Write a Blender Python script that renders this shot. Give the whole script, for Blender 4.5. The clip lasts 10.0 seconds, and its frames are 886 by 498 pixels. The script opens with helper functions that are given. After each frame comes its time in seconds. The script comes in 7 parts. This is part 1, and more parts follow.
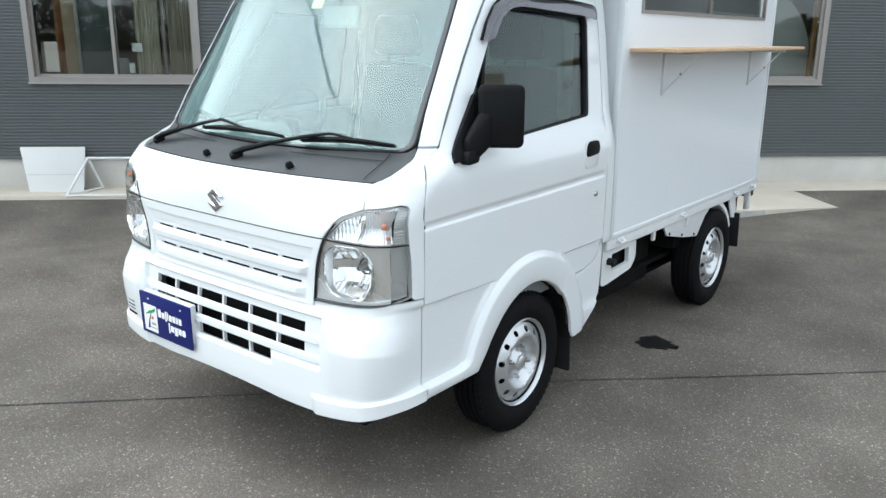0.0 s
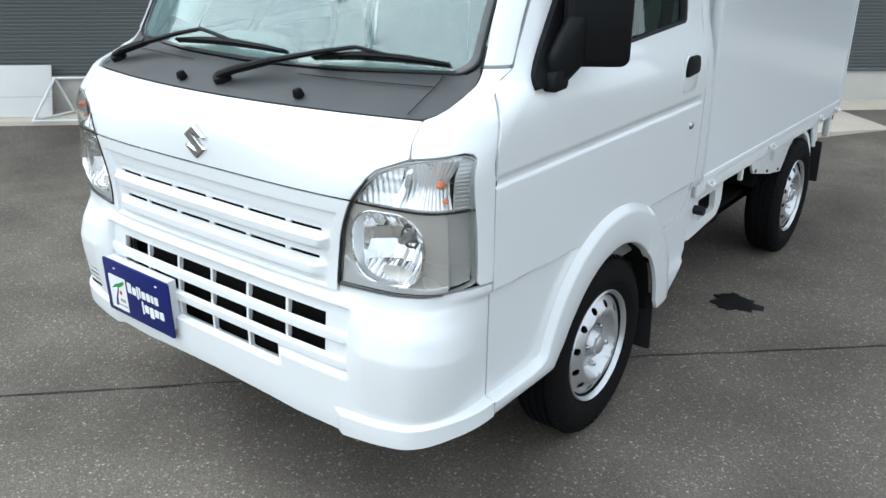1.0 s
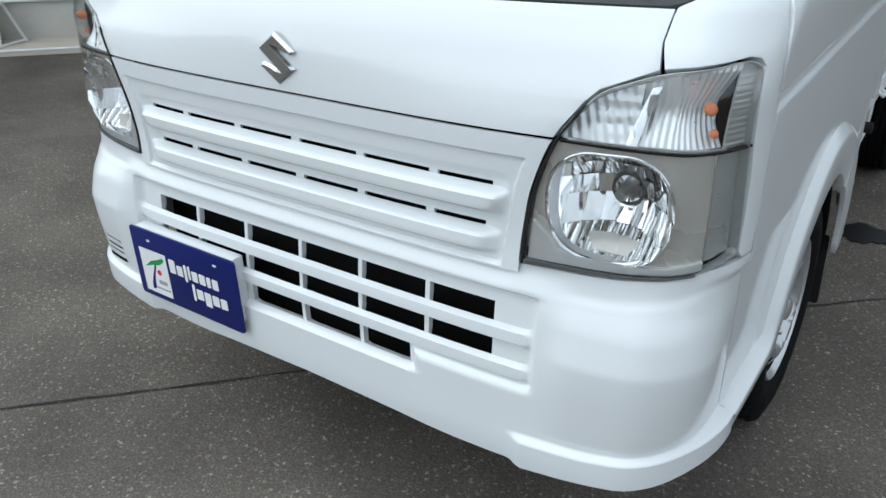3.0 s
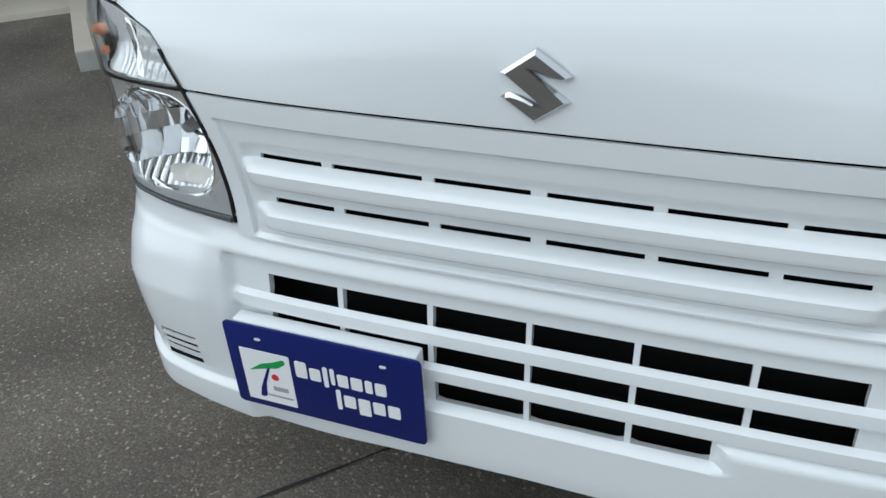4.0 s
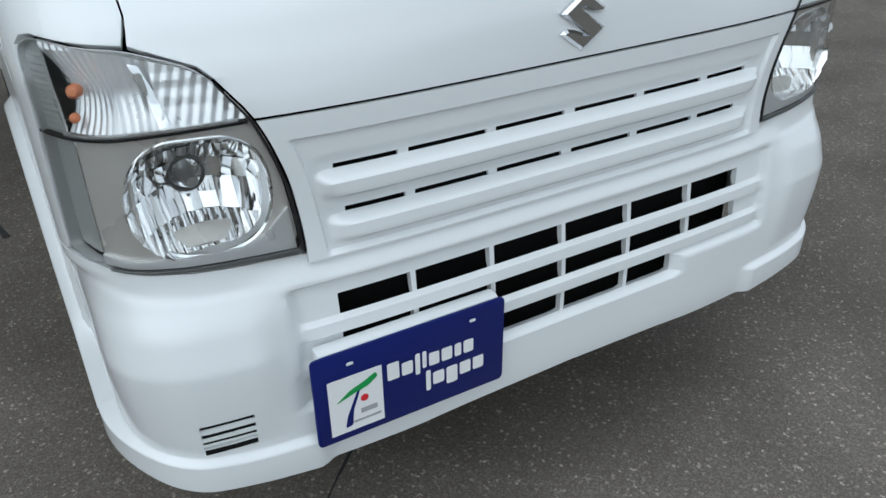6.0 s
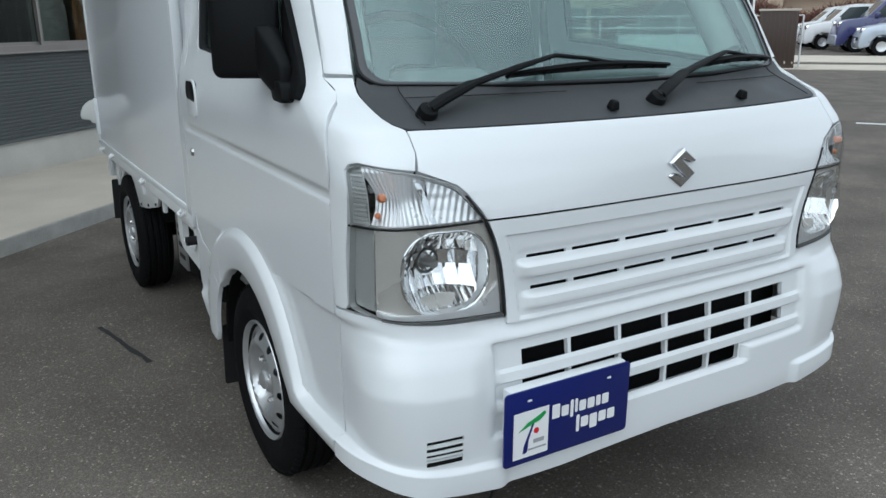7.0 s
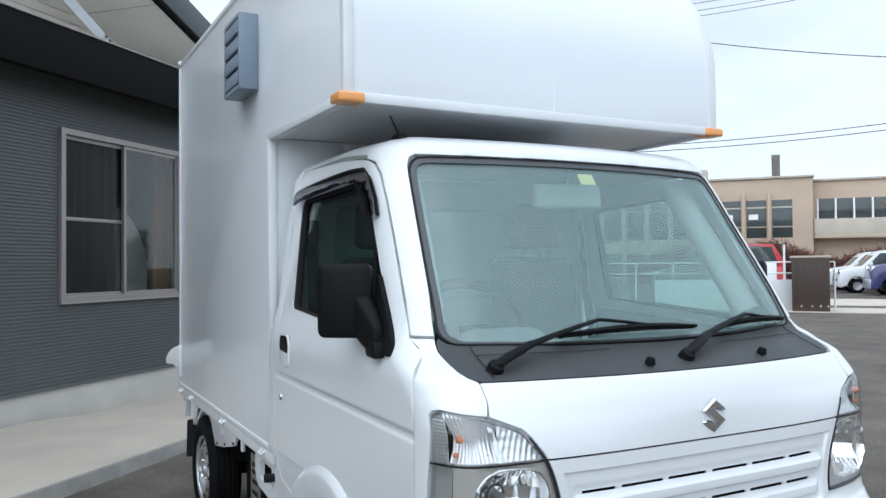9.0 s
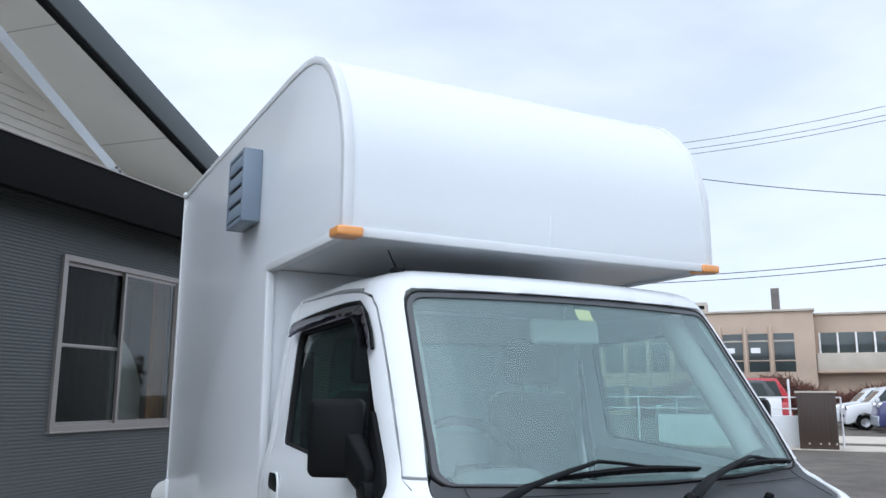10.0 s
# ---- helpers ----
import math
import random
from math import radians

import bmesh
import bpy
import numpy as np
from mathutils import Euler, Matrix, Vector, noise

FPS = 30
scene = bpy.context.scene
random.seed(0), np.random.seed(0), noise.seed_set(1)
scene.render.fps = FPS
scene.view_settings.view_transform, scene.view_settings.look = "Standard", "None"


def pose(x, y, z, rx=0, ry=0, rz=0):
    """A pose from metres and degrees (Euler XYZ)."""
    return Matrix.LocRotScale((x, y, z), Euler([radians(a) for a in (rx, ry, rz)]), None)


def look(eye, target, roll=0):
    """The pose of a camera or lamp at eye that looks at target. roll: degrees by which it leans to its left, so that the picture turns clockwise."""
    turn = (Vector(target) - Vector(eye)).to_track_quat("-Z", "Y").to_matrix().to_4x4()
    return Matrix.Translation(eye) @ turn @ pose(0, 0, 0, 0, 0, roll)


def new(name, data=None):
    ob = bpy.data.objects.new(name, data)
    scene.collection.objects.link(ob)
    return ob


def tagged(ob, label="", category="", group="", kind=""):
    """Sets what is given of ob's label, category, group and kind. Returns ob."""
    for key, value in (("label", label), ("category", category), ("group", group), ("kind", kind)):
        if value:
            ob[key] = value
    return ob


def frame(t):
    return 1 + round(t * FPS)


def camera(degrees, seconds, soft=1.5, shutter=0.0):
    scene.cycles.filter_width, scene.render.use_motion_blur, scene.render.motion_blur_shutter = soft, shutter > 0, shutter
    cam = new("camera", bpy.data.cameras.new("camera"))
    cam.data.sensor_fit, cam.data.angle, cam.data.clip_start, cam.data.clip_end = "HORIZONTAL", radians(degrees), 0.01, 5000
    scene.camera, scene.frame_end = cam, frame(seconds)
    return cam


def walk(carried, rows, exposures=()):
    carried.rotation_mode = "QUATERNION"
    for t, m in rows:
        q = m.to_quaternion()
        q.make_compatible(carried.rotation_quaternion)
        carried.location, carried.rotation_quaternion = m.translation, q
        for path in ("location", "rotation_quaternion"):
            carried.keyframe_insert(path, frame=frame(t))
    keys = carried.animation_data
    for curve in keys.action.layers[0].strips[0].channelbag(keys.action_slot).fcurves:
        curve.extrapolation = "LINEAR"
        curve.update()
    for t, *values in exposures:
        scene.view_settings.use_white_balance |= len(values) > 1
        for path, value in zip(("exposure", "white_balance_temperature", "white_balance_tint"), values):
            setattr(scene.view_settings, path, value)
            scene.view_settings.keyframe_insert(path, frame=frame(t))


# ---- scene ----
cam = camera(58.4, 10.0)
PATH = [
    (0, (2.212, -1.518, 1.436), (0.995, -0.019, 0.916), 0.5),
    (0.5, (1.917, -1.296, 1.39), (0.743, 0.204, 0.78), 1.1),
    (1, (1.63, -1.091, 1.349), (0.471, 0.373, 0.632), 0.3),
    (1.5, (1.42, -0.865, 1.296), (0.287, 0.559, 0.466), -0.6),
    (2, (1.324, -0.807, 1.292), (0.205, 0.575, 0.377), -1.4),
    (2.2, (1.279, -0.809, 1.284), (0.173, 0.566, 0.343), -1.8),
    (3.3, (0.724, -0.922, 1.187), (-0.206, 0.609, 0.298), -1.2),
    (3.5, (0.521, -0.842, 1.237), (-0.287, 0.678, 0.219), -2.7),
    (4, (0.213, -0.811, 1.219), (-0.424, 0.764, 0.164), -2.8),
    (4.5, (-0.06, -0.82, 1.198), (-0.343, 0.843, 0.124), -1.7),
    (5, (-0.296, -0.744, 1.177), (-0.165, 0.914, 0.066), -2.0),
    (5.2, (-0.372, -0.735, 1.184), (-0.103, 0.897, 0.06), -2.9),
    (6.3, (-0.899, -1.0, 1.194), (0.072, 0.509, 0.309), -0.5),
    (6.5, (-1.006, -1.064, 1.197), (-0.019, 0.484, 0.403), -0.1),
    (7, (-1.3, -1.19, 1.213), (-0.324, 0.466, 0.66), -0.4),
    (7.5, (-1.424, -1.345, 1.222), (-0.434, 0.341, 0.802), 0.2),
    (8, (-1.488, -1.425, 1.235), (-0.547, 0.309, 0.907), -0.0),
    (8.5, (-1.511, -1.439, 1.27), (-0.578, 0.321, 1.096), -0.5),
    (9, (-1.517, -1.441, 1.285), (-0.586, 0.328, 1.326), -0.5),
    (9.5, (-1.509, -1.44, 1.297), (-0.587, 0.322, 1.514), -0.2),
    (10, (-1.502, -1.437, 1.301), (-0.586, 0.304, 1.665), 0.2),
]
walk(cam, [(t, look(eye, target, roll)) for t, eye, target, roll in PATH], [(0, 0.98, 6200, 2), (2.2, 0.50, 6080, 2), (3.5, 0.16, 6120, 2), (4.5, -0.02, 6120, 2), (5.2, -0.04, 6100, 2), (6.5, 0.02, 6100, 2), (7.2, 0.13, 6040, 2), (8.5, 0.44, 6000, 3), (10, 0.34, 5880, 8)])

# ---- light ----
import itertools

world = bpy.data.worlds.new("overcast_sky")
scene.world = world
world.use_nodes = True
wn, wl = world.node_tree.nodes, world.node_tree.links
wn.clear()
w_out, w_bg, w_sky = wn.new("ShaderNodeOutputWorld"), wn.new("ShaderNodeBackground"), wn.new("ShaderNodeTexSky")
w_sky.sky_type, w_sky.sun_disc = "NISHITA", False
w_sky.sun_elevation, w_sky.sun_rotation = radians(47), radians(237)
w_sky.air_density, w_sky.dust_density, w_sky.ozone_density = 1.0, 3.0, 1.0
w_gain = wn.new("ShaderNodeMix")
w_gain.data_type, w_gain.blend_type = "RGBA", "MULTIPLY"
w_gain.inputs[0].default_value = 1.0
w_gain.inputs[7].default_value = (0.08, 0.08, 0.08, 1)
w_tc, w_map, w_noise, w_ramp, w_mix = (wn.new(k) for k in ("ShaderNodeTexCoord", "ShaderNodeMapping", "ShaderNodeTexNoise", "ShaderNodeValToRGB", "ShaderNodeMix"))
w_map.inputs["Scale"].default_value = (1.0, 1.0, 3.0)
w_noise.inputs["Scale"].default_value, w_noise.inputs["Detail"].default_value = 2.2, 5.0
w_ramp.color_ramp.elements[0].position, w_ramp.color_ramp.elements[1].position = 0.30, 0.62
w_ramp.color_ramp.elements[0].color, w_ramp.color_ramp.elements[1].color = (0.72, 0.72, 0.72, 1), (1, 1, 1, 1)
w_mix.data_type = "RGBA"
w_mix.inputs[7].default_value = (0.87, 0.91, 1.0, 1)
wl.new(w_tc.outputs["Generated"], w_map.inputs["Vector"])
wl.new(w_map.outputs[0], w_noise.inputs["Vector"])
wl.new(w_noise.outputs["Fac"], w_ramp.inputs[0])
wl.new(w_sky.outputs[0], w_gain.inputs[6])
wl.new(w_ramp.outputs[0], w_mix.inputs[0])
wl.new(w_gain.outputs[2], w_mix.inputs[6])
w_sep, w_gray = wn.new("ShaderNodeSeparateXYZ"), wn.new("ShaderNodeVectorMath")
w_gray.operation = "SCALE"
wl.new(w_tc.outputs["Generated"], w_sep.inputs[0])
w_dome = wn.new("ShaderNodeValToRGB")
w_dome.color_ramp.elements[0].color, w_dome.color_ramp.elements[1].color = (1.02, 1.02, 1.02, 1), (0.83, 0.83, 0.83, 1)
w_mid = w_dome.color_ramp.elements.new(0.45)
w_mid.color = (0.88, 0.88, 0.88, 1)
wl.new(w_sep.outputs["Z"], w_dome.inputs[0])
wl.new(w_mix.outputs[2], w_gray.inputs[0])
# thin cloud glows round the hidden sun
w_dot, w_pow, w_max, w_add = wn.new("ShaderNodeVectorMath"), wn.new("ShaderNodeMath"), wn.new("ShaderNodeMath"), wn.new("ShaderNodeMath")
w_dot.operation, w_pow.operation, w_max.operation, w_add.operation = "DOT_PRODUCT", "POWER", "MAXIMUM", "MULTIPLY_ADD"
w_dot.inputs[1].default_value = Vector((-4.6, -3.0, 6.0)).normalized()
w_max.inputs[1].default_value, w_pow.inputs[1].default_value, w_add.inputs[1].default_value = 0.0, 2.0, 0.82
wl.new(w_tc.outputs["Generated"], w_dot.inputs[0])
wl.new(w_dot.outputs["Value"], w_max.inputs[0])
wl.new(w_max.outputs[0], w_pow.inputs[0])
wl.new(w_pow.outputs[0], w_add.inputs[0])
wl.new(w_dome.outputs[0], w_add.inputs[2])
wl.new(w_add.outputs[0], w_gray.inputs["Scale"])
wl.new(w_gray.outputs[0], w_bg.inputs[0])
wl.new(w_bg.outputs[0], w_out.inputs[0])
w_bg.inputs[1].default_value = 1.0
sun = new("sun", bpy.data.lights.new("sun", "SUN"))
sun.data.energy, sun.data.angle, sun.data.color = 0.72, radians(95), (1.0, 0.98, 0.95)
sun.matrix_world = look((-4.6, -3.0, 6.0), (0, 0, 0))


# ---- materials ----
def mat(name, color, rough=0.5, metal=0.0, coat=0.0, vary=0.06, scale=6.0, bump=0.0, bump_scale=200.0, spec=0.5, island=0.0, rough_vary=0.1, coat_rough=0.05):
    m = bpy.data.materials.new(name)
    m.use_nodes = True
    nt = m.node_tree
    b = nt.nodes["Principled BSDF"]
    b.inputs["Metallic"].default_value = metal
    b.inputs["Specular IOR Level"].default_value = spec
    b.inputs["Coat Weight"].default_value, b.inputs["Coat Roughness"].default_value = coat, coat_rough
    tc = nt.nodes.new("ShaderNodeTexCoord")
    big, fine = nt.nodes.new("ShaderNodeTexNoise"), nt.nodes.new("ShaderNodeTexNoise")
    big.inputs["Scale"].default_value, big.inputs["Detail"].default_value = scale, 4.0
    fine.inputs["Scale"].default_value, fine.inputs["Detail"].default_value = bump_scale, 3.0
    for n in (big, fine):
        nt.links.new(tc.outputs["Object"], n.inputs["Vector"])
    add = nt.nodes.new("ShaderNodeMath")
    add.operation = "MULTIPLY_ADD"
    add.inputs[1].default_value = 0.35
    nt.links.new(fine.outputs["Fac"], add.inputs[0])
    nt.links.new(big.outputs["Fac"], add.inputs[2])
    ramp = nt.nodes.new("ShaderNodeMapRange")
    ramp.inputs["From Min"].default_value, ramp.inputs["From Max"].default_value = 0.35, 1.0
    ramp.inputs["To Min"].default_value, ramp.inputs["To Max"].default_value = 1 - vary, 1 + vary
    nt.links.new(add.outputs[0], ramp.inputs["Value"])
    scaled = nt.nodes.new("ShaderNodeVectorMath")
    scaled.operation = "SCALE"
    scaled.inputs[0].default_value = color[:3]
    value = ramp.outputs[0]
    if island:
        oi, mr, mul = nt.nodes.new("ShaderNodeObjectInfo"), nt.nodes.new("ShaderNodeMapRange"), nt.nodes.new("ShaderNodeMath")
        mr.inputs["To Min"].default_value, mr.inputs["To Max"].default_value = 1 - island, 1 + island
        mul.operation = "MULTIPLY"
        nt.links.new(oi.outputs["Random"], mr.inputs["Value"])
        nt.links.new(mr.outputs[0], mul.inputs[0])
        nt.links.new(value, mul.inputs[1])
        value = mul.outputs[0]
    nt.links.new(value, scaled.inputs["Scale"])
    nt.links.new(scaled.outputs[0], b.inputs["Base Color"])
    rr = nt.nodes.new("ShaderNodeMapRange")
    rr.inputs["From Min"].default_value, rr.inputs["From Max"].default_value = 0.3, 0.7
    rr.inputs["To Min"].default_value, rr.inputs["To Max"].default_value = max(rough * (1 - rough_vary), 0.0), min(rough * (1 + rough_vary), 1.0)
    nt.links.new(big.outputs["Fac"], rr.inputs["Value"])
    nt.links.new(rr.outputs[0], b.inputs["Roughness"])
    if bump:
        bp = nt.nodes.new("ShaderNodeBump")
        bp.inputs["Strength"].default_value, bp.inputs["Distance"].default_value = 1.0, bump
        nt.links.new(fine.outputs["Fac"], bp.inputs["Height"])
        nt.links.new(bp.outputs[0], b.inputs["Normal"])
    return m


def pane(name, tint, f0=0.05, rough=0.0, milk=0.0):
    """Thin glass: clear with its tint, mirror gloss that grows towards grazing; milk: pale haze painted in for
    reflected sky.
    """
    m = bpy.data.materials.new(name)
    m.use_nodes = True
    nt = m.node_tree
    nt.nodes.remove(nt.nodes["Principled BSDF"])
    out = nt.nodes["Material Output"]
    tr, gl, lw, pw, ma, mx = (nt.nodes.new(k) for k in ("ShaderNodeBsdfTransparent", "ShaderNodeBsdfGlossy", "ShaderNodeLayerWeight", "ShaderNodeMath", "ShaderNodeMath", "ShaderNodeMixShader"))
    tr.inputs["Color"].default_value = (*tint, 1)
    gl.inputs["Roughness"].default_value = rough
    lw.inputs["Blend"].default_value = 0.5
    pw.operation, ma.operation = "POWER", "MULTIPLY_ADD"
    pw.inputs[1].default_value = 5.0
    ma.inputs[1].default_value, ma.inputs[2].default_value = 1 - f0, f0
    nt.links.new(lw.outputs["Facing"], pw.inputs[0])
    nt.links.new(pw.outputs[0], ma.inputs[0])
    nt.links.new(ma.outputs[0], mx.inputs[0])
    nt.links.new(tr.outputs[0], mx.inputs[1])
    nt.links.new(gl.outputs[0], mx.inputs[2])
    last = mx.outputs[0]
    # even pale teal diffuse share, painted sky sheen on the glass
    if milk:
        df, m2 = nt.nodes.new("ShaderNodeBsdfDiffuse"), nt.nodes.new("ShaderNodeMixShader")
        df.inputs["Color"].default_value = (0.60, 0.81, 0.81, 1)
        m2.inputs[0].default_value = milk
        nt.links.new(last, m2.inputs[1])
        nt.links.new(df.outputs[0], m2.inputs[2])
        last = m2.outputs[0]
    nt.links.new(last, out.inputs["Surface"])
    return m


PAINT = mat("white_car_paint", (0.735, 0.755, 0.763), 0.36, coat=0.7, vary=0.012, scale=2.0, bump=0.00002, bump_scale=900)
PANEL = mat("white_box_panel", (0.79, 0.82, 0.845), 0.32, coat=0.7, vary=0.02, scale=1.6, bump=0.00002, bump_scale=40, coat_rough=0.12)
ALLOY = mat("white_aluminium_trim", (0.72, 0.74, 0.75), 0.35, vary=0.03, scale=9)
WHITE_STEEL = mat("white_painted_steel", (0.72, 0.73, 0.73), 0.42, vary=0.05, scale=14, bump=0.0001, bump_scale=300)
COWL = mat("dark_grey_plastic", (0.043, 0.046, 0.048), 0.55, vary=0.05, scale=8, bump=0.00012, bump_scale=1400)
FRIT = mat("black_glass_border", (0.060, 0.064, 0.068), 0.16, vary=0.03)
BLACK = mat("black_plastic", (0.008, 0.0085, 0.009), 0.45, spec=0.09, vary=0.08, scale=12, bump=0.00012, bump_scale=1200)
RUBBER = mat("black_rubber", (0.016, 0.016, 0.017), 0.62, spec=0.22, vary=0.15, scale=20, bump=0.0003, bump_scale=400)
TYRE = mat("tyre_rubber", (0.008, 0.008, 0.0085), 0.72, spec=0.07, vary=0.2, scale=16, bump=0.0006, bump_scale=150)
RIM = mat("silver_wheel_paint", (0.60, 0.61, 0.62), 0.33, metal=0.75, vary=0.06, scale=18)
NUT = mat("zinc_nut", (0.5, 0.5, 0.49), 0.28, metal=1.0, vary=0.1, scale=40)
BADGE = mat("dull_chrome_badge", (0.66, 0.67, 0.69), 0.12, metal=1.0, vary=0.03)
TROUGH = mat("soft_chrome_trough", (0.80, 0.81, 0.82), 0.30, metal=0.6, vary=0.04, scale=30)
SIGNAL = mat("satin_signal_optic", (0.70, 0.71, 0.72), 0.24, metal=0.8, vary=0.03)
BOWL = mat("bright_lamp_reflector", (0.90, 0.905, 0.91), 0.05, metal=1.0, vary=0.02)
GASKET = mat("dark_grey_gasket", (0.075, 0.078, 0.078), 0.4, vary=0.05)
CHROME = mat("chrome", (0.86, 0.87, 0.88), 0.09, metal=1.0, vary=0.02)
SILVER = mat("satin_silver_reflector", (0.84, 0.85, 0.86), 0.33, metal=0.6, vary=0.03)
BEZEL = mat("grey_lamp_bezel", (0.60, 0.575, 0.54), 0.28, metal=0.35, vary=0.04)
DARKBEZEL = mat("dark_lamp_housing", (0.46, 0.47, 0.465), 0.28, metal=0.4, vary=0.06)
AMBER = mat("amber_bulb", (0.70, 0.24, 0.11), 0.5, vary=0.08)
ORANGE = mat("orange_lamp_lens", (0.85, 0.36, 0.10), 0.3, coat=0.5, vary=0.06, scale=30)
# black for the underbody, and for sheets that stand in for shade
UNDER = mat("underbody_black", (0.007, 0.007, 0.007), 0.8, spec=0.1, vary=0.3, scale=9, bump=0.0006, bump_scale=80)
STEEL = mat("dull_steel", (0.33, 0.33, 0.33), 0.45, metal=0.8, vary=0.15, scale=20)
SEAT = mat("grey_seat_cloth", (0.055, 0.058, 0.062), 0.9, vary=0.12, scale=25, bump=0.0001, bump_scale=300)
TRIMGREY = mat("grey_cab_trim", (0.17, 0.175, 0.175), 0.75, vary=0.06, scale=10, bump=0.0002, bump_scale=900)
CABWALL = mat("pale_cab_lining", (0.50, 0.51, 0.49), 0.75, vary=0.05, scale=6)
NAVY = mat("navy_plate_paint", (0.006, 0.013, 0.125), 0.35, spec=0.3, coat=0.1, vary=0.04, scale=12)
INKWHITE = mat("white_print", (0.80, 0.80, 0.80), 0.4, vary=0.03)
INKGREEN = mat("green_print", (0.02, 0.30, 0.07), 0.4, vary=0.04)
INKRED = mat("red_print", (0.62, 0.02, 0.03), 0.4, vary=0.04)
INKGREY = mat("grey_print", (0.35, 0.35, 0.36), 0.4, vary=0.04)
YELLOW = mat("yellow_sticker", (0.86, 0.70, 0.30), 0.5, vary=0.05)
WOOD = mat("pale_pine_board", (0.62, 0.42, 0.25), 0.55, vary=0.16, scale=14, bump=0.0002, bump_scale=180)
VENT = mat("blue_grey_plastic", (0.20, 0.25, 0.31), 0.45, vary=0.05, scale=14)
VISOR = pane("smoked_visor", (0.36, 0.33, 0.40), 0.16, 0.06)
GLASS = pane("green_tinted_glass", (0.86, 0.94, 0.92), 0.07, 0.0, milk=0.10)
SIDEGLASS = pane("side_window_glass", (0.60, 0.71, 0.68), 0.045)
BACKGLASS = pane("back_window_glass", (0.84, 0.92, 0.90), 0.045)
SCREEN = pane("dim_insect_screen", (0.52, 0.53, 0.52), 0.02, 0.3)
LENS = pane("clear_lamp_lens", (0.97, 0.975, 0.975), 0.05)
HOUSEGLASS = pane("house_window_glass", (0.80, 0.83, 0.81), 0.06)
LINING = mat("brown_plywood_lining", (0.30, 0.21, 0.14), 0.6, vary=0.15, scale=9)
SIDING = mat("dark_grey_metal_siding", (0.110, 0.121, 0.122), 0.45, metal=0.15, vary=0.10, scale=1.3, bump=0.0001, bump_scale=300)
CONCRETE = mat("pale_concrete", (0.54, 0.485, 0.405), 0.85, vary=0.16, scale=1.7, bump=0.0015, bump_scale=90)
PLINTH = mat("grey_concrete_plinth", (0.50, 0.485, 0.445), 0.85, vary=0.16, scale=2.3, bump=0.001, bump_scale=120)
KERB = mat("weathered_kerb_concrete", (0.36, 0.355, 0.325), 0.9, vary=0.25, scale=7, bump=0.002, bump_scale=90)
ALU = mat("champagne_aluminium", (0.33, 0.305, 0.285), 0.38, metal=0.55, vary=0.04, scale=12)
CURTAIN = mat("orange_brown_curtain", (0.48, 0.24, 0.11), 0.9, vary=0.12, scale=10)
ROOM = mat("dim_room_wall", (0.36, 0.33, 0.29), 0.9, vary=0.15, scale=2)
EAVE = mat("black_metal_eave", (0.012, 0.012, 0.012), 0.6, spec=0.03, vary=0.1, scale=3)
ROOFING = mat("pale_metal_roofing", (0.74, 0.74, 0.72), 0.4, metal=0.1, vary=0.08, scale=2)
SOFFIT = mat("beige_soffit_board", (0.84, 0.81, 0.74), 0.8, vary=0.05, scale=1.5)
GABLE = mat("cream_siding", (0.80, 0.76, 0.69), 0.7, vary=0.05, scale=2)
FASCIA = mat("grey_green_fascia", (0.075, 0.088, 0.09), 0.45, vary=0.07, scale=3)
BRACE = mat("pale_blue_steel_brace", (0.72, 0.76, 0.80), 0.4, metal=0.1, vary=0.05, scale=8)
BEIGE = mat("tan_rendered_wall", (0.47, 0.365, 0.280), 0.9, vary=0.13, scale=0.5, bump=0.004, bump_scale=20)
SOOT = mat("sooty_concrete", (0.15, 0.135, 0.125), 0.9, vary=0.35, scale=1.5)
BEIGE_PALE = mat("pale_stained_concrete", (0.48, 0.43, 0.36), 0.9, vary=0.2, scale=0.8)
FARGLASS = mat("dark_far_window", (0.05, 0.062, 0.062), 0.12, vary=0.3, scale=0.5)
BROWN = mat("dark_brown_metal", (0.055, 0.036, 0.027), 0.55, vary=0.15, scale=4)
HEDGE = mat("bare_reddish_hedge", (0.13, 0.055, 0.04), 0.9, vary=0.3, scale=3)
BELT = mat("winter_foliage", (0.060, 0.062, 0.042), 0.9, vary=0.35, scale=0.4)
TWIG = mat("bare_brown_twigs", (0.16, 0.10, 0.06), 0.9, vary=0.3, scale=5)
CARWHITE = mat("white_car", (0.72, 0.73, 0.74), 0.3, coat=0.6, vary=0.02)
CARBLUE = mat("dark_blue_car", (0.045, 0.05, 0.15), 0.3, coat=0.6, vary=0.03)
CARSILVER = mat("pale_blue_silver_car", (0.42, 0.47, 0.54), 0.3, metal=0.4, coat=0.6, vary=0.03)
CARRED = mat("red_car", (0.50, 0.03, 0.04), 0.3, coat=0.6, vary=0.03)
CARGREY = mat("dark_grey_car", (0.07, 0.075, 0.08), 0.3, coat=0.6, vary=0.03)
LINE = mat("worn_white_road_paint", (0.62, 0.62, 0.60), 0.8, vary=0.2, scale=9)
STAIN = mat("oil_stain", (0.012, 0.012, 0.012), 0.35, vary=0.3, scale=20)
CRACK = mat("dark_asphalt_joint", (0.025, 0.025, 0.025), 0.9, vary=0.3, scale=20)
CABLE = mat("black_cable", (0.02, 0.02, 0.022), 0.6, vary=0.05)
BOARD = mat("pale_grey_sheet", (0.62, 0.62, 0.60), 0.6, vary=0.06, scale=3)


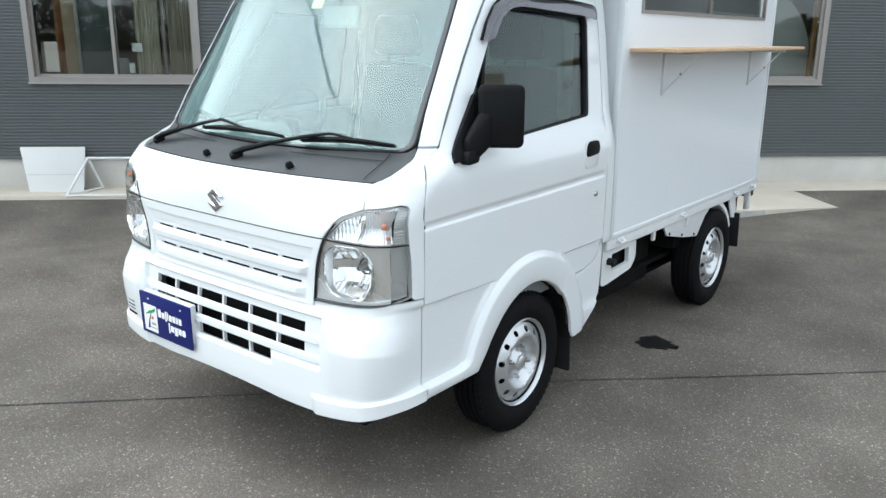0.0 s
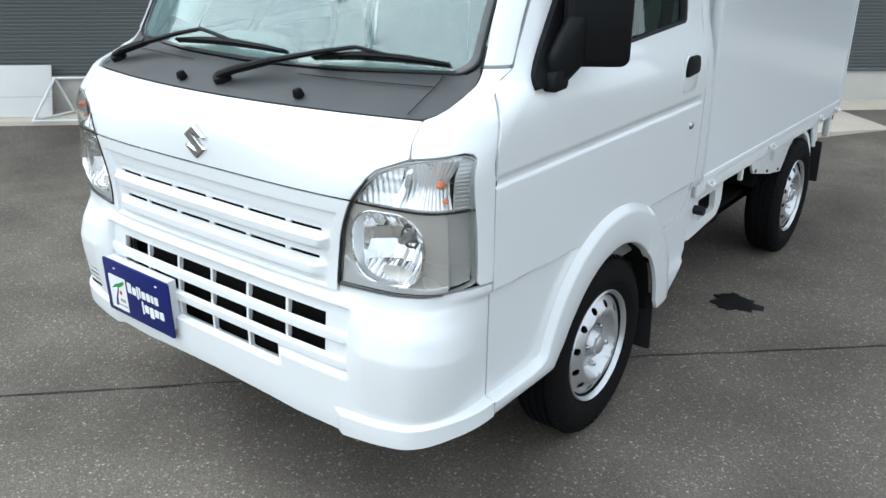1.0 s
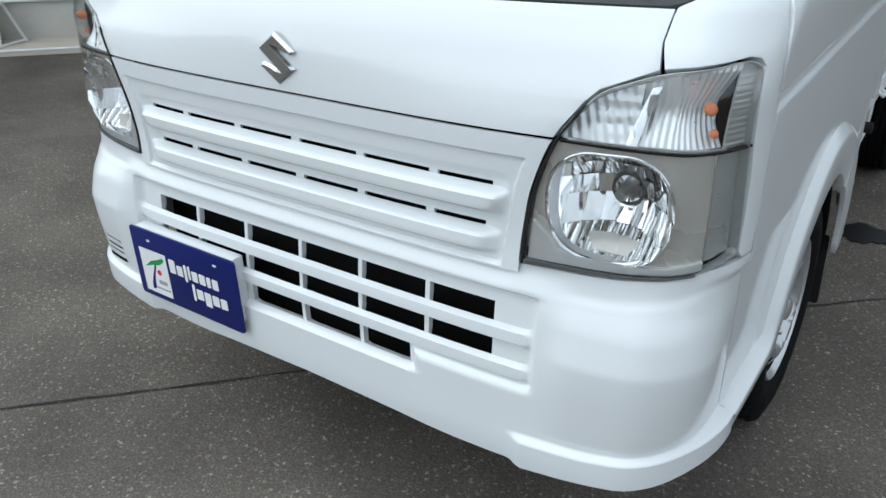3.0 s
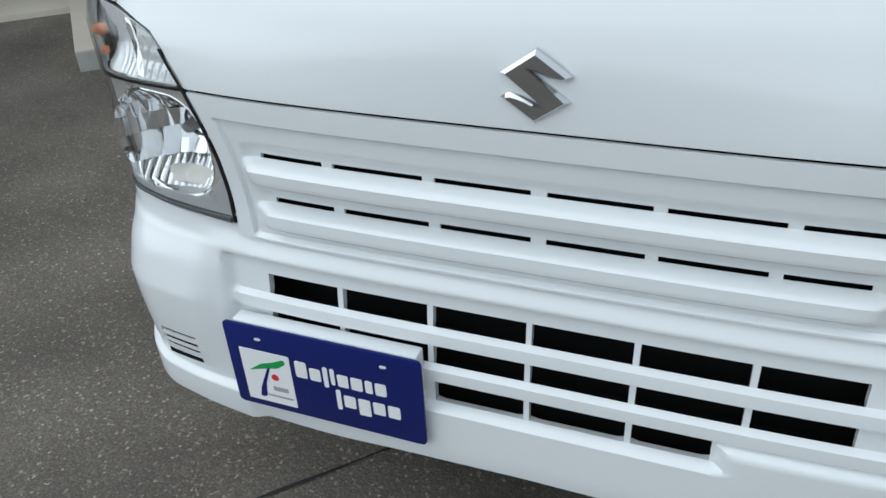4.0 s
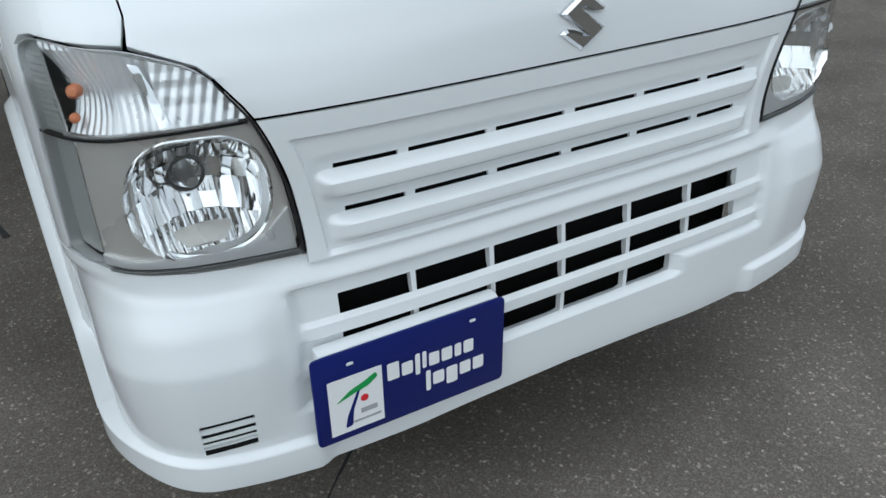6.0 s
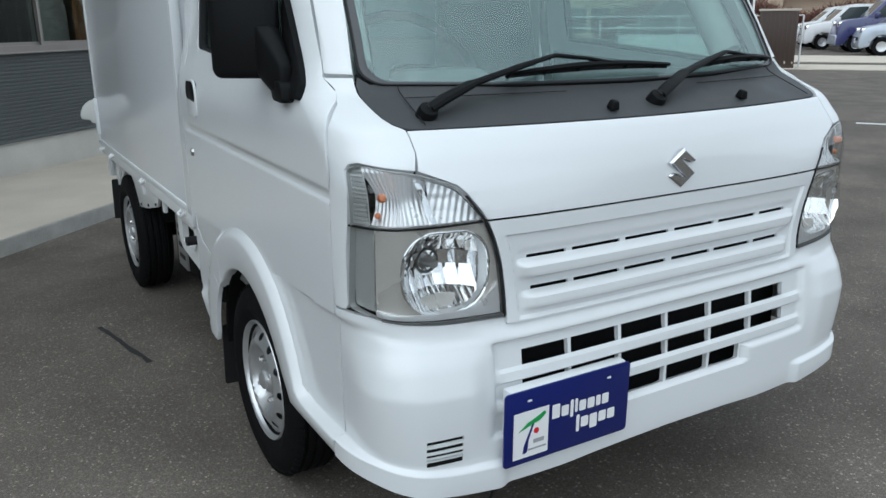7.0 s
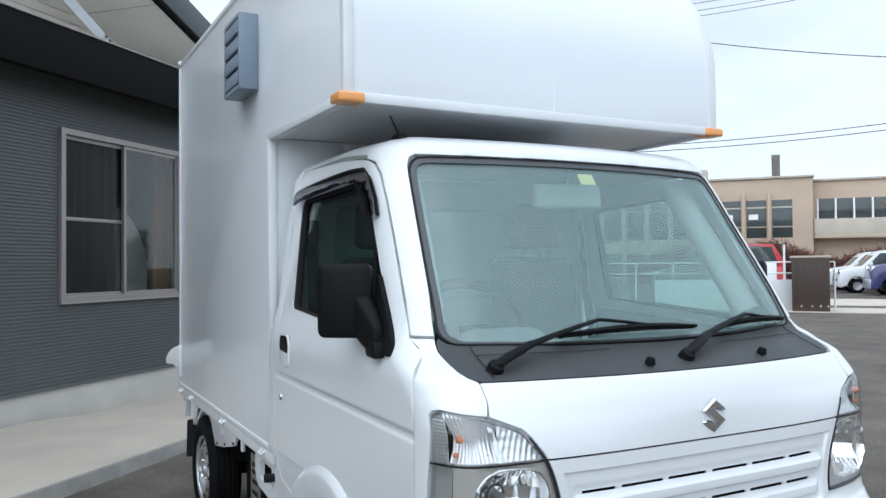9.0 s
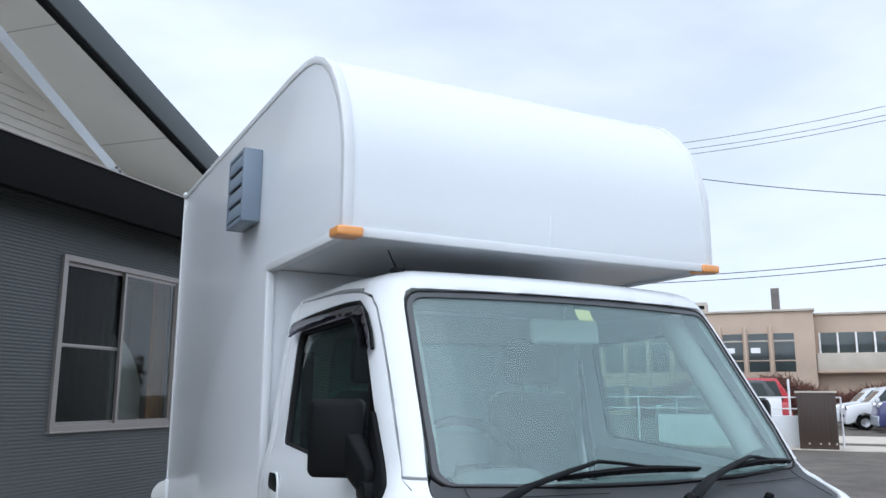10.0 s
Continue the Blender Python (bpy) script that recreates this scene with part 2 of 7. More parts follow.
def asphalt():
    """Stones of many greys in a dark binder, with worn patches and dust over several metres."""
    m = mat("worn_asphalt", (0.136, 0.120, 0.103), 0.9, spec=0.16, vary=0.30, scale=0.55, bump=0.0022, bump_scale=150)
    nt = m.node_tree
    b = nt.nodes["Principled BSDF"]
    tc = nt.nodes.new("ShaderNodeTexCoord")
    last = b.inputs["Base Color"].links[0].from_socket

    def stones(scale, lo, hi, power):
        vor, sep, pw, mr, sc = (nt.nodes.new(k) for k in ("ShaderNodeTexVoronoi", "ShaderNodeSeparateColor", "ShaderNodeMath", "ShaderNodeMapRange", "ShaderNodeVectorMath"))
        vor.inputs["Scale"].default_value = scale
        nt.links.new(tc.outputs["Object"], vor.inputs["Vector"])
        nt.links.new(vor.outputs["Color"], sep.inputs[0])
        pw.operation, sc.operation = "POWER", "SCALE"
        pw.inputs[1].default_value = power
        nt.links.new(sep.outputs[0], pw.inputs[0])
        mr.inputs["To Min"].default_value, mr.inputs["To Max"].default_value = lo, hi
        nt.links.new(pw.outputs[0], mr.inputs["Value"])
        nt.links.new(last, sc.inputs[0])
        nt.links.new(mr.outputs[0], sc.inputs["Scale"])
        return sc.outputs[0]

    last = stones(300.0, 0.80, 1.38, 2.0)
    last = stones(165.0, 0.95, 2.4, 22.0)
    patch_n, rng, sc = nt.nodes.new("ShaderNodeTexNoise"), nt.nodes.new("ShaderNodeMapRange"), nt.nodes.new("ShaderNodeVectorMath")
    patch_n.inputs["Scale"].default_value, patch_n.inputs["Detail"].default_value = 2.1, 8.0
    rng.inputs["From Min"].default_value, rng.inputs["From Max"].default_value = 0.3, 0.7
    rng.inputs["To Min"].default_value, rng.inputs["To Max"].default_value = 0.76, 1.20
    sc.operation = "SCALE"
    nt.links.new(tc.outputs["Object"], patch_n.inputs["Vector"])
    nt.links.new(patch_n.outputs["Fac"], rng.inputs["Value"])
    nt.links.new(last, sc.inputs[0])
    nt.links.new(rng.outputs[0], sc.inputs["Scale"])
    nt.links.new(sc.outputs[0], b.inputs["Base Color"])
    return m


ASPHALT = asphalt()


# ---- mesh helpers ----
def finish(name, bm, material, angle=38):
    bm.normal_update()
    for f in bm.faces:
        f.smooth = True
    lim = radians(angle)
    for e in bm.edges:
        if len(e.link_faces) == 2 and e.calc_face_angle(0) > lim:
            e.smooth = False
    me = bpy.data.meshes.new(name)
    bm.to_mesh(me)
    bm.free()
    for m in (material if isinstance(material, (list, tuple)) else [material]):
        me.materials.append(m)
    return me


def part(name, bm, material, parent, label="", angle=38):
    ob = new(name, finish(name, bm, material, angle))
    ob.parent = parent
    if label:
        ob["label"] = label
    return ob


def thing(name, bm, material, label, category, group="", kind="", angle=38):
    return tagged(new(name, finish(name, bm, material, angle)), label, category, group, kind)


def root(name, label, category, m=None, group="", kind=""):
    ob = tagged(new(name), label, category, group, kind)
    if m is not None:
        ob.matrix_world = m
    return ob


def from_lists(verts, faces):
    bm = bmesh.new()
    vs = [bm.verts.new(v) for v in verts]
    for f in faces:
        try:
            bm.faces.new([vs[i] for i in f])
        except ValueError:
            pass
    return bm


def bevel_all(bm, r, seg=2, angle=30):
    if r > 0:
        bm.normal_update()
        es = [e for e in bm.edges if len(e.link_faces) == 2 and e.calc_face_angle(0) > radians(angle)]
        bmesh.ops.bevel(bm, geom=es, offset=r, segments=seg, affect="EDGES", profile=0.5, clamp_overlap=True)
    return bm


def box(x0, x1, y0, y1, z0, z1, r=0.003, seg=2, bm=None, taper=None):
    """A bevelled block; taper: (dx, dy) by which the top is drawn in on each side."""
    tx, ty = taper or (0, 0)
    b = bmesh.new()
    lo = [b.verts.new(p) for p in ((x0, y0, z0), (x1, y0, z0), (x1, y1, z0), (x0, y1, z0))]
    hi = [b.verts.new(p) for p in ((x0 + tx, y0 + ty, z1), (x1 - tx, y0 + ty, z1), (x1 - tx, y1 - ty, z1), (x0 + tx, y1 - ty, z1))]
    b.faces.new(lo[::-1])
    b.faces.new(hi)
    for i in range(4):
        b.faces.new((lo[i], lo[(i + 1) % 4], hi[(i + 1) % 4], hi[i]))
    bevel_all(b, min(r, 0.45 * min(abs(x1 - x0), abs(y1 - y0), abs(z1 - z0))), seg)
    return join(bm, b) if bm else b


def join(a, b, m=None):
    """Adds the mesh b to a (b is used up)."""
    if m is not None:
        b.transform(m)
    at = {v: a.verts.new(v.co) for v in b.verts}
    for f in b.faces:
        try:
            a.faces.new([at[v] for v in f.verts])
        except ValueError:
            pass
    b.free()
    return a


def tube(points, r, seg=10, bm=None, flat=1.0, ends=True):
    """A round (or flattened) bar along a polyline; r may be a list."""
    b = bmesh.new()
    ps = [Vector(p) for p in points]
    rs = r if isinstance(r, (list, tuple)) else [r] * len(ps)
    up = Vector((0, 0, 1))
    rings = []
    for i, p in enumerate(ps):
        t = (ps[min(i + 1, len(ps) - 1)] - ps[max(i - 1, 0)]).normalized()
        s = t.cross(up)
        s = s.normalized() if s.length > 0.05 else t.cross(Vector((1, 0, 0))).normalized()
        u = s.cross(t)
        rings.append([b.verts.new(p + rs[i] * (math.cos(a) * s + flat * math.sin(a) * u)) for a in (2 * math.pi * k / seg for k in range(seg))])
    for r0, r1 in zip(rings, rings[1:]):
        for k in range(seg):
            b.faces.new((r0[k], r0[(k + 1) % seg], r1[(k + 1) % seg], r1[k]))
    if ends:
        b.faces.new(rings[0][::-1])
        b.faces.new(rings[-1])
    bmesh.ops.recalc_face_normals(b, faces=b.faces)
    return join(bm, b) if bm else b


def lathe(profile, seg=48, axis="x", bm=None, closed=False):
    """Turns (radius, along) pairs round the axis."""
    b = bmesh.new()
    rings = []
    for r, h in profile:
        ring = []
        for k in range(seg):
            a = 2 * math.pi * k / seg
            c, s = r * math.cos(a), r * math.sin(a)
            ring.append(b.verts.new({"x": (h, c, s), "y": (c, h, s), "z": (c, s, h)}[axis]))
        rings.append(ring)
    pairs = list(zip(rings, rings[1:])) + ([(rings[-1], rings[0])] if closed else [])
    for r0, r1 in pairs:
        for k in range(seg):
            b.faces.new((r0[k], r0[(k + 1) % seg], r1[(k + 1) % seg], r1[k]))
    if not closed:
        for ring in (rings[0], rings[-1]):
            if len({tuple(round(c, 5) for c in v.co) for v in ring}) > 2:
                b.faces.new(ring)
    bmesh.ops.remove_doubles(b, verts=b.verts, dist=1e-6)
    bmesh.ops.recalc_face_normals(b, faces=b.faces)
    return join(bm, b) if bm else b


def slab(poly, a0, a1, axis="z", r=0.0, seg=2, holes=()):
    """A flat plate: a polygon in the two other axes, with holes, from a0 to a1 along the axis."""
    b = bmesh.new()
    def put(u, v, w):
        return {"x": (w, u, v), "y": (u, w, v), "z": (u, v, w)}[axis]
    edges = []
    for loop in (poly, *holes):
        vs = [b.verts.new(put(u, v, a0)) for u, v in loop]
        edges += [b.edges.new((vs[i], vs[(i + 1) % len(vs)])) for i in range(len(vs))]
    bmesh.ops.triangle_fill(b, use_beauty=True, use_dissolve=False, edges=edges)
    if not holes:
        bmesh.ops.dissolve_faces(b, faces=b.faces[:])
    got = bmesh.ops.extrude_face_region(b, geom=b.faces[:], use_keep_orig=True)
    for v in got["geom"]:
        if isinstance(v, bmesh.types.BMVert):
            v.co[{"x": 0, "y": 1, "z": 2}[axis]] = a1
    bmesh.ops.recalc_face_normals(b, faces=b.faces)
    return bevel_all(b, r, seg)


def rounded(poly, r, n=4):
    """The polygon with its corners rounded; r: one radius or one for each corner."""
    out, k = [], len(poly)
    for i, p in enumerate(poly):
        rr = r[i] if isinstance(r, (list, tuple)) else r
        a, c, d = Vector(poly[i - 1]), Vector(p), Vector(poly[(i + 1) % k])
        l0, l1 = (a - c).length, (d - c).length
        t = min(rr, 0.48 * l0, 0.48 * l1)
        if t < 1e-5:
            out.append(tuple(c))
            continue
        q0, q1 = c + (a - c) * t / l0, c + (d - c) * t / l1
        for j in range(n + 1):
            s = j / n
            out.append(tuple(q0 * (1 - s) ** 2 + c * 2 * s * (1 - s) + q1 * s * s))
    return out


def circle(u, v, r, n=24, r2=None, a0=0.0):
    return [(u + r * math.cos(a0 + 2 * math.pi * i / n), v + (r2 or r) * math.sin(a0 + 2 * math.pi * i / n)) for i in range(n)]


def step(e0, e1, x):
    t = min(max((x - e0) / (e1 - e0), 0.0), 1.0)
    return t * t * (3 - 2 * t)


# ---- the cab's skin: level sections from the middle of the front round the corner to the back ----
def hermite(xs, ys):
    d = [(ys[i + 1] - ys[i]) / (xs[i + 1] - xs[i]) for i in range(len(xs) - 1)]
    m = [d[0]] + [0 if a * b <= 0 else 2 * a * b / (a + b) for a, b in zip(d, d[1:])] + [d[-1]]

    def f(x):
        x = min(max(x, xs[0]), xs[-1])
        i = min(max(int(np.searchsorted(xs, x)) - 1, 0), len(xs) - 2)
        h = xs[i + 1] - xs[i]
        t = (x - xs[i]) / h
        return (2 * t**3 - 3 * t * t + 1) * ys[i] + (t**3 - 2 * t * t + t) * h * m[i] + (3 * t * t - 2 * t**3) * ys[i + 1] + (t**3 - t * t) * h * m[i + 1]
    return f


FRONT = hermite([0.22, 0.27, 0.33, 0.45, 0.56, 0.62, 0.70, 0.85, 0.91, 0.96, 0.99, 1.015, 1.05, 1.08, 1.20, 1.45, 1.593, 1.64],
                [0.03, -0.005, -0.012, -0.012, -0.004, 0.004, 0.010, 0.004, 0.0065, 0.0155, 0.0265, 0.041, 0.115, 0.18, 0.257, 0.418, 0.51, 0.545])
HALF = hermite([0.22, 0.35, 0.65, 0.9, 1.0, 1.07, 1.14, 1.3, 1.5, 1.6, 1.64], [0.73, 0.735, 0.737, 0.737, 0.735, 0.722, 0.703, 0.682, 0.655, 0.635, 0.62])
CORNER_X = hermite([0.2, 0.56, 0.66, 1.7], [0.108, 0.108, 0.09, 0.09])
CORNER_Y = hermite([0.2, 0.56, 0.66, 1.7], [0.150, 0.150, 0.12, 0.12])
BULGE = hermite([0.2, 0.56, 0.64, 0.90, 0.96, 1.02, 1.1, 1.64], [0.07, 0.07, 0.11, 0.12, 0.16, 0.21, 0.20, 0.20])
SECTIONS = {}


def bow(x, z):
    """How far the front draws back towards its sides: flat in the middle low down, evenly bowed at the windscreen."""
    q = step(0.95, 0.84, z)
    return BULGE(z) * x * x * (1 - q + q * (x / 0.63) ** 2)


def section(z):
    z = round(z, 4)
    if z not in SECTIONS:
        yf, w, rx, a = FRONT(z), HALF(z), CORNER_X(z), CORNER_Y(z)
        x1, p = np.linspace(0, w - rx, 50), np.linspace(0, math.pi / 2, 60)[1:]
        x2 = (w - rx) + rx * np.sin(p)
        x = np.concatenate([x1, x2, [w + 1e-6]])
        y = np.concatenate([yf + bow(x1, z), yf + bow(x2, z) + a * (1 - np.cos(p)), [3.0]])
        s = np.concatenate([[0], np.cumsum(np.hypot(np.diff(x), np.diff(y)))])
        SECTIONS[z] = (x, y, s)
    return SECTIONS[z]


def skin(p, z, mode, side=1):
    """A point of the skin at the height z, by its x, its y or its way s along the section."""
    x, y, s = section(z)
    if mode == "x" and abs(p) <= HALF(z) - CORNER_X(z):
        return Vector((p, FRONT(z) + bow(p, z), z))
    if mode == "x":
        return Vector((p, float(np.interp(abs(p), x, y)), z))
    if mode == "y":
        return Vector((side * float(np.interp(p, y, x)), p, z))
    return Vector((math.copysign(float(np.interp(abs(p), s, x)), p), float(np.interp(abs(p), s, y)), z))


def way(z, x=None, y=None):
    """The way s along the section at which it reaches x or y."""
    xs, ys, s = section(z)
    return float(np.interp(x, xs, s)) if y is None else float(np.interp(y, ys, s))


def shell(co, faces, thick, off=0.0, relief=None, params=None, rim=0.0):
    """A plate of even thickness behind an open sheet of points; relief: how far a point stands out, by its parameters."""
    co = [Vector(c) for c in co]
    def normals():
        nn = [Vector() for _ in co]
        for f in faces:
            c = [co[i] for i in f]
            n = (c[1] - c[0]).cross(c[2] - c[0]) if len(c) == 3 else (c[2] - c[0]).cross(c[3] - c[1])
            for i in f:
                nn[i] += n
        return [n.normalized() if n.length > 0 else Vector((0, -1, 0)) for n in nn]
    nn = normals()
    if off or relief:
        co = [c + n * (off + (relief(*params[i]) if relief else 0.0)) for i, (c, n) in enumerate(zip(co, nn))]
        nn = normals()
    count = {}
    for f in faces:
        for a, b in zip(f, (*f[1:], f[0])):
            count[(a, b)] = 1
    border = [(a, b) for a, b in count if (b, a) not in count]
    k = len(co)
    verts = co + [c - n * thick for c, n in zip(co, nn)]
    fs = [tuple(f) for f in faces] + [tuple(i + k for i in reversed(f)) for f in faces] + [(b, a, a + k, b + k) for a, b in border]
    bm = from_lists(verts, fs)
    if rim:
        bm.verts.ensure_lookup_table()
        ring = {tuple(sorted(e)) for e in border}
        bm.verts.index_update()
        es = [e for e in bm.edges if tuple(sorted((e.verts[0].index, e.verts[1].index))) in ring]
        bmesh.ops.bevel(bm, geom=es, offset=rim, segments=2, affect="EDGES", profile=0.5, clamp_overlap=True)
    return bm


def patch(poly, mode="s", side=1, cut=0.03, thick=0.004, off=0.0, relief=None, holes=(), more_p=(), more_z=(), rim=0.0015, place=None):
    """A piece of the skin bounded by a polygon of (parameter, height) with holes in it."""
    b = bmesh.new()
    edges = []
    for loop in (poly, *holes):
        vs = [b.verts.new((u, v, 0)) for u, v in loop]
        edges += [b.edges.new((vs[i], vs[(i + 1) % len(vs)])) for i in range(len(vs))]
    bmesh.ops.triangle_fill(b, use_beauty=True, use_dissolve=False, edges=edges)
    ps, zs = [u for u, v in poly], [v for u, v in poly]
    cu, cv = cut if isinstance(cut, tuple) else (cut, cut)
    lines = [(0, u) for u in np.arange(min(ps) + cu * 0.5, max(ps), cu)] + [(1, v) for v in np.arange(min(zs) + cv * 0.5, max(zs), cv)] + [(0, u) for u in more_p] + [(1, v) for v in more_z]
    for ax, c in lines:
        bmesh.ops.bisect_plane(b, geom=b.verts[:] + b.edges[:] + b.faces[:], dist=1e-6, plane_co=(c, 0, 0) if ax == 0 else (0, c, 0), plane_no=(1, 0, 0) if ax == 0 else (0, 1, 0))
    bmesh.ops.remove_doubles(b, verts=b.verts, dist=2e-5)
    b.verts.index_update()
    params = [(v.co.x, v.co.y) for v in b.verts]
    place = place or (lambda u, v: skin(u, v, mode, side))
    co = [place(u, v) for u, v in params]
    faces = [[v.index for v in f.verts] for f in b.faces]
    b.free()
    c0 = Vector((0, 0.95, 0.9))
    total = 0.0
    for f in faces:
        n = (co[f[1]] - co[f[0]]).cross(co[f[2]] - co[f[0]])
        total += n.dot(co[f[0]] - c0)
    if total < 0:
        faces = [f[::-1] for f in faces]
    return shell(co, faces, thick, off, relief, params, rim)


def mirror(bm):
    b = bm.copy()
    for v in b.verts:
        v.co.x = -v.co.x
    bmesh.ops.reverse_faces(b, faces=b.faces)
    return b


# ---- the truck ----
truck = root("kei_box_truck", "small white cab-over truck with a white sleeper box body", "truck", pose(0.005, 0, 0, 0, 0, 0.29))


def grid_sheet(us, vs, place, skip=None):
    """Points and faces of a grid; skip(u, v): whether the cell with that middle is left open."""
    co, params = [], []
    for v in vs:
        for u in us:
            co.append(place(u, v))
            params.append((u, v))
    n, faces = len(us), []
    for j in range(len(vs) - 1):
        for i in range(n - 1):
            if skip and skip((us[i] + us[i + 1]) / 2, (vs[j] + vs[j + 1]) / 2):
                continue
            faces.append([j * n + i, j * n + i + 1, (j + 1) * n + i + 1, (j + 1) * n + i])
    used = sorted({i for f in faces for i in f})
    at = {k: i for i, k in enumerate(used)}
    return [co[k] for k in used], [[at[i] for i in f] for f in faces], [params[k] for k in used]


def lines(lo, hi, size, extra=()):
    """Grid lines from lo to hi, about size apart, with the extra ones among them."""
    keys = sorted({round(v, 5) for v in (lo, hi, *extra) if lo - 1e-9 <= v <= hi + 1e-9})
    out = []
    for a, b in zip(keys, keys[1:]):
        k = max(1, round((b - a) / size))
        out += [a + (b - a) * i / k for i in range(k)]
    return out + [hi]


# the outline of the headlamp, by x and height
LAMP = [(0.722, 0.950), (0.712, 0.961), (0.621, 0.944), (0.550, 0.918), (0.521, 0.885), (0.498, 0.852), (0.477, 0.803), (0.461, 0.745), (0.452, 0.660), (0.457, 0.650), (0.602, 0.655), (0.680, 0.664), (0.720, 0.674), (0.7285, 0.684)]
LAMP_INNER = hermite([0.650, 0.660, 0.745, 0.803, 0.852, 0.885, 0.918, 0.944], [0.452, 0.452, 0.461, 0.477, 0.498, 0.521, 0.550, 0.621])


def lamp_loop(grow=0.0):
    """The lamp's edge by its way along the skin; its outer end stands upright round the corner."""
    pts = [(way(z, x=x), z) for x, z in LAMP[2:]]
    pts = [(way(0.948, y=0.151), 0.948), (way(0.9600, y=0.132), 0.9600)] + pts[:-3] + [(way(0.664, x=0.680), 0.664), (way(0.672, x=0.708), 0.672), (way(0.682, y=0.153), 0.682)]
    c = (way(0.80, x=0.60), 0.80)
    out = []
    for u, z in rounded(pts, [0.012, 0.012] + [0.02] * 6 + [0.006, 0.006] + [0.02] * (len(pts) - 12) + [0.012, 0.010], 4):
        dx, dz = u - c[0], z - c[1]
        k = 1 + grow / math.hypot(dx, dz)
        out.append((c[0] + dx * k, c[1] + dz * k))
    return out


# bonnet panel
hood_side = [(LAMP_INNER(z) - 0.003, z + 0.003) for z in (0.849, 0.866, 0.885, 0.902, 0.918, 0.932)]
hood_right = [(x, z) for x, z in hood_side] + [(0.615, 0.949), (0.6085, 0.98), (0.6095, 1.016)]
hood_poly = hood_right + [(-x, z) for x, z in reversed(hood_right)]
part("front_hood_panel", patch(hood_poly, "x", cut=(0.03, 0.012), thick=0.02, rim=0.002, more_z=(1.0, 1.005, 1.010)), PAINT, truck, "glossy white front hood panel")

# grille panel with two rows of slits
SLITS = [(-0.396, -0.299), (-0.283, -0.153), (-0.137, -0.010), (0.010, 0.137), (0.153, 0.283), (0.299, 0.396)]
SLIT_ROWS = ((0.7585, 0.7650), (0.6915, 0.6980))


def grille_relief(u, z):
    xb = 0.456 - (0.807 - z) * 0.16
    inset = -0.007 * step(xb + 0.006, xb, abs(u)) * step(0.8160, 0.8130, z) * step(0.637, 0.643, z)
    out = 0.0
    for (z0, z1), e in zip(SLIT_ROWS, (0.412, 0.402)):
        wedge = step(e + 0.032, e - 0.008, abs(u) + max(0.0, (z0 - z)) * 0.15)
        out += wedge * (0.016 * step(z0, z0 - 0.012, z) * step(z0 - 0.044, z0 - 0.030, z) - 0.008 * step(z1 + 0.020, z1, z) * step(z0 - 0.006, z0, z))
    return inset + out


us = lines(-0.49, 0.49, 0.010, [v for s in SLITS for v in s] + [sx * v for sx in (-1, 1) for v in np.arange(0.424, 0.466, 0.004)])
vs = lines(0.634, 0.8472, 0.004, [v for r in SLIT_ROWS for v in r] + [0.8165, 0.8152, 0.8138, 0.8125, 0.637, 0.640, 0.643])


def grille_place(u, v):
    lim = LAMP_INNER(v) - 0.004
    x = u if abs(u) <= 0.405 else math.copysign(0.405 + (abs(u) - 0.405) / 0.085 * (lim - 0.405), u)
    return skin(x * (1 - 0.032 * step(0.745, 0.715, v) * step(0.44, 0.40, abs(u))), v, "x")


def in_slit(u, v):
    return any(a < u < b for a, b in SLITS) and any(a < v < b for a, b in SLIT_ROWS)


co, fs, pr = grid_sheet(us, vs, grille_place, in_slit)
part("grille_panel", shell(co, fs, 0.006, 0.0, grille_relief, pr), PAINT, truck, "white moulded grille panel with two rows of slits")
# black sheet in place of the shade behind the slits
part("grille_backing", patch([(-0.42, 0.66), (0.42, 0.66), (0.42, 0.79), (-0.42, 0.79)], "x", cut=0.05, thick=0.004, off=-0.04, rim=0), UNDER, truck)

# bumper cover with its grid of openings
CELLS = [(-0.412, -0.294), (-0.2855, -0.153), (-0.1445, -0.010), (-0.002, 0.133), (0.1415, 0.277), (0.286, 0.409)]
ROW_1, ROW_2, ROW_3 = (0.539, 0.573), (0.476, 0.507), (0.404, 0.443)
LOW = hermite([0, 0.2, 0.33, 0.47, 0.53, 0.62, 0.68, 0.76, 0.86, 0.95], [0.297, 0.293, 0.287, 0.288, 0.294, 0.305, 0.317, 0.333, 0.342, 0.342])
S_END = way(0.5, y=0.200)


VENT_SLOTS = (0.424, 0.408, 0.392, 0.376)


def in_opening(u, v):
    for a, b in CELLS:
        if a < u < b and (ROW_1[0] < v < ROW_1[1] or ROW_2[0] < v < ROW_2[1]):
            return True
    if -0.638 < u < -0.562 and any(abs(v - z) < 0.0046 for z in VENT_SLOTS):
        return True
    return ROW_3[0] < v < ROW_3[1] and any(a < u < b for a, b in (CELLS[2], CELLS[3], (0.146, 0.246)))


def bumper_z(u, v):
    z = v
    if v > 0.60:
        top = float(np.interp(abs(u), [0.0, 0.43, 0.446, 0.60, 0.68, 0.73, 0.76], [0.6335, 0.6335, 0.6455, 0.6505, 0.6590, 0.668, 0.6685]))
        z = 0.60 + (v - 0.60) / 0.0335 * (top - 0.60)
    low = LOW(abs(u))
    return low + (z - 0.25) / (0.40 - 0.25) * (0.40 - low) if v < 0.40 else z


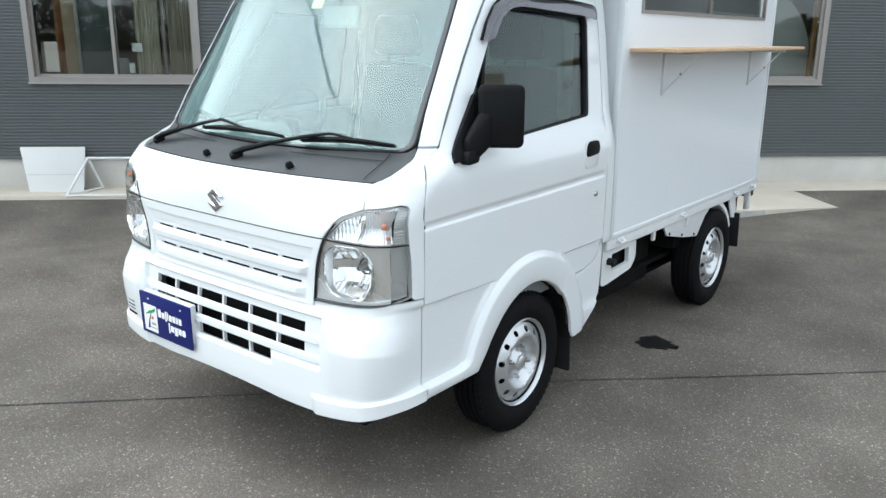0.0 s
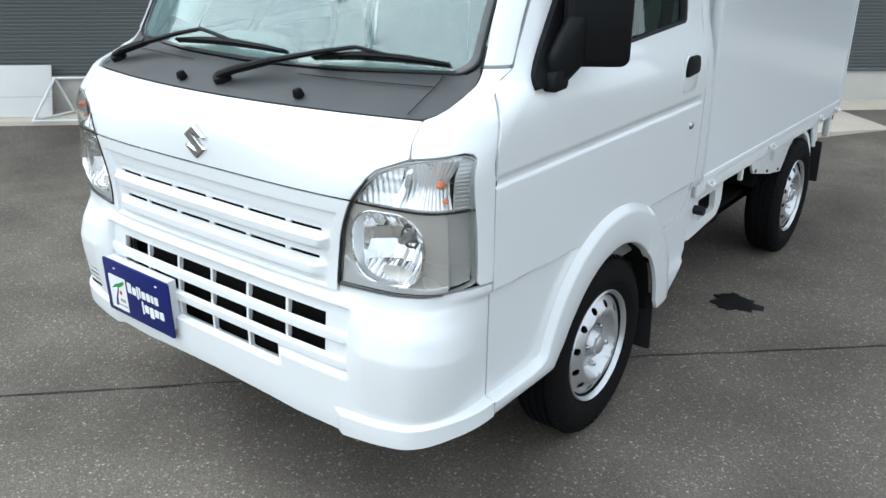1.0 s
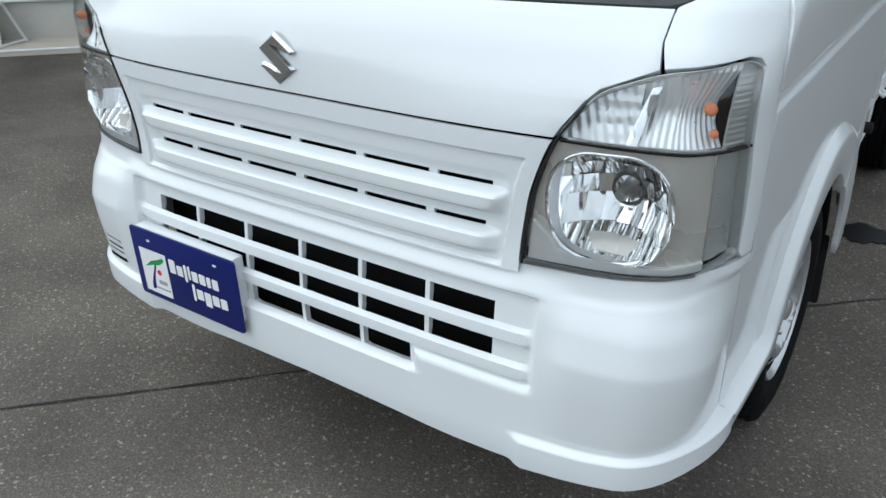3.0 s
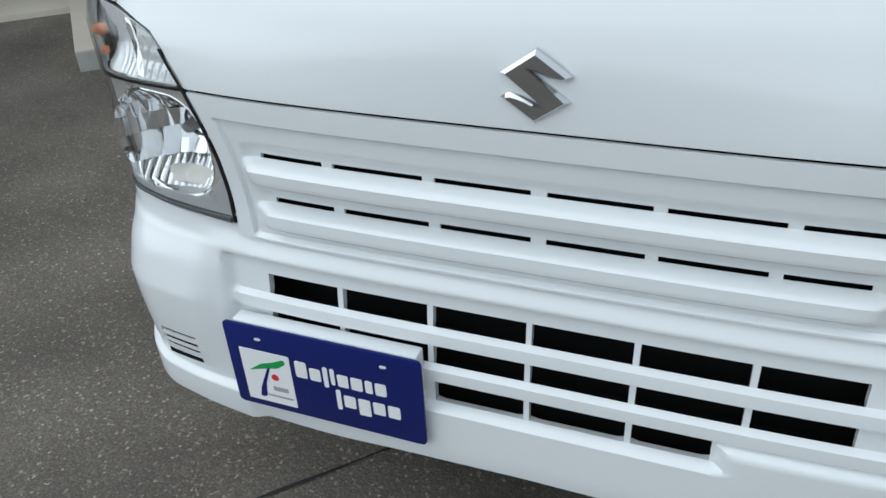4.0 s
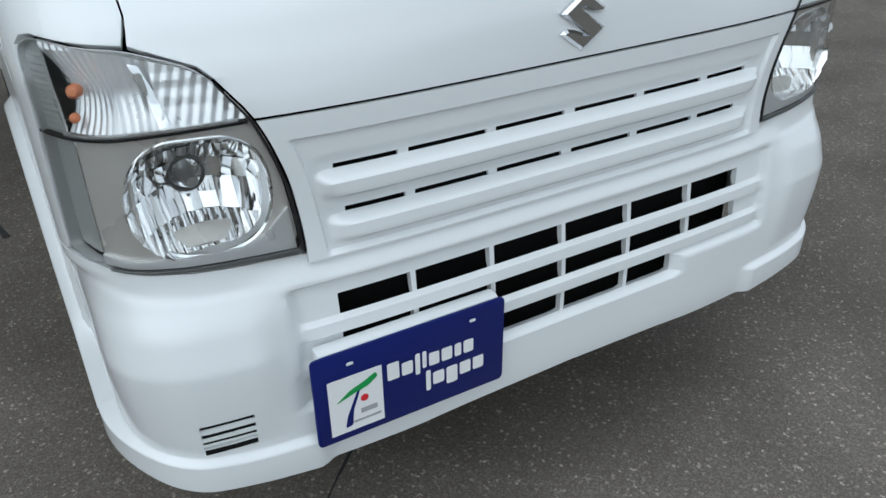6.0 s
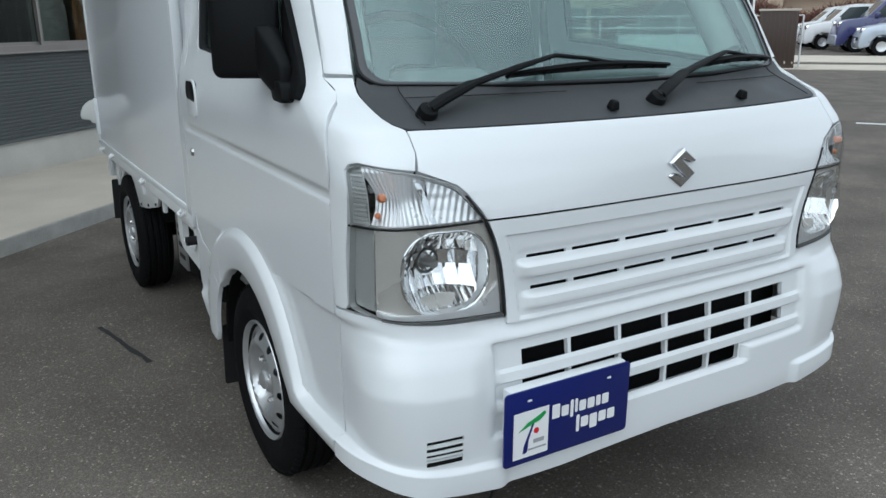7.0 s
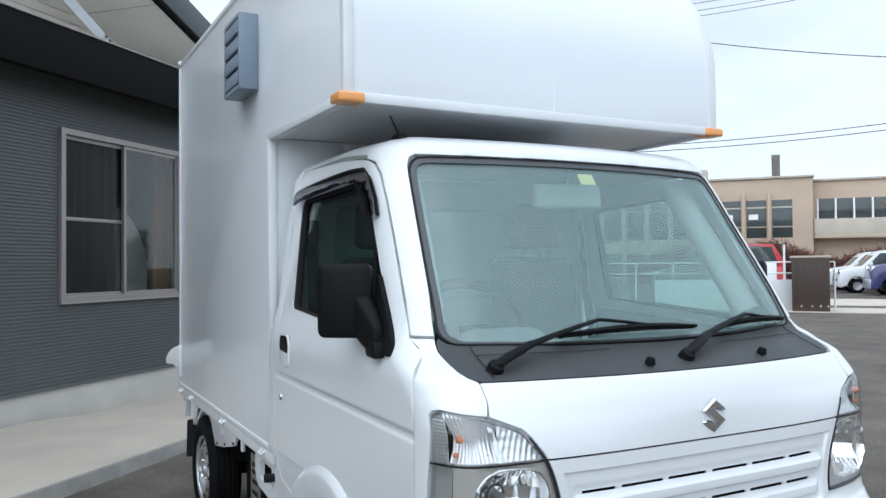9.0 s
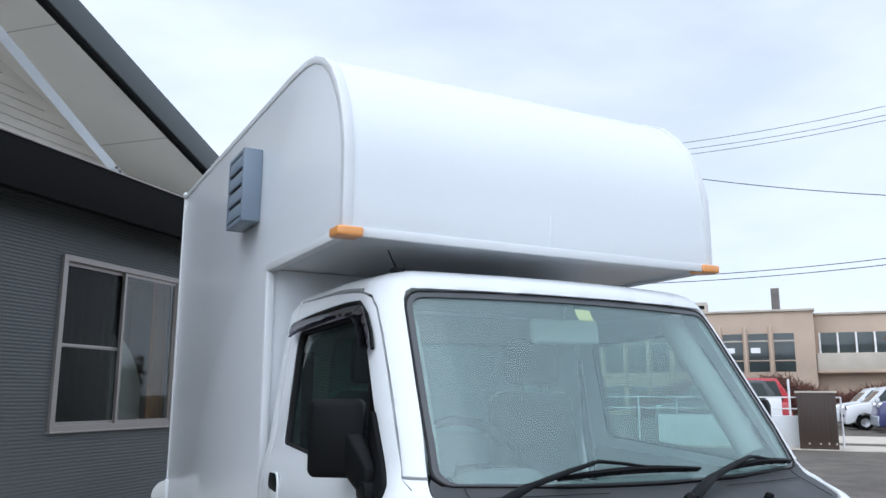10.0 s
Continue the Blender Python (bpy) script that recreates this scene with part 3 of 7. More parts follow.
def bumper_relief(u, v):
    a = abs(u)
    pocket = step(0.490, 0.474, a) * step(0.602, 0.594, v) * step(0.432, 0.444, v)
    lower = step(0.270, 0.250, u) * step(-0.50, -0.47, u) * step(0.394, 0.404, v) * step(0.466, 0.456, v)
    bars = 0.0
    if pocket > 0.5:
        for z0, z1 in ((ROW_2[1], ROW_1[0]), (ROW_3[1], ROW_2[0])):
            bars = max(bars, 0.010 * step(z0, z0 + 0.007, v) * step(z1, z1 - 0.007, v) * step(0.492, 0.46, a))
    lip = 0.0115 * step(0.446, 0.474, a) * step(0.336, 0.318, v - 0.11 * max(0, a - 0.58))
    vc = 0.6080 + max(0.0, a - 0.6) * 0.06
    end = step(S_END - 0.15, S_END - 0.004, a)
    ramp = min(1.0, max(0.0, (vc - v) / 0.095))
    fall = min(1.0, max(0.0, (vc - 0.095 - v) / 0.16))
    swell = 0.0175 * ramp - 0.0160 * fall - 0.0030 * step(vc - 0.004, vc + 0.004, v)
    shoulder = -0.009 * step(0.600, 0.633, v) * step(0.56, 0.48, a) + step(0.49, 0.55, a) * swell * (1 - end)
    level = end * (0.016 * (lip / 0.0115) - 0.010 * step(0.626, 0.618, v))
    return -0.016 * max(pocket, lower) + bars + lip + shoulder + level


us = lines(-S_END, S_END, 0.011, [v for c in CELLS for v in c] + [0.246, 0.252, 0.474, 0.479, 0.484, 0.490, -0.474, -0.479, -0.484, -0.490, -0.638, -0.562])
vs = lines(0.25, 0.6335, 0.006, [v for r in (ROW_1, ROW_2, ROW_3) for v in r] + [z + d for z in VENT_SLOTS for d in (-0.0046, 0.0046)] + [0.5825 + 0.003 * k for k in range(17)] + [0.315 + 0.0025 * k for k in range(20)])
def bumper_place(u, v):
    """On the skin, drawn so that the end runs straight down along the door."""
    z = bumper_z(u, v)
    return skin(u * (1 + (way(z, y=0.2000) / S_END - 1) * step(0.60, 0.84, abs(u))), z, "s")


co, fs, pr = grid_sheet(us, vs, bumper_place, in_opening)
bumper = part("front_bumper", shell(co, fs, 0.012, 0.0, bumper_relief, pr), PAINT, truck, "white bumper with a grid of open cells")
# black sheet in place of the shade inside the bumper cells
part("radiator_opening", patch([(-0.46, 0.36), (0.46, 0.36), (0.46, 0.62), (-0.46, 0.62)], "x", cut=0.05, thick=0.004, off=-0.075, rim=0), UNDER, truck, "black sheet standing in for shade behind the bumper grid")
for z in (0.43, 0.50, 0.555):
    part("radiator_fin", patch([(-0.43, z), (0.43, z), (0.43, z + 0.006), (-0.43, z + 0.006)], "x", cut=0.05, thick=0.02, off=-0.05, rim=0), BLACK, truck)
# black strips over the slots paint the shade inside them
for z in VENT_SLOTS:
    part("vent_slot", patch([(-0.6375, z - 0.0044), (-0.5625, z - 0.0044), (-0.5625, z + 0.0044), (-0.6375, z + 0.0044)], "s", cut=0.03, thick=0.002, off=0.0035, rim=0), UNDER, bumper)
# two more black shade sheets: behind the vent and below the bumper
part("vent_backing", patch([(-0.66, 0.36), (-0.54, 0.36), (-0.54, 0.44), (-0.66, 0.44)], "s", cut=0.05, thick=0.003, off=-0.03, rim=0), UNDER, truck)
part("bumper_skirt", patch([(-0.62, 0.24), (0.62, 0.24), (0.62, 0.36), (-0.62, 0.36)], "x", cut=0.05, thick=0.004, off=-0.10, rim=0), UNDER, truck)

# dealer plate: letters and mark as plain shapes
plate_m = Matrix.Translation((-0.3155, -0.0245, 0.4185)) @ pose(0, 0, 0, 1, 0, -0.5)
plate = part("show_plate", slab(rounded([(-0.165, -0.0825), (0.165, -0.0825), (0.165, 0.0825), (-0.165, 0.0825)], 0.010, 5), -0.002, 0.002, "y", r=0.0006), NAVY, truck, "navy dealer plate with a white emblem field and pale bars for lettering")
plate.matrix_basis = plate_m
part("plate_bracket", box(-0.150, 0.157, 0.003, 0.03, -0.06, 0.0845, 0.004), PAINT, plate)


def flat_part(name, poly, material, z_off=-0.0032, thick=0.0008, parent=None):
    return part(name, slab(poly, z_off, z_off + thick, "y"), material, parent or plate)


flat_part("emblem_field", [(-0.143, -0.069), (-0.055, -0.069), (-0.055, 0.036), (-0.143, 0.036)], INKWHITE)
flat_part("green_swoosh", rounded([(-0.132, -0.008), (-0.108, 0.010), (-0.085, 0.018), (-0.066, 0.028), (-0.062, 0.020), (-0.078, 0.008), (-0.105, 0.001)], 0.004), INKGREEN, -0.0038)
flat_part("blue_stroke", rounded([(-0.097, 0.004), (-0.092, 0.006), (-0.105, -0.030), (-0.108, -0.058), (-0.120, -0.060), (-0.116, -0.040)], 0.004), NAVY, -0.0038)
flat_part("red_dot", circle(-0.086, -0.013, 0.0065, 16), INKRED, -0.0038)
flat_part("grey_bar", [(-0.093, -0.041), (-0.066, -0.041), (-0.066, -0.032), (-0.093, -0.032)], INKGREY, -0.0038)
flat_part("grey_bar", [(-0.106, -0.055), (-0.060, -0.055), (-0.060, -0.051), (-0.106, -0.051)], INKGREY, -0.0038)


def word_bars(x0, base, widths, heights, gap=0.0045):
    x = x0
    for w, (lo, hi) in zip(widths, heights):
        flat_part("letter_bar", rounded([(x, base + lo), (x + w, base + lo), (x + w, base + hi), (x, base + hi)], 0.003, 2), INKWHITE)
        x += w + gap


word_bars(-0.046, 0.000, [0.020, 0.019, 0.008, 0.007, 0.018, 0.019, 0.012, 0.018], [(0, 0.032), (0, 0.024), (-0.008, 0.032), (0, 0.032), (0, 0.024), (0, 0.024), (0, 0.024), (0, 0.024)])
word_bars(0.020, -0.040, [0.008, 0.020, 0.020, 0.020, 0.020], [(-0.008, 0.032), (0, 0.024), (-0.009, 0.024), (0, 0.024), (0, 0.024)])
for x in (-0.105, 0.105):
    flat_part("slot", rounded([(x - 0.0055, 0.056), (x + 0.0055, 0.056), (x + 0.0055, 0.061), (x - 0.0055, 0.061)], 0.0025), ALLOY)

# chrome zigzag badge on the bonnet, drawn as plain folded shapes
half_badge = [(0.0, 0.043), (0.042, 0.0148), (0.0360, 0.0098), (0.0293, 0.0082), (0.0163, 0.0110), (0.0008, 0.0171), (-0.011, 0.0220), (0.042, -0.0142)]
outline = [Vector((0.97 * x, z)) for x, z in half_badge + [(-x, -z) for x, z in half_badge]]
ridge = []
for i, p in enumerate(outline):
    d0, d1 = (p - outline[i - 1]).normalized(), (outline[(i + 1) % len(outline)] - p).normalized()
    n0, n1 = Vector((d0.y, -d0.x)), Vector((d1.y, -d1.x))
    ridge.append(p + (n0 + n1) * (0.0042 / max(0.55, 1 + n0.dot(n1))))
k = len(outline)
badge = from_lists([(p.x, h, p.y) for loop, h in ((outline, 0.004), (outline, -0.0015), (ridge, -0.0065)) for p in loop],
                   [(r * k + i, r * k + (i + 1) % k, r * k + k + (i + 1) % k, r * k + k + i) for r in range(2) for i in range(k)] + [tuple(range(2 * k, 3 * k))])
badge.normal_update()
bmesh.ops.triangulate(badge, faces=[f for f in badge.faces if len(f.verts) > 4])
bmesh.ops.recalc_face_normals(badge, faces=badge.faces)
if sum(f.normal.y * f.calc_area() for f in badge.faces) > 0:
    bmesh.ops.reverse_faces(badge, faces=badge.faces)
badge.transform(Matrix.Translation((-0.002, 0.004, 0.9055)) @ pose(0, 0, 0, 1, 0, 0))
part("badge", badge, BADGE, truck, "chrome badge on the hood", angle=15)

# front corner panels between lamp, cowl and door
def corner_poly():
    pts = [(way(z, x=x), z) for x, z in ((0.6125, 1.0175), (0.618, 1.0205), (0.630, 1.0265), (0.6385, 1.037), (0.6432, 1.054), (0.6438, 1.075), (0.642, 1.095), (0.640, 1.105))]
    pts += [(way(1.106, y=0.330), 1.106), (way(1.085, y=0.295), 1.085), (way(1.06, y=0.259), 1.060), (way(1.02, y=0.225), 1.020), (way(0.97, y=0.207), 0.97), (way(0.90, y=0.2015), 0.90), (way(0.80, y=0.2015), 0.80), (way(0.672, y=0.2015), 0.672)]
    pts += [(way(0.674, y=0.165), 0.674), (way(0.684, y=0.1565), 0.684), (way(0.80, y=0.1555), 0.80), (way(0.950, y=0.1545), 0.950), (way(0.961, y=0.148), 0.961), (way(0.9645, y=0.132), 0.9645), (way(0.950, x=0.621), 0.950), (way(0.98, x=0.611), 0.98)]
    return pts


corner = patch(corner_poly(), "s", cut=0.014, thick=0.02, rim=0.0012, more_z=[0.955 + 0.006 * k for k in range(26)])
part("corner_panel", mirror(corner), PAINT, truck)
part("corner_panel", corner, PAINT, truck)


# doors with the wheel arch below
ARCH = (0.800, 0.275)
WINDOW = rounded([(0.362, 1.075), (0.375, 1.076), (0.70, 1.105), (1.226, 1.142), (1.256, 1.49), (1.244, 1.518), (0.76, 1.535), (0.70, 1.52), (0.635, 1.47), (0.50, 1.265)], [0.01, 0.01, 0.0, 0.02, 0.02, 0.03, 0.05, 0.06, 0.05, 0.0], 4)


def side_relief(y, z):
    r = math.hypot(y - 0.80, z - 0.302)
    flare = 0.018 * step(0.397, 0.378, r) * step(0.97, 1.0, y)
    sill_r = 0.012 * step(0.385, 0.372, z) * step(1.12, 1.16, y)
    lower = -0.010 * step(0.388, 0.412, r) * step(0.641 + 0.03 * max(0.0, 0.5 - y), 0.633 + 0.03 * max(0.0, 0.5 - y), z)
    groove = -0.006 * step(0.872 + 0.018 * y, 0.880 + 0.018 * y, z) * step(0.905 + 0.018 * y, 0.886 + 0.018 * y, z) * step(0.16, 0.19, y) * step(1.325, 1.30, y)
    belly = 0.004 * step(0.90, 1.0, z) * step(1.12, 1.04, z)
    return max(flare, sill_r) + lower + groove + belly


ARCH_R = hermite([-10, 0, 60, 90, 135, 154, 168, 190], [0.287, 0.287, 0.300, 0.305, 0.299, 0.306, 0.335, 0.40])


def arch_points(r=0.287, a0=-6, a1=168, n=26):
    """The wheel opening's edge, drawn out to a tip in front; r scales it."""
    return [(ARCH[0] + r / 0.287 * ARCH_R(a) * math.cos(radians(a)), ARCH[1] + r / 0.287 * ARCH_R(a) * math.sin(radians(a))) for a in np.linspace(a0, a1, n)]


door_edge = [(0.2055, 0.60), (0.2055, 0.70), (0.205, 0.90), (0.210, 0.97), (0.228, 1.02), (0.262, 1.06), (0.298, 1.085), (0.333, 1.107), (0.41, 1.23), (0.487, 1.353), (0.56, 1.463), (0.618, 1.542), (0.66, 1.578), (0.714, 1.594), (0.83, 1.608), (0.952, 1.616), (1.285, 1.625), (1.318, 1.615), (1.334, 1.50), (1.334, 0.90), (1.334, 0.640)]
door_low = [(1.316, 0.588), (1.28, 0.556), (1.205, 0.537), (1.138, 0.533), (1.075, 0.523)]


def arch_flare(side):
    """The raised band round the wheel opening that runs on along the foot of the door; swept from its inner to its outer edge."""
    inner = arch_points(a0=44, a1=168, n=44) + [(0.44, 0.3435), (0.40, 0.343), (0.36, 0.343), (0.31, 0.343), (0.26, 0.343), (0.2025, 0.343)]
    outer = [(0.80 + 0.394 * math.cos(radians(b)), 0.302 + 0.394 * math.sin(radians(b))) for b in np.linspace(33, 164, 44)] + [(0.410, 0.396), (0.392, 0.3885), (0.36, 0.3855), (0.31, 0.385), (0.26, 0.385), (0.2025, 0.385)]
    cross = ((0.0, -0.010), (0.0, 0.012), (0.02, 0.0145), (0.06, 0.0160), (0.40, 0.0175), (0.74, 0.0188), (0.79, 0.0180), (0.83, 0.0155), (0.97, -0.0015), (1.0, -0.011))
    verts = []
    for (y0, z0), (y1, z1) in zip(inner, outer):
        for t, h in cross:
            y, z = y0 + (y1 - y0) * t, z0 + (z1 - z0) * t
            p, q = skin(y, z, "y", side), skin(y + 0.004, z, "y", side)
            n = Vector((side * (q - p).y, -side * (q - p).x, 0)).normalized()
            n = n if n.x * side > 0 else -n
            verts.append(p + n * h)
    m = len(cross)
    faces = [(i * m + k, (i + 1) * m + k, (i + 1) * m + k + 1, i * m + k + 1) for i in range(len(inner) - 1) for k in range(m - 1)]
    bm = from_lists(verts, faces)
    bmesh.ops.recalc_face_normals(bm, faces=bm.faces)
    if sum(f.normal.x * side * f.calc_area() for f in bm.faces) < 0:
        bmesh.ops.reverse_faces(bm, faces=bm.faces)
    return bm


front_low = [(0.34, 0.343), (0.205, 0.343)]
door_poly = door_edge + door_low + [p for p in arch_points() if p[0] < 1.03 or p[1] > 0.50] + front_low
door_poly = [p for i, p in enumerate(door_poly) if i == 0 or math.dist(p, door_poly[i - 1]) > 0.004]
fine_y = [0.212 + 0.010 * i for i in range(100)]
fine_z = [0.30 + 0.009 * i for i in range(46)] + [0.955 + 0.008 * i for i in range(20)] + [0.338 + 0.004 * i for i in range(9)] + [0.632 + 0.005 * i for i in range(5)] + [0.874 + 0.004 * i for i in range(16)]
sill_poly = [(1.079, 0.515), (1.138, 0.527), (1.205, 0.531), (1.283, 0.550), (1.322, 0.584), (1.340, 0.63), (1.352, 0.60), (1.350, 0.50), (1.345, 0.40), (1.290, 0.345), (1.215, 0.292), (1.105, 0.282)] + [p for p in arch_points() if p[0] > ARCH[0] and 0.29 < p[1] < 0.50]

for side in (-1, 1):
    door = part("cab_door", patch(door_poly, "y", side, cut=0.024, thick=0.02, relief=side_relief, holes=[WINDOW], more_z=fine_z, more_p=fine_y, rim=0.0012), PAINT, truck, "white cab door with a moulded wheel arch flare")
    part("arch_flare", arch_flare(side), PAINT, door, "raised wheel arch band", angle=50)
    for z0, z1, deep in ((0.392, 0.638, 0.0150), (0.652, 0.95, 0.005)):
        part("seam_backing", patch([(0.195, z0), (0.213, z0), (0.213, z1), (0.195, z1)], "y", side, cut=0.05, thick=0.003, off=-deep, rim=0), UNDER, door)
    part("sill_panel", patch(sill_poly, "y", side, cut=0.022, thick=0.012, relief=side_relief, rim=0.0012), PAINT, truck)
    inner = [(y + (0.80 - y) * 0.03, z + (1.30 - z) * 0.045) for y, z in WINDOW]
    part("window_seal", patch(WINDOW, "y", side, cut=0.06, thick=0.022, off=-0.003, holes=[inner], rim=0.001), RUBBER, door)
    part("window_pane", patch([(y + (0.80 - y) * 0.02, z + (1.30 - z) * 0.03) for y, z in WINDOW], "y", side, cut=0.08, thick=0.004, off=-0.016, rim=0), SIDEGLASS, door, "clear glass")
    part("quarter_post", patch([(0.50, 1.09), (0.515, 1.09), (0.60, 1.40), (0.586, 1.40)], "y", side, cut=0.05, thick=0.014, off=-0.008, rim=0.001), BLACK, door)
    # smoked rain visor over the window
    visor_out = [(0.556, 1.412), (0.60, 1.415), (0.66, 1.492), (0.72, 1.522), (0.80, 1.528), (1.20, 1.506), (1.292, 1.492), (1.286, 1.550), (1.20, 1.560), (0.80, 1.575), (0.70, 1.570), (0.630, 1.525), (0.58, 1.46)]
    part("rain_visor", patch(rounded(visor_out, 0.02, 3), "y", side, cut=0.03, thick=0.003, off=0.004, relief=lambda y, z: 0.022 * step(1.575, 1.53, z + 0.16 * max(0, 0.70 - y)), rim=0.001), VISOR, door, "smoked plastic rain visor")
    ridge = [skin(y, z, "y", side) + Vector((side * 0.010, 0, 0)) for y, z in ((0.562, 1.425), (0.590, 1.472), (0.637, 1.527), (0.70, 1.566), (0.80, 1.571), (0.95, 1.568), (1.10, 1.562), (1.20, 1.556), (1.282, 1.547))]
    part("visor_flange", tube(ridge, 0.0058, 6), BLACK, door, "black stuck-on upper edge")
    # handle
    hx = 0.737 + 0.002
    cup = slab(rounded([(1.148, 0.948), (1.248, 0.948), (1.252, 1.0), (1.248, 1.056), (1.148, 1.056), (1.143, 1.0)], 0.026, 5), -0.004, 0.0025, "x", r=0.002)
    cup.transform(Matrix.Translation((side * hx, 0, 0)))
    part("handle_cup", cup, PAINT, door)
    flap = slab(rounded([(1.152, 0.992), (1.244, 1.000), (1.246, 1.028), (1.234, 1.052), (1.164, 1.052), (1.151, 1.028)], 0.014, 4), -0.004, 0.009, "x", r=0.003)
    flap.transform(Matrix.Translation((side * (hx + 0.001), 0, 0)))
    part("door_handle", flap, BLACK, door, "black pull handle")
    lock = lathe([(0.0, 0.007), (0.008, 0.007), (0.011, 0.004), (0.012, -0.002)], 16, "x")
    lock.transform(Matrix.Translation((side * 0.737, 1.248, 0.838)) @ Matrix.Diagonal((side, 1, 1, 1)))
    bmesh.ops.recalc_face_normals(lock, faces=lock.faces)
    part("door_lock", lock, NUT, door, "metal key lock")
    # wing mirror
    mirror_root = part("wing_mirror", patch(rounded([(0.350, 1.058), (0.440, 1.062), (0.440, 1.09), (0.47, 1.16), (0.50, 1.24), (0.490, 1.262), (0.36, 1.088)], 0.008, 3), "y", side, cut=0.04, thick=0.015, off=0.016, rim=0.003), BLACK, truck, "black plastic wing mirror")
    arm = slab(rounded([(0.382, 1.052), (0.446, 1.056), (0.450, 1.080), (0.44, 1.100), (0.392, 1.096)], 0.015, 3), 0.0, 0.050, "x", r=0.008)
    arm.transform(Matrix.Translation((0.705 if side > 0 else -0.755, 0, 0)))
    part("mirror_arm", arm, BLACK, mirror_root)
    turn_m = Matrix.Translation((side * 0.780, 0.520, 1.196)) @ pose(0, 0, 0, 0, 0, side * 38)
    head = box(-0.072, 0.072, -0.042, 0.033, -0.098, 0.096, 0.020, 5)
    for v in head.verts:
        if v.co.y < 0:
            v.co.y *= 1.0 - 0.35 * step(0.02, 0.068, abs(v.co.x)) - 0.2 * step(0.05, 0.09, abs(v.co.z))
    head.transform(turn_m)
    part("mirror_head", head, BLACK, mirror_root)
    neck = bmesh.new()
    for lx, ly, lz in itertools.product((-0.068, -0.030), (-0.026, 0.022), (-0.090, 0.012)):
        neck.verts.new(turn_m @ Vector((side * lx, ly, lz)))
    for ax, ay, az in itertools.product((0.722, 0.748), (0.400, 0.446), (1.064, 1.128)):
        neck.verts.new((side * ax, ay, az))
    bmesh.ops.delete(neck, geom=bmesh.ops.convex_hull(neck, input=neck.verts)["geom_interior"], context="VERTS")
    bevel_all(neck, 0.007, 2)
    part("mirror_neck", neck, BLACK, mirror_root)
    glass = box(-0.058, 0.058, 0.034, 0.0365, -0.078, 0.080, 0.001)
    glass.transform(turn_m)
    part("mirror_glass", glass, CHROME, mirror_root, "silvered mirror glass")
    # pillars round the glass and behind the door
    pil = [(way(1.110, x=0.6385), 1.110)] + [(way(z, x=x), z) for x, z in ((0.618, 1.25), (0.600, 1.40), (0.582, 1.54), (0.577, 1.566), (0.566, 1.588), (0.545, 1.600))]
    pil += [(way(1.612, x=0.52), 1.612), (way(1.622, y=0.66), 1.622), (way(1.616, y=0.70), 1.616)] + [(way(z, y=y), z) for y, z in ((0.708, 1.599), (0.655, 1.583), (0.612, 1.546), (0.554, 1.468), (0.481, 1.358), (0.404, 1.235), (0.331, 1.112))]
    bm = patch(pil, "s", cut=0.025, thick=0.034, off=0.004, rim=0.0025)
    part("windscreen_pillar", bm if side > 0 else mirror(bm), PAINT, truck)
    part("rear_pillar", patch([(1.340, 0.62), (1.395, 0.62), (1.395, 1.60), (1.335, 1.635), (1.322, 1.622), (1.340, 1.50)], "y", side, cut=0.05, thick=0.02, rim=0.002), PAINT, truck)

# roof
edge = [(0.0, 0.506), (0.2, 0.514), (0.4, 0.538), (0.54, 0.566), (0.588, 0.600), (0.618, 0.655), (0.630, 0.714), (0.628, 0.95), (0.622, 1.29), (0.618, 1.395)]


def roof_place(x, y):
    best = 9.0
    for (x0, y0), (x1, y1) in zip(edge, edge[1:]):
        dx, dy = x1 - x0, y1 - y0
        t = min(max(((abs(x) - x0) * dx + (y - y0) * dy) / (dx * dx + dy * dy), 0), 1)
        best = min(best, math.hypot(abs(x) - x0 - t * dx, y - y0 - t * dy))
    t = min(best / 0.20, 1.0)
    base = 1.600 + 0.028 * step(0.55, 0.95, y)
    rib = 0.006 * step(0.42, 0.40, abs(x)) * step(0.70, 0.74, y)
    return Vector((x, y, base + (0.072 - 0.022 * step(0.55, 0.95, y)) * math.sqrt(1 - (1 - t) ** 2) + rib))


roof_poly = edge + [(-x, y) for x, y in reversed(edge[1:])]
part("cab_roof", patch(roof_poly, cut=0.022, thick=0.02, rim=0.001, place=roof_place, more_p=(-0.41, 0.41)), PAINT, truck, "white pressed cab roof")
part("roof_lining", patch([(x * 0.97, y + 0.03 if i < 19 else y) for i, (x, y) in enumerate(roof_poly)], cut=0.08, thick=0.01, rim=0, place=lambda x, y: roof_place(x, y) - Vector((0, 0, 0.035))), CABWALL, truck)

# windscreen, its border, and the cowl below
glass_edge = [(0.0, 1.080), (0.3, 1.083), (0.600, 1.092), (0.628, 1.112), (0.615, 1.25), (0.597, 1.40), (0.579, 1.545), (0.570, 1.572), (0.545, 1.592), (0.3, 1.597), (0.0, 1.598)]
glass_poly = rounded(glass_edge + [(-x, z) for x, z in reversed(glass_edge[1:-1])], 0.03, 4)
inside = [(0.0, 1.0875), (0.3, 1.0895), (0.582, 1.0985), (0.608, 1.120), (0.596, 1.25), (0.578, 1.40), (0.561, 1.540), (0.552, 1.564), (0.526, 1.576), (0.3, 1.578), (0.0, 1.579)]
inside_poly = inside + [(-x, z) for x, z in reversed(inside[1:-1])]
screen = part("windscreen", patch(glass_poly, "x", cut=0.04, thick=0.005, off=-0.0065, rim=0), GLASS, truck, "green-tinted windscreen glass")
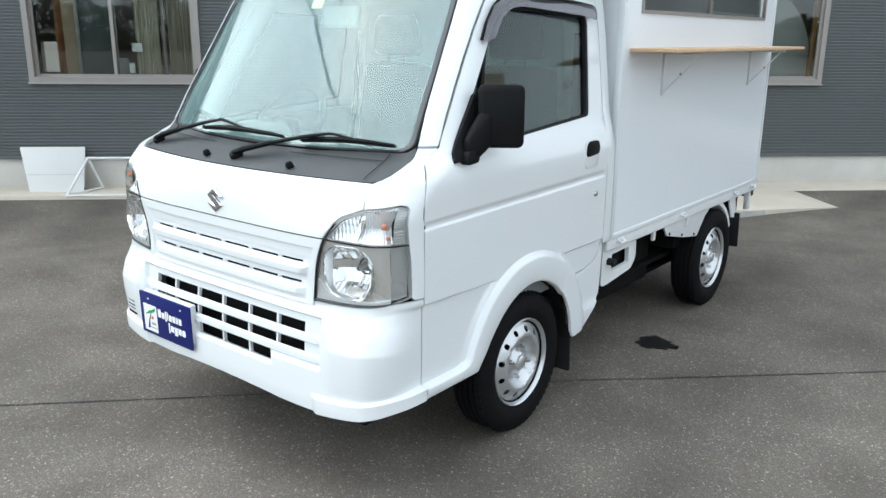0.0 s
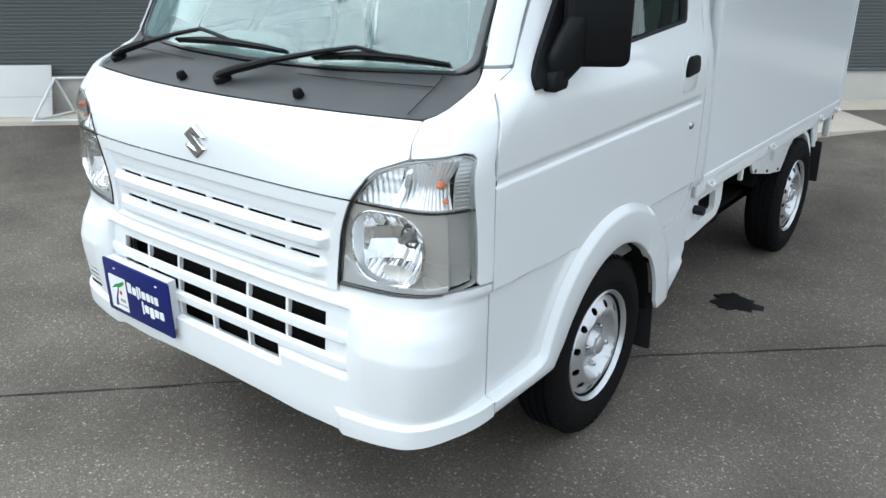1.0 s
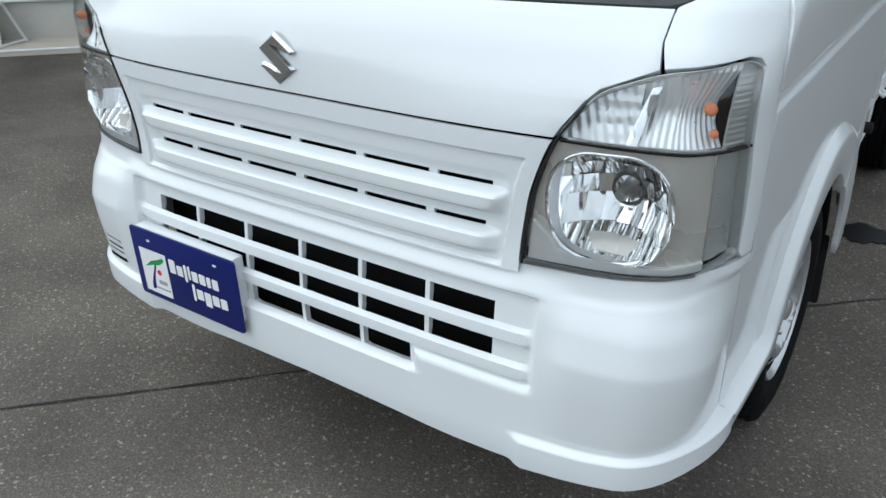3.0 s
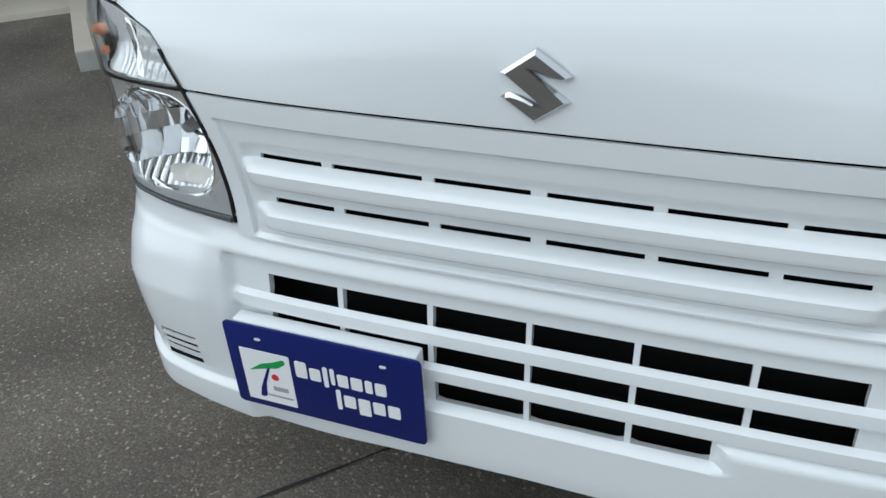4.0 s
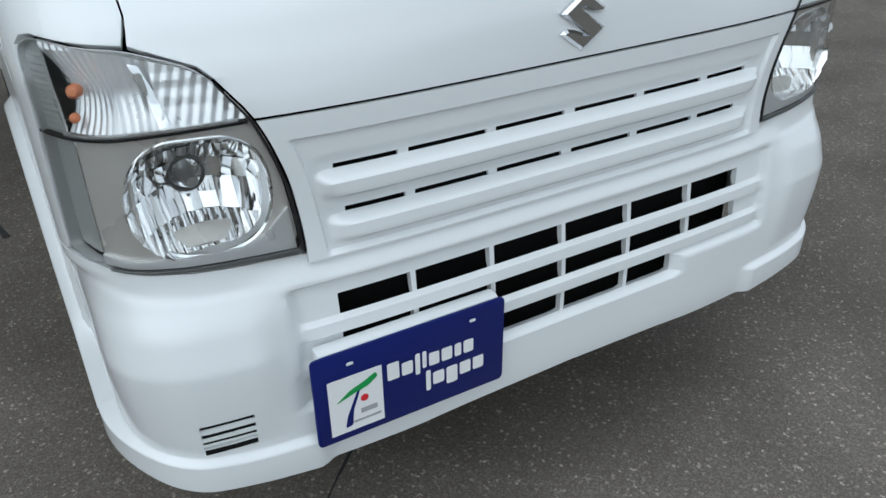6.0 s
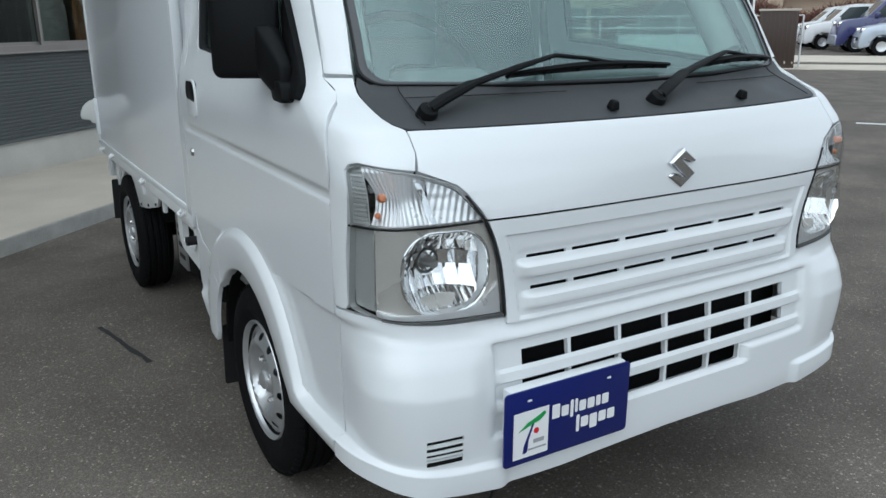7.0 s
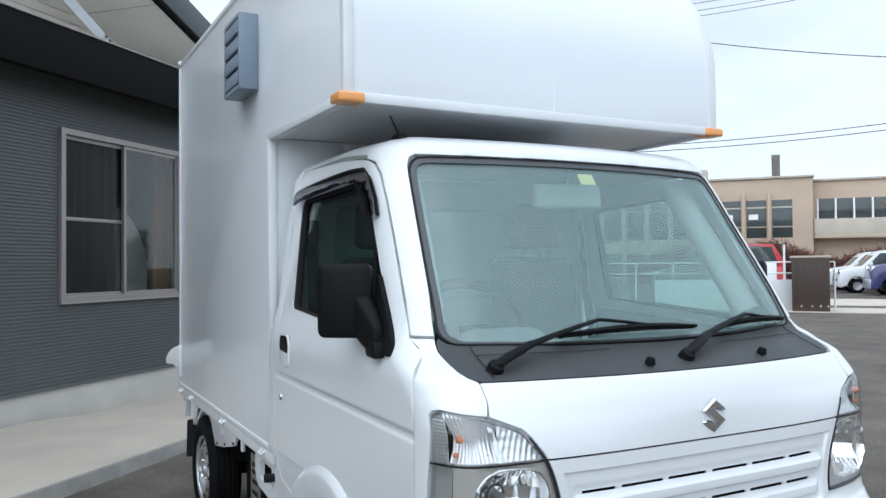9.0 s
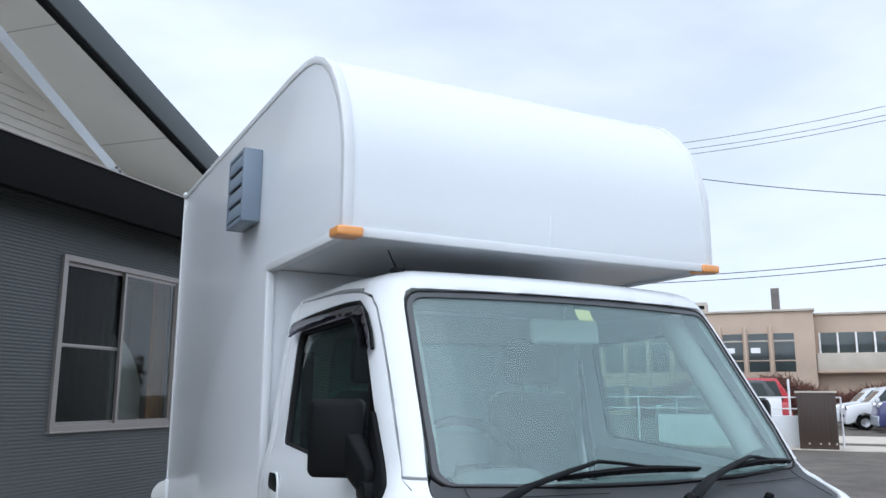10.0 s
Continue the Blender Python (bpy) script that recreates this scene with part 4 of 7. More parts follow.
part("windscreen_border", patch(glass_poly, "x", cut=0.05, thick=0.004, off=-0.002, holes=[rounded(inside_poly, 0.035, 5)], rim=0.001), FRIT, screen, "black border band")
gl2 = [(x * 1.0025, 1.34 + (z - 1.34) * 1.0025) for x, z in glass_poly]
part("windscreen_seal", patch(gl2, "x", cut=0.05, thick=0.012, off=0.0005, holes=[[(x * 0.994, 1.34 + (z - 1.34) * 0.994) for x, z in glass_poly]], rim=0.001), RUBBER, screen)
cowl_half = [(0.0, 1.021), (0.3, 1.021), (0.56, 1.0205), (0.600, 1.021), (0.615, 1.0245), (0.627, 1.0305), (0.635, 1.040), (0.6395, 1.055), (0.640, 1.075), (0.638, 1.095), (0.632, 1.108), (0.612, 1.094), (0.3, 1.080), (0.0, 1.077)]
cowl_poly = cowl_half + [(-x, z) for x, z in reversed(cowl_half[1:-1])]
part("cowl_panel", patch(cowl_poly, "x", cut=(0.03, 0.01), thick=0.015, off=-0.003, rim=0.002), COWL, truck, "dark grey plastic cowl under the windscreen")
for sx in (-1, 1):
    seam = [skin(sx * (0.566 + 0.016 * (1.05 - z) / 0.03 * 0.3), z, "x") + Vector((0, -0.001, 0.0015)) for z in np.linspace(1.024, 1.090, 6)]
    part("cowl_seam", tube(seam, 0.0012, 6), RUBBER, truck)
    cut_line = [skin(sx * x, 1.066, "x") + Vector((0, -0.001, 0.0015)) for x in np.linspace(0.20, 0.56, 8)]
    part("cowl_edge", tube(cut_line, 0.001, 6), RUBBER, truck)


def wiper(pivot, knuckle, elbow, blade0, blade1):
    """Arm from its pivot over a knuckle to an elbow, and a blade along the foot of the glass."""
    n = Vector((0, -0.62, 0.78))
    base, kn, el = (skin(x, z, "x") + n * h for (x, z), h in ((pivot, 0.014), (knuckle, 0.032), (elbow, 0.034)))
    w = part("wiper", tube([base, base.lerp(kn, 0.3) + n * 0.004, kn], [0.0155, 0.0165, 0.0145], 10, flat=0.65), BLACK, truck, "black windscreen wiper")
    hub = lathe([(0.0, 0.005), (0.012, 0.005), (0.018, 0.002), (0.020, -0.004), (0.022, -0.020)], 20, "z")
    hub.transform(Matrix.Translation(base) @ n.to_track_quat("Z", "Y").to_matrix().to_4x4())
    part("pivot", hub, BLACK, w)
    cap = lathe([(0.0, 0.010), (0.006, 0.0095), (0.008, 0.004)], 12, "z")
    cap.transform(Matrix.Translation(base) @ n.to_track_quat("Z", "Y").to_matrix().to_4x4())
    part("pivot_nut", cap, RUBBER, w)
    a, b = skin(*blade0, "x"), skin(*blade1, "x")
    g = Vector((0, -0.84, 0.54))
    pts = [skin(a.x + (b.x - a.x) * k / 10, a.z + (b.z - a.z) * k / 10 + 0.006 * math.sin(math.pi * k / 10), "x") + g * 0.008 for k in range(11)]
    grip = pts[6] + g * 0.022
    part("arm_rod", tube([kn, kn.lerp(el, 0.6) + n * 0.003, el, el.lerp(grip, 0.5) + n * 0.002, grip], [0.0125, 0.0105, 0.0085, 0.0075, 0.007], 8, flat=0.6), BLACK, w)
    part("blade_rubber", tube(pts, 0.0045, 6), RUBBER, w)
    part("blade_spine", tube([p + g * (0.010 + 0.010 * math.sin(math.pi * k / 10)) for k, p in enumerate(pts)], [0.006 + 0.0045 * math.sin(math.pi * k / 10) for k in range(11)], 6, flat=0.7), BLACK, w)
    for k in (0, 2, 4, 7, 9):
        part("blade_claw", tube([pts[k] - g * 0.002, pts[k] + g * 0.014], 0.006, 6), BLACK, w)
    return w


wiper((-0.548, 1.040), (-0.435, 1.066), (-0.205, 1.114), (-0.320, 1.096), (0.130, 1.102))
wiper((0.002, 1.042), (0.130, 1.068), (0.345, 1.108), (0.225, 1.097), (0.575, 1.103))
for x in (-0.139, 0.277):
    p = skin(x, 1.034, "x")
    noz = box(-0.0115, 0.0115, -0.011, 0.012, -0.006, 0.014, 0.004, 3, taper=(0.004, 0.003))
    noz.transform(Matrix.Translation(p + Vector((0, -0.002, 0.004))) @ pose(0, 0, 0, 18, 0, 0))
    part("washer_nozzle", noz, BLACK, truck, "black washer nozzle")


# headlamps: dark tub, warm grey bezel, faceted reflector bowl, ribbed side strip, signal lamp above, clear cover
def clip_u(poly, lo, hi):
    """The polygon's piece between two values of its first coordinate."""
    for sign, lim in ((1, lo), (-1, hi)):
        out = []
        for p, q in zip(poly, poly[1:] + poly[:1]):
            a, b = sign * (p[0] - lim), sign * (q[0] - lim)
            if a >= 0:
                out.append(p)
            if (a >= 0) != (b >= 0):
                t = a / (a - b)
                out.append((p[0] + (q[0] - p[0]) * t, p[1] + (q[1] - p[1]) * t))
        poly = out
    return poly


DIVIDE = hermite([0.45, 0.50, 0.60, 0.68, 0.74, 0.90], [0.849, 0.8485, 0.8455, 0.8440, 0.8455, 0.8455])


def mosaic(mid, ru, rv, depth, back):
    """A mirror bowl of upright facets, each one slightly round, open towards the front."""
    verts, faces = [], []

    def surf(u, v):
        r = math.hypot(u, v)
        if r > 1.02:
            u, v, r = u * 1.02 / r, v * 1.02 / r, 1.02
        return mid + Vector((u * ru, back + depth * (1 - r * r), v * rv))

    rows = [-1.05, -0.50, -0.05, 0.28, 0.54, 0.78, 1.05]
    for j, (v0, v1) in enumerate(zip(rows, rows[1:])):
        n = (19, 9, 7, 11, 11, 11)[j]
        for i in range(n):
            u0, u1 = -1.05 + 2.1 * i / n, -1.05 + 2.1 * (i + 1) / n
            if min(math.hypot(u, v) for u in (u0, u1) for v in (v0, v1)) > 1.0:
                continue
            k0 = len(verts)
            lean = 0.0016 * ((i * 7 + j * 3) % 5 - 2)
            for b in range(3):
                for a in range(5):
                    s, t = a / 4, b / 2
                    p = surf(u0 + (u1 - u0) * s, v0 + (v1 - v0) * t)
                    puff = 0.0022 * 4 * s * (1 - s) + 0.0012 * 4 * t * (1 - t) + lean * (t - 0.5)
                    verts.append(p + Vector((0, -puff, 0)))
            for b in range(2):
                for a in range(4):
                    q = k0 + b * 5 + a
                    faces.append((q, q + 1, q + 6, q + 5))
    return from_lists(verts, faces)


def headlamp():
    def at(x, z):
        return (way(z, x=x), z)

    def out(y, z):
        return (way(z, y=y), z)

    lamp = part("headlamp", patch(lamp_loop(-0.002), "s", cut=0.03, thick=0.003, off=-0.105, rim=0), UNDER, truck, "clear halogen headlamp with a signal lamp above")
    part("lamp_rim", patch(lamp_loop(0.0016), "s", cut=0.02, thick=0.016, off=-0.001, holes=[lamp_loop(0.0004)], rim=0.0006), DARKBEZEL, lamp, "thin grey gasket")
    part("cover", patch(lamp_loop(0.0004), "s", cut=0.025, thick=0.003, off=0.001, rim=0), LENS, lamp, "clear cover")
    inner_edge = [(way(z, x=LAMP_INNER(z) + d), z) for d, zs in ((-0.0012, (0.652, 0.70, 0.75, 0.80, 0.85, 0.90)), (0.0022, (0.90, 0.85, 0.80, 0.75, 0.70, 0.655))) for z in zs]
    part("rim_seal", patch(inner_edge, "s", cut=0.03, thick=0.008, off=0.002, rim=0.0008), RUBBER, lamp, "dark inner seal")
    # bezel with the bowl's opening
    cx, cz, ru, rv = 0.567, 0.752, 0.086, 0.0835
    hole = []
    for i in range(48):
        a = 2 * math.pi * i / 48
        c, s = math.cos(a), math.sin(a)
        k = (abs(c) ** 2.5 + abs(s) ** 2.5) ** (-1 / 2.5)
        hole.append(at(cx + ru * c * k, cz + min(rv * s * k, rv * 0.97)))
    low = [at(0.462, 0.6655), at(0.60, 0.6665), at(0.68, 0.673), at(0.698, 0.6765)]
    bz = [at(0.698, DIVIDE(0.698) - 0.004), at(0.65, DIVIDE(0.65) - 0.003), at(0.58, DIVIDE(0.58) - 0.003), at(0.52, DIVIDE(0.52) - 0.003)] + [(way(z, x=LAMP_INNER(z) + 0.004), z) for z in (0.845, 0.82, 0.79, 0.76, 0.73, 0.70, 0.675)] + low
    part("bezel", patch(bz, "s", cut=0.025, thick=0.012, off=-0.010, holes=[hole], rim=0.003), BEZEL, lamp, "warm grey metallic bezel")
    part("bezel_edge", patch([at(0.7000, DIVIDE(0.70) - 0.004), at(0.6985, DIVIDE(0.70) - 0.004), at(0.6985, 0.6765), at(0.7000, 0.6768)], "s", cut=0.03, thick=0.020, off=-0.008, rim=0.0005), CHROME, lamp)
    part("side_bezel", patch([out(0.1490, DIVIDE(0.72) - 0.004), at(0.7005, DIVIDE(0.70) - 0.004), at(0.7005, 0.6768), out(0.1490, 0.6860)], "s", cut=0.02, thick=0.004, off=-0.016, rim=0, relief=lambda u, v: 0.0011 * abs(((v * 200) % 1.0) - 0.5), more_z=[0.677 + 0.0025 * k for k in range(68)]), DARKBEZEL, lamp, "dark grey ribbed side strip", angle=6)
    part("lower_trim", patch([at(0.698, 0.6830), at(0.66, 0.6755), at(0.60, 0.6720), at(0.53, 0.6740), at(0.500, 0.6860), at(0.4655, 0.7200), at(0.460, 0.6595), at(0.60, 0.6605), at(0.68, 0.6675), at(0.698, 0.6710)], "s", cut=0.02, thick=0.010, off=-0.004, rim=0.002), TROUGH, lamp, "bright lower strip")
    part("rim_seal", patch([at(0.690, 0.6665), at(0.600, 0.6585), at(0.458, 0.6585), at(0.458, 0.6515), at(0.600, 0.6555), at(0.690, 0.6645)], "s", cut=0.03, thick=0.008, off=0.0022, rim=0.0008), GASKET, lamp)
    # bowl of upright facets behind the opening
    mid = skin(cx, cz, "x")
    part("reflector", mosaic(mid, ru + 0.008, rv + 0.007, 0.078, 0.020), BOWL, lamp, "faceted chrome reflector bowl", angle=12)
    ring = [skin(u, v, "s") + Vector((0, 0.013, 0)) for u, v in hole]
    part("bowl_lip", tube(ring + ring[:1], 0.0036, 6), CHROME, lamp)
    wall = [(skin(u, v, "s") + Vector((0, 0.014, 0)), mid + Vector((max(-1.06, min(1.06, (skin(u, v, "s").x - mid.x) / (ru + 0.008))) * (ru + 0.008) * 0.97, 0.034, (v - cz) * 0.97))) for u, v in hole]
    n = len(wall)
    part("bowl_wall", from_lists([p for p, q in wall] + [q for p, q in wall], [(i, (i + 1) % n, n + (i + 1) % n, n + i) for i in range(n)]), SILVER, lamp)
    shelf_pts = [(0.066 * math.cos(a), 0.030 * math.sin(a)) for a in np.linspace(0, math.pi, 15)]
    lip = slab(shelf_pts, -0.002, 0.002, "y", r=0.0008)
    lip.transform(Matrix.Translation(mid + Vector((0, 0.036, -rv * 0.93))) @ pose(0, 0, 0, -38, 0, 0))
    part("bowl_step", lip, BEZEL, lamp, "satin half-moon step at the bowl's foot")
    turn = Matrix.Translation(mid + Vector((0, 0.094, 0.004))) @ Vector((0, -1, 0)).to_track_quat("Z", "Y").to_matrix().to_4x4()
    collar = lathe([(0.0265, -0.012), (0.0265, 0.004), (0.0245, 0.007), (0.0215, 0.006), (0.0195, -0.004), (0.0195, -0.012)], 28, "z", closed=True)
    collar.transform(turn)
    part("bulb_collar", collar, GASKET, lamp, "grey ring round the bulb")
    bulb = lathe([(0.0, 0.038), (0.007, 0.037), (0.0095, 0.032), (0.0095, 0.014), (0.012, 0.010), (0.013, 0.0), (0.019, -0.004), (0.019, -0.012)], 20, "z")
    bulb.transform(turn)
    part("bulb", bulb, STEEL, lamp, "shaded bulb")
    for a in (0.5, 2.6, 4.7):
        q = Vector((0.0205 * math.cos(a), 0, 0.0205 * math.sin(a)))
        part("bulb_clip", tube([mid + Vector((0, 0.094, 0.004)) + q * 0.5, mid + Vector((0, 0.090, 0.004)) + q], 0.0022, 6), CHROME, lamp)
    # signal lamp: a deep chrome trough with upright ribs, a darker faceted inner end and a dark outer end
    top = sorted([(u, z) for u, z in lamp_loop(0.0002) if z > 0.8500], key=lambda p: p[0])
    chamber = top + [out(0.1500, DIVIDE(0.72) + 0.0005), at(0.700, DIVIDE(0.70) + 0.001), at(0.66, DIVIDE(0.66) + 0.001), at(0.60, DIVIDE(0.60) + 0.001), at(0.54, DIVIDE(0.54) + 0.001), at(0.503, DIVIDE(0.503) + 0.001)]
    u_in, u_out = way(0.90, x=0.600), way(0.90, x=0.7085)
    fine_u, fine_v = [0.49 + k / 400 for k in range(128)], [0.848 + k / 330 for k in range(36)]

    def trough(v):
        return 0.030 * (1 - min(1.0, abs(v - 0.897) / 0.055) ** 2)

    part("signal_chamber", patch(clip_u(chamber, u_in, u_out), "s", cut=0.010, thick=0.003, off=-0.010, rim=0, relief=lambda u, v: 0.0016 * abs(((u * 100) % 1.0) - 0.5) * 2 - trough(v), more_p=fine_u, more_z=fine_v), TROUGH, lamp, "chrome signal trough with fine upright ribs", angle=6)
    part("signal_inner", patch(clip_u(chamber, 0.0, u_in), "s", cut=0.010, thick=0.003, off=-0.014, rim=0, relief=lambda u, v: 0.0022 * abs(((u * 70 + v * 22) % 1.0) - 0.5) * 2 + 0.0010 * abs(((v * 44) % 1.0) - 0.5) * 2 - 0.4 * trough(v), more_p=fine_u, more_z=fine_v), TROUGH, lamp, "faceted inner end", angle=6)
    part("signal_outer", patch(clip_u(chamber, u_out, 2.0), "s", cut=0.010, thick=0.003, off=-0.010, rim=0, relief=lambda u, v: 0.0012 * abs(((v * 120) % 1.0) - 0.5) * 2, more_z=fine_v), DARKBEZEL, lamp, angle=6)
    line = [(0.502, 1), (0.54, 1), (0.60, 1), (0.66, 1), (0.70, 1), (0.715, 1)]
    edge = [at(x, DIVIDE(x) + 0.0012) for x, _ in line] + [out(0.150, DIVIDE(0.72) + 0.0012), out(0.150, DIVIDE(0.72) - 0.0022)] + [at(x, DIVIDE(x) - 0.0022) for x, _ in reversed(line)]
    part("divider", patch(edge, "s", cut=0.02, thick=0.016, off=-0.002, rim=0.0004), BLACK, lamp, "dark divider strip")
    cap = [at(x, DIVIDE(x) + d) for d, xs in ((0.0055, (0.512, 0.56, 0.62, 0.68, 0.706)), (0.0016, (0.706, 0.68, 0.62, 0.56, 0.512))) for x in xs]
    part("signal_sill", patch(cap, "s", cut=0.02, thick=0.006, off=-0.004, rim=0.001), SIGNAL, lamp)
    # bulb shapes also stand in for the orange reflections in the optic
    for x, z, r, l in ((0.684, 0.902, 0.0085, 0.020), (0.690, 0.868, 0.006, 0.010)):
        ab = lathe([(0.0, l * 0.5), (r * 0.6, l * 0.42), (r, l * 0.15), (r, -l * 0.5), (0.0, -l * 0.5)], 16, "z")
        ab.transform(Matrix.Translation(skin(x, z, "x") + Vector((-0.004, 0.014, 0))) @ pose(0, 0, 0, 80, 0, 20))
        part("signal_bulb", ab, AMBER, lamp, "amber bulb")
    post = [at(0.622, 0.934), at(0.610, 0.931), at(0.588, 0.849), at(0.603, 0.849)]
    part("signal_post", patch(post, "s", cut=0.02, thick=0.004, off=-0.010, rim=0.0015, relief=lambda u, v: -0.5 * trough(v)), CHROME, lamp)
    return lamp


def mirrored_copy(ob, parent):
    """The same part on the other side, in meshes of its own."""
    me = ob.data.copy()
    me.transform(Matrix.Diagonal((-1, 1, 1, 1)))
    me.flip_normals()
    o = new(ob.name.split(".")[0], me)
    o.parent = parent
    for key in ("label",):
        if key in ob:
            o[key] = ob[key]
    for c in ob.children:
        mirrored_copy(c, o)
    return o


lamp_left = headlamp()
mirrored_copy(lamp_left, truck)

# ---- cab inside ----
part("cab_floor", box(-0.68, 0.68, 0.25, 1.38, 0.42, 0.45, 0.004), UNDER, truck)
part("cab_rear_wall", slab([(-0.66, 0.45), (0.66, 0.45), (0.66, 1.20), (0.61, 1.62), (-0.61, 1.62), (-0.66, 1.20)], 1.375, 1.395, "y", holes=[rounded([(-0.50, 1.16), (0.50, 1.16), (0.47, 1.50), (-0.47, 1.50)], 0.04, 4)]), CABWALL, truck, "pale cab back wall")
part("rear_window", slab(rounded([(-0.51, 1.15), (0.51, 1.15), (0.48, 1.51), (-0.48, 1.51)], 0.04, 4), 1.372, 1.376, "y"), BACKGLASS, truck, "small back window")
part("firewall", slab([(-0.66, 0.42), (0.66, 0.42), (0.66, 0.98), (-0.66, 0.98)], 0.26, 0.28, "y"), UNDER, truck)
dash_profile = [(0.20, 1.035), (0.30, 1.062), (0.42, 1.068), (0.50, 1.045), (0.54, 0.99), (0.52, 0.90), (0.46, 0.78), (0.28, 0.72), (0.26, 0.98)]
part("dashboard", slab(dash_profile, -0.655, 0.655, "x", r=0.012), TRIMGREY, truck, "grey plastic dashboard")
part("instrument_hood", box(-0.47, -0.19, 0.40, 0.53, 1.045, 1.105, 0.03, 4, taper=(0.03, 0.02)), TRIMGREY, truck)
ring_pts = [(-0.33 + 0.185 * math.cos(a), 0.60 + 0.185 * math.sin(a) * 0.55, 1.075 + 0.185 * math.sin(a) * 0.83) for a in np.linspace(0, 2 * math.pi, 33)]
wheel_ob = part("steering_wheel", tube(ring_pts, 0.014, 8), BLACK, truck, "black steering wheel")
for a in (0.0, math.pi, -math.pi / 2):
    part("spoke", tube([(-0.33, 0.61, 1.06), (-0.33 + 0.175 * math.cos(a), 0.60 + 0.175 * math.sin(a) * 0.55, 1.075 + 0.175 * math.sin(a) * 0.83)], 0.016, 8, flat=0.5), BLACK, wheel_ob)
part("boss", box(-0.39, -0.27, 0.57, 0.63, 1.02, 1.11, 0.02, 3), BLACK, wheel_ob)
for x in (-0.33, 0.33):
    seat = part("seat", box(x - 0.22, x + 0.22, 0.72, 1.22, 0.72, 0.86, 0.04, 4), SEAT, truck, "dark grey cloth seat")
    back = box(x - 0.215, x + 0.215, 1.17, 1.28, 0.82, 1.32, 0.045, 4, taper=(0.03, 0.0))
    back.transform(Matrix.Translation((0, 1.22, 0.85)) @ pose(0, 0, 0, -7, 0, 0) @ Matrix.Translation((0, -1.22, -0.85)))
    part("backrest", back, SEAT, seat)
    part("headrest", box(x - 0.125, x + 0.125, 1.22, 1.31, 1.345, 1.53, 0.04, 4, taper=(0.012, 0.01)), SEAT, seat)
    for d in (-0.05, 0.05):
        part("headrest_post", tube([(x + d, 1.265, 1.28), (x + d, 1.265, 1.40)], 0.007, 8), STEEL, seat)
    part("belt_anchor", lathe([(0.0, 0.012), (0.018, 0.010), (0.020, 0.0)], 14, "y"), BLACK, seat).matrix_basis = Matrix.Translation((x + 0.20, 1.345, 1.25))
part("belt_strap", tube([(0.60, 1.30, 1.45), (0.61, 1.28, 1.15), (0.60, 1.20, 0.85)], 0.02, 6, flat=0.12), BLACK, truck)
part("belt_strap", tube([(-0.60, 1.30, 1.45), (-0.61, 1.28, 1.15), (-0.60, 1.20, 0.85)], 0.02, 6, flat=0.12), BLACK, truck)
for sx in (-1, 1):
    part("pillar_trim", tube([(sx * 0.590, 0.41, 1.12), (sx * 0.560, 0.55, 1.35), (sx * 0.530, 0.69, 1.56)], 0.048, 12, flat=0.85), CABWALL, truck)
    part("door_lining", slab([(0.34, 0.50), (1.32, 0.50), (1.32, 1.10), (0.62, 1.06), (0.34, 1.03)], sx * 0.690, sx * 0.700, "x"), TRIMGREY, truck)
part("grab_handle", tube([(0.585, 0.44, 1.20), (0.555, 0.46, 1.20), (0.530, 0.52, 1.30), (0.525, 0.58, 1.42), (0.55, 0.60, 1.45)], 0.011, 8), TRIMGREY, truck, "grey pillar grab handle")
mir = part("rear_view_mirror", box(-0.115, 0.115, -0.016, 0.016, -0.040, 0.040, 0.014, 4), CABWALL, truck, "pale interior mirror")
mir.matrix_basis = Matrix.Translation((0.0, 0.60, 1.500)) @ pose(0, 0, 0, -10, 0, -12)
part("mirror_stem", tube([(0, 0.02, 0.0), (0, -0.02, 0.075)], 0.008, 8), TRIMGREY, mir)
for x in (-0.32, 0.32):
    part("sun_visor", box(x - 0.18, x + 0.18, 0.60, 0.74, 1.592, 1.606, 0.006), CABWALL, truck)
st = skin(-0.005, 1.548, "x")
stick = box(-0.028, 0.028, -0.001, 0.001, -0.02, 0.02, 0.0)
stick.transform(Matrix.Translation(st + Vector((0, 0.012, -0.006))) @ pose(0, 0, 0, -33, 0, 0))
part("inspection_sticker", stick, YELLOW, screen, "small yellow inspection sticker")

# ---- wheels ----
def tyre_mesh():
    prof = [(0.163, -0.056), (0.170, -0.062), (0.200, -0.074), (0.228, -0.074), (0.248, -0.066), (0.262, -0.056)]
    for g in (-0.038, -0.013, 0.013, 0.038):
        prof += [(0.2675, g - 0.005), (0.2600, g - 0.003), (0.2600, g + 0.003), (0.2675, g + 0.005)]
    prof += [(0.262, 0.056), (0.248, 0.066), (0.243, 0.0695), (0.228, 0.074), (0.224, 0.0755), (0.200, 0.0745), (0.196, 0.0735), (0.170, 0.062), (0.163, 0.056), (0.150, 0.05), (0.150, -0.05)]
    return lathe(prof, 72, "x", closed=True)


def tread_mesh():
    """Shoulder blocks round the tread's edges."""
    bm = bmesh.new()
    for k in range(60):
        a = 2 * math.pi * k / 60
        for s in (1,):
            b = box(-0.008, 0.008, -0.0085, 0.0085, -0.005, 0.0025, 0.0)
            join(bm, b, Matrix.Rotation(a, 4, "X") @ Matrix.Translation((s * 0.0545, 0, 0.2635)) @ pose(0, 0, 0, 0, s * 32, 0))
    return bm


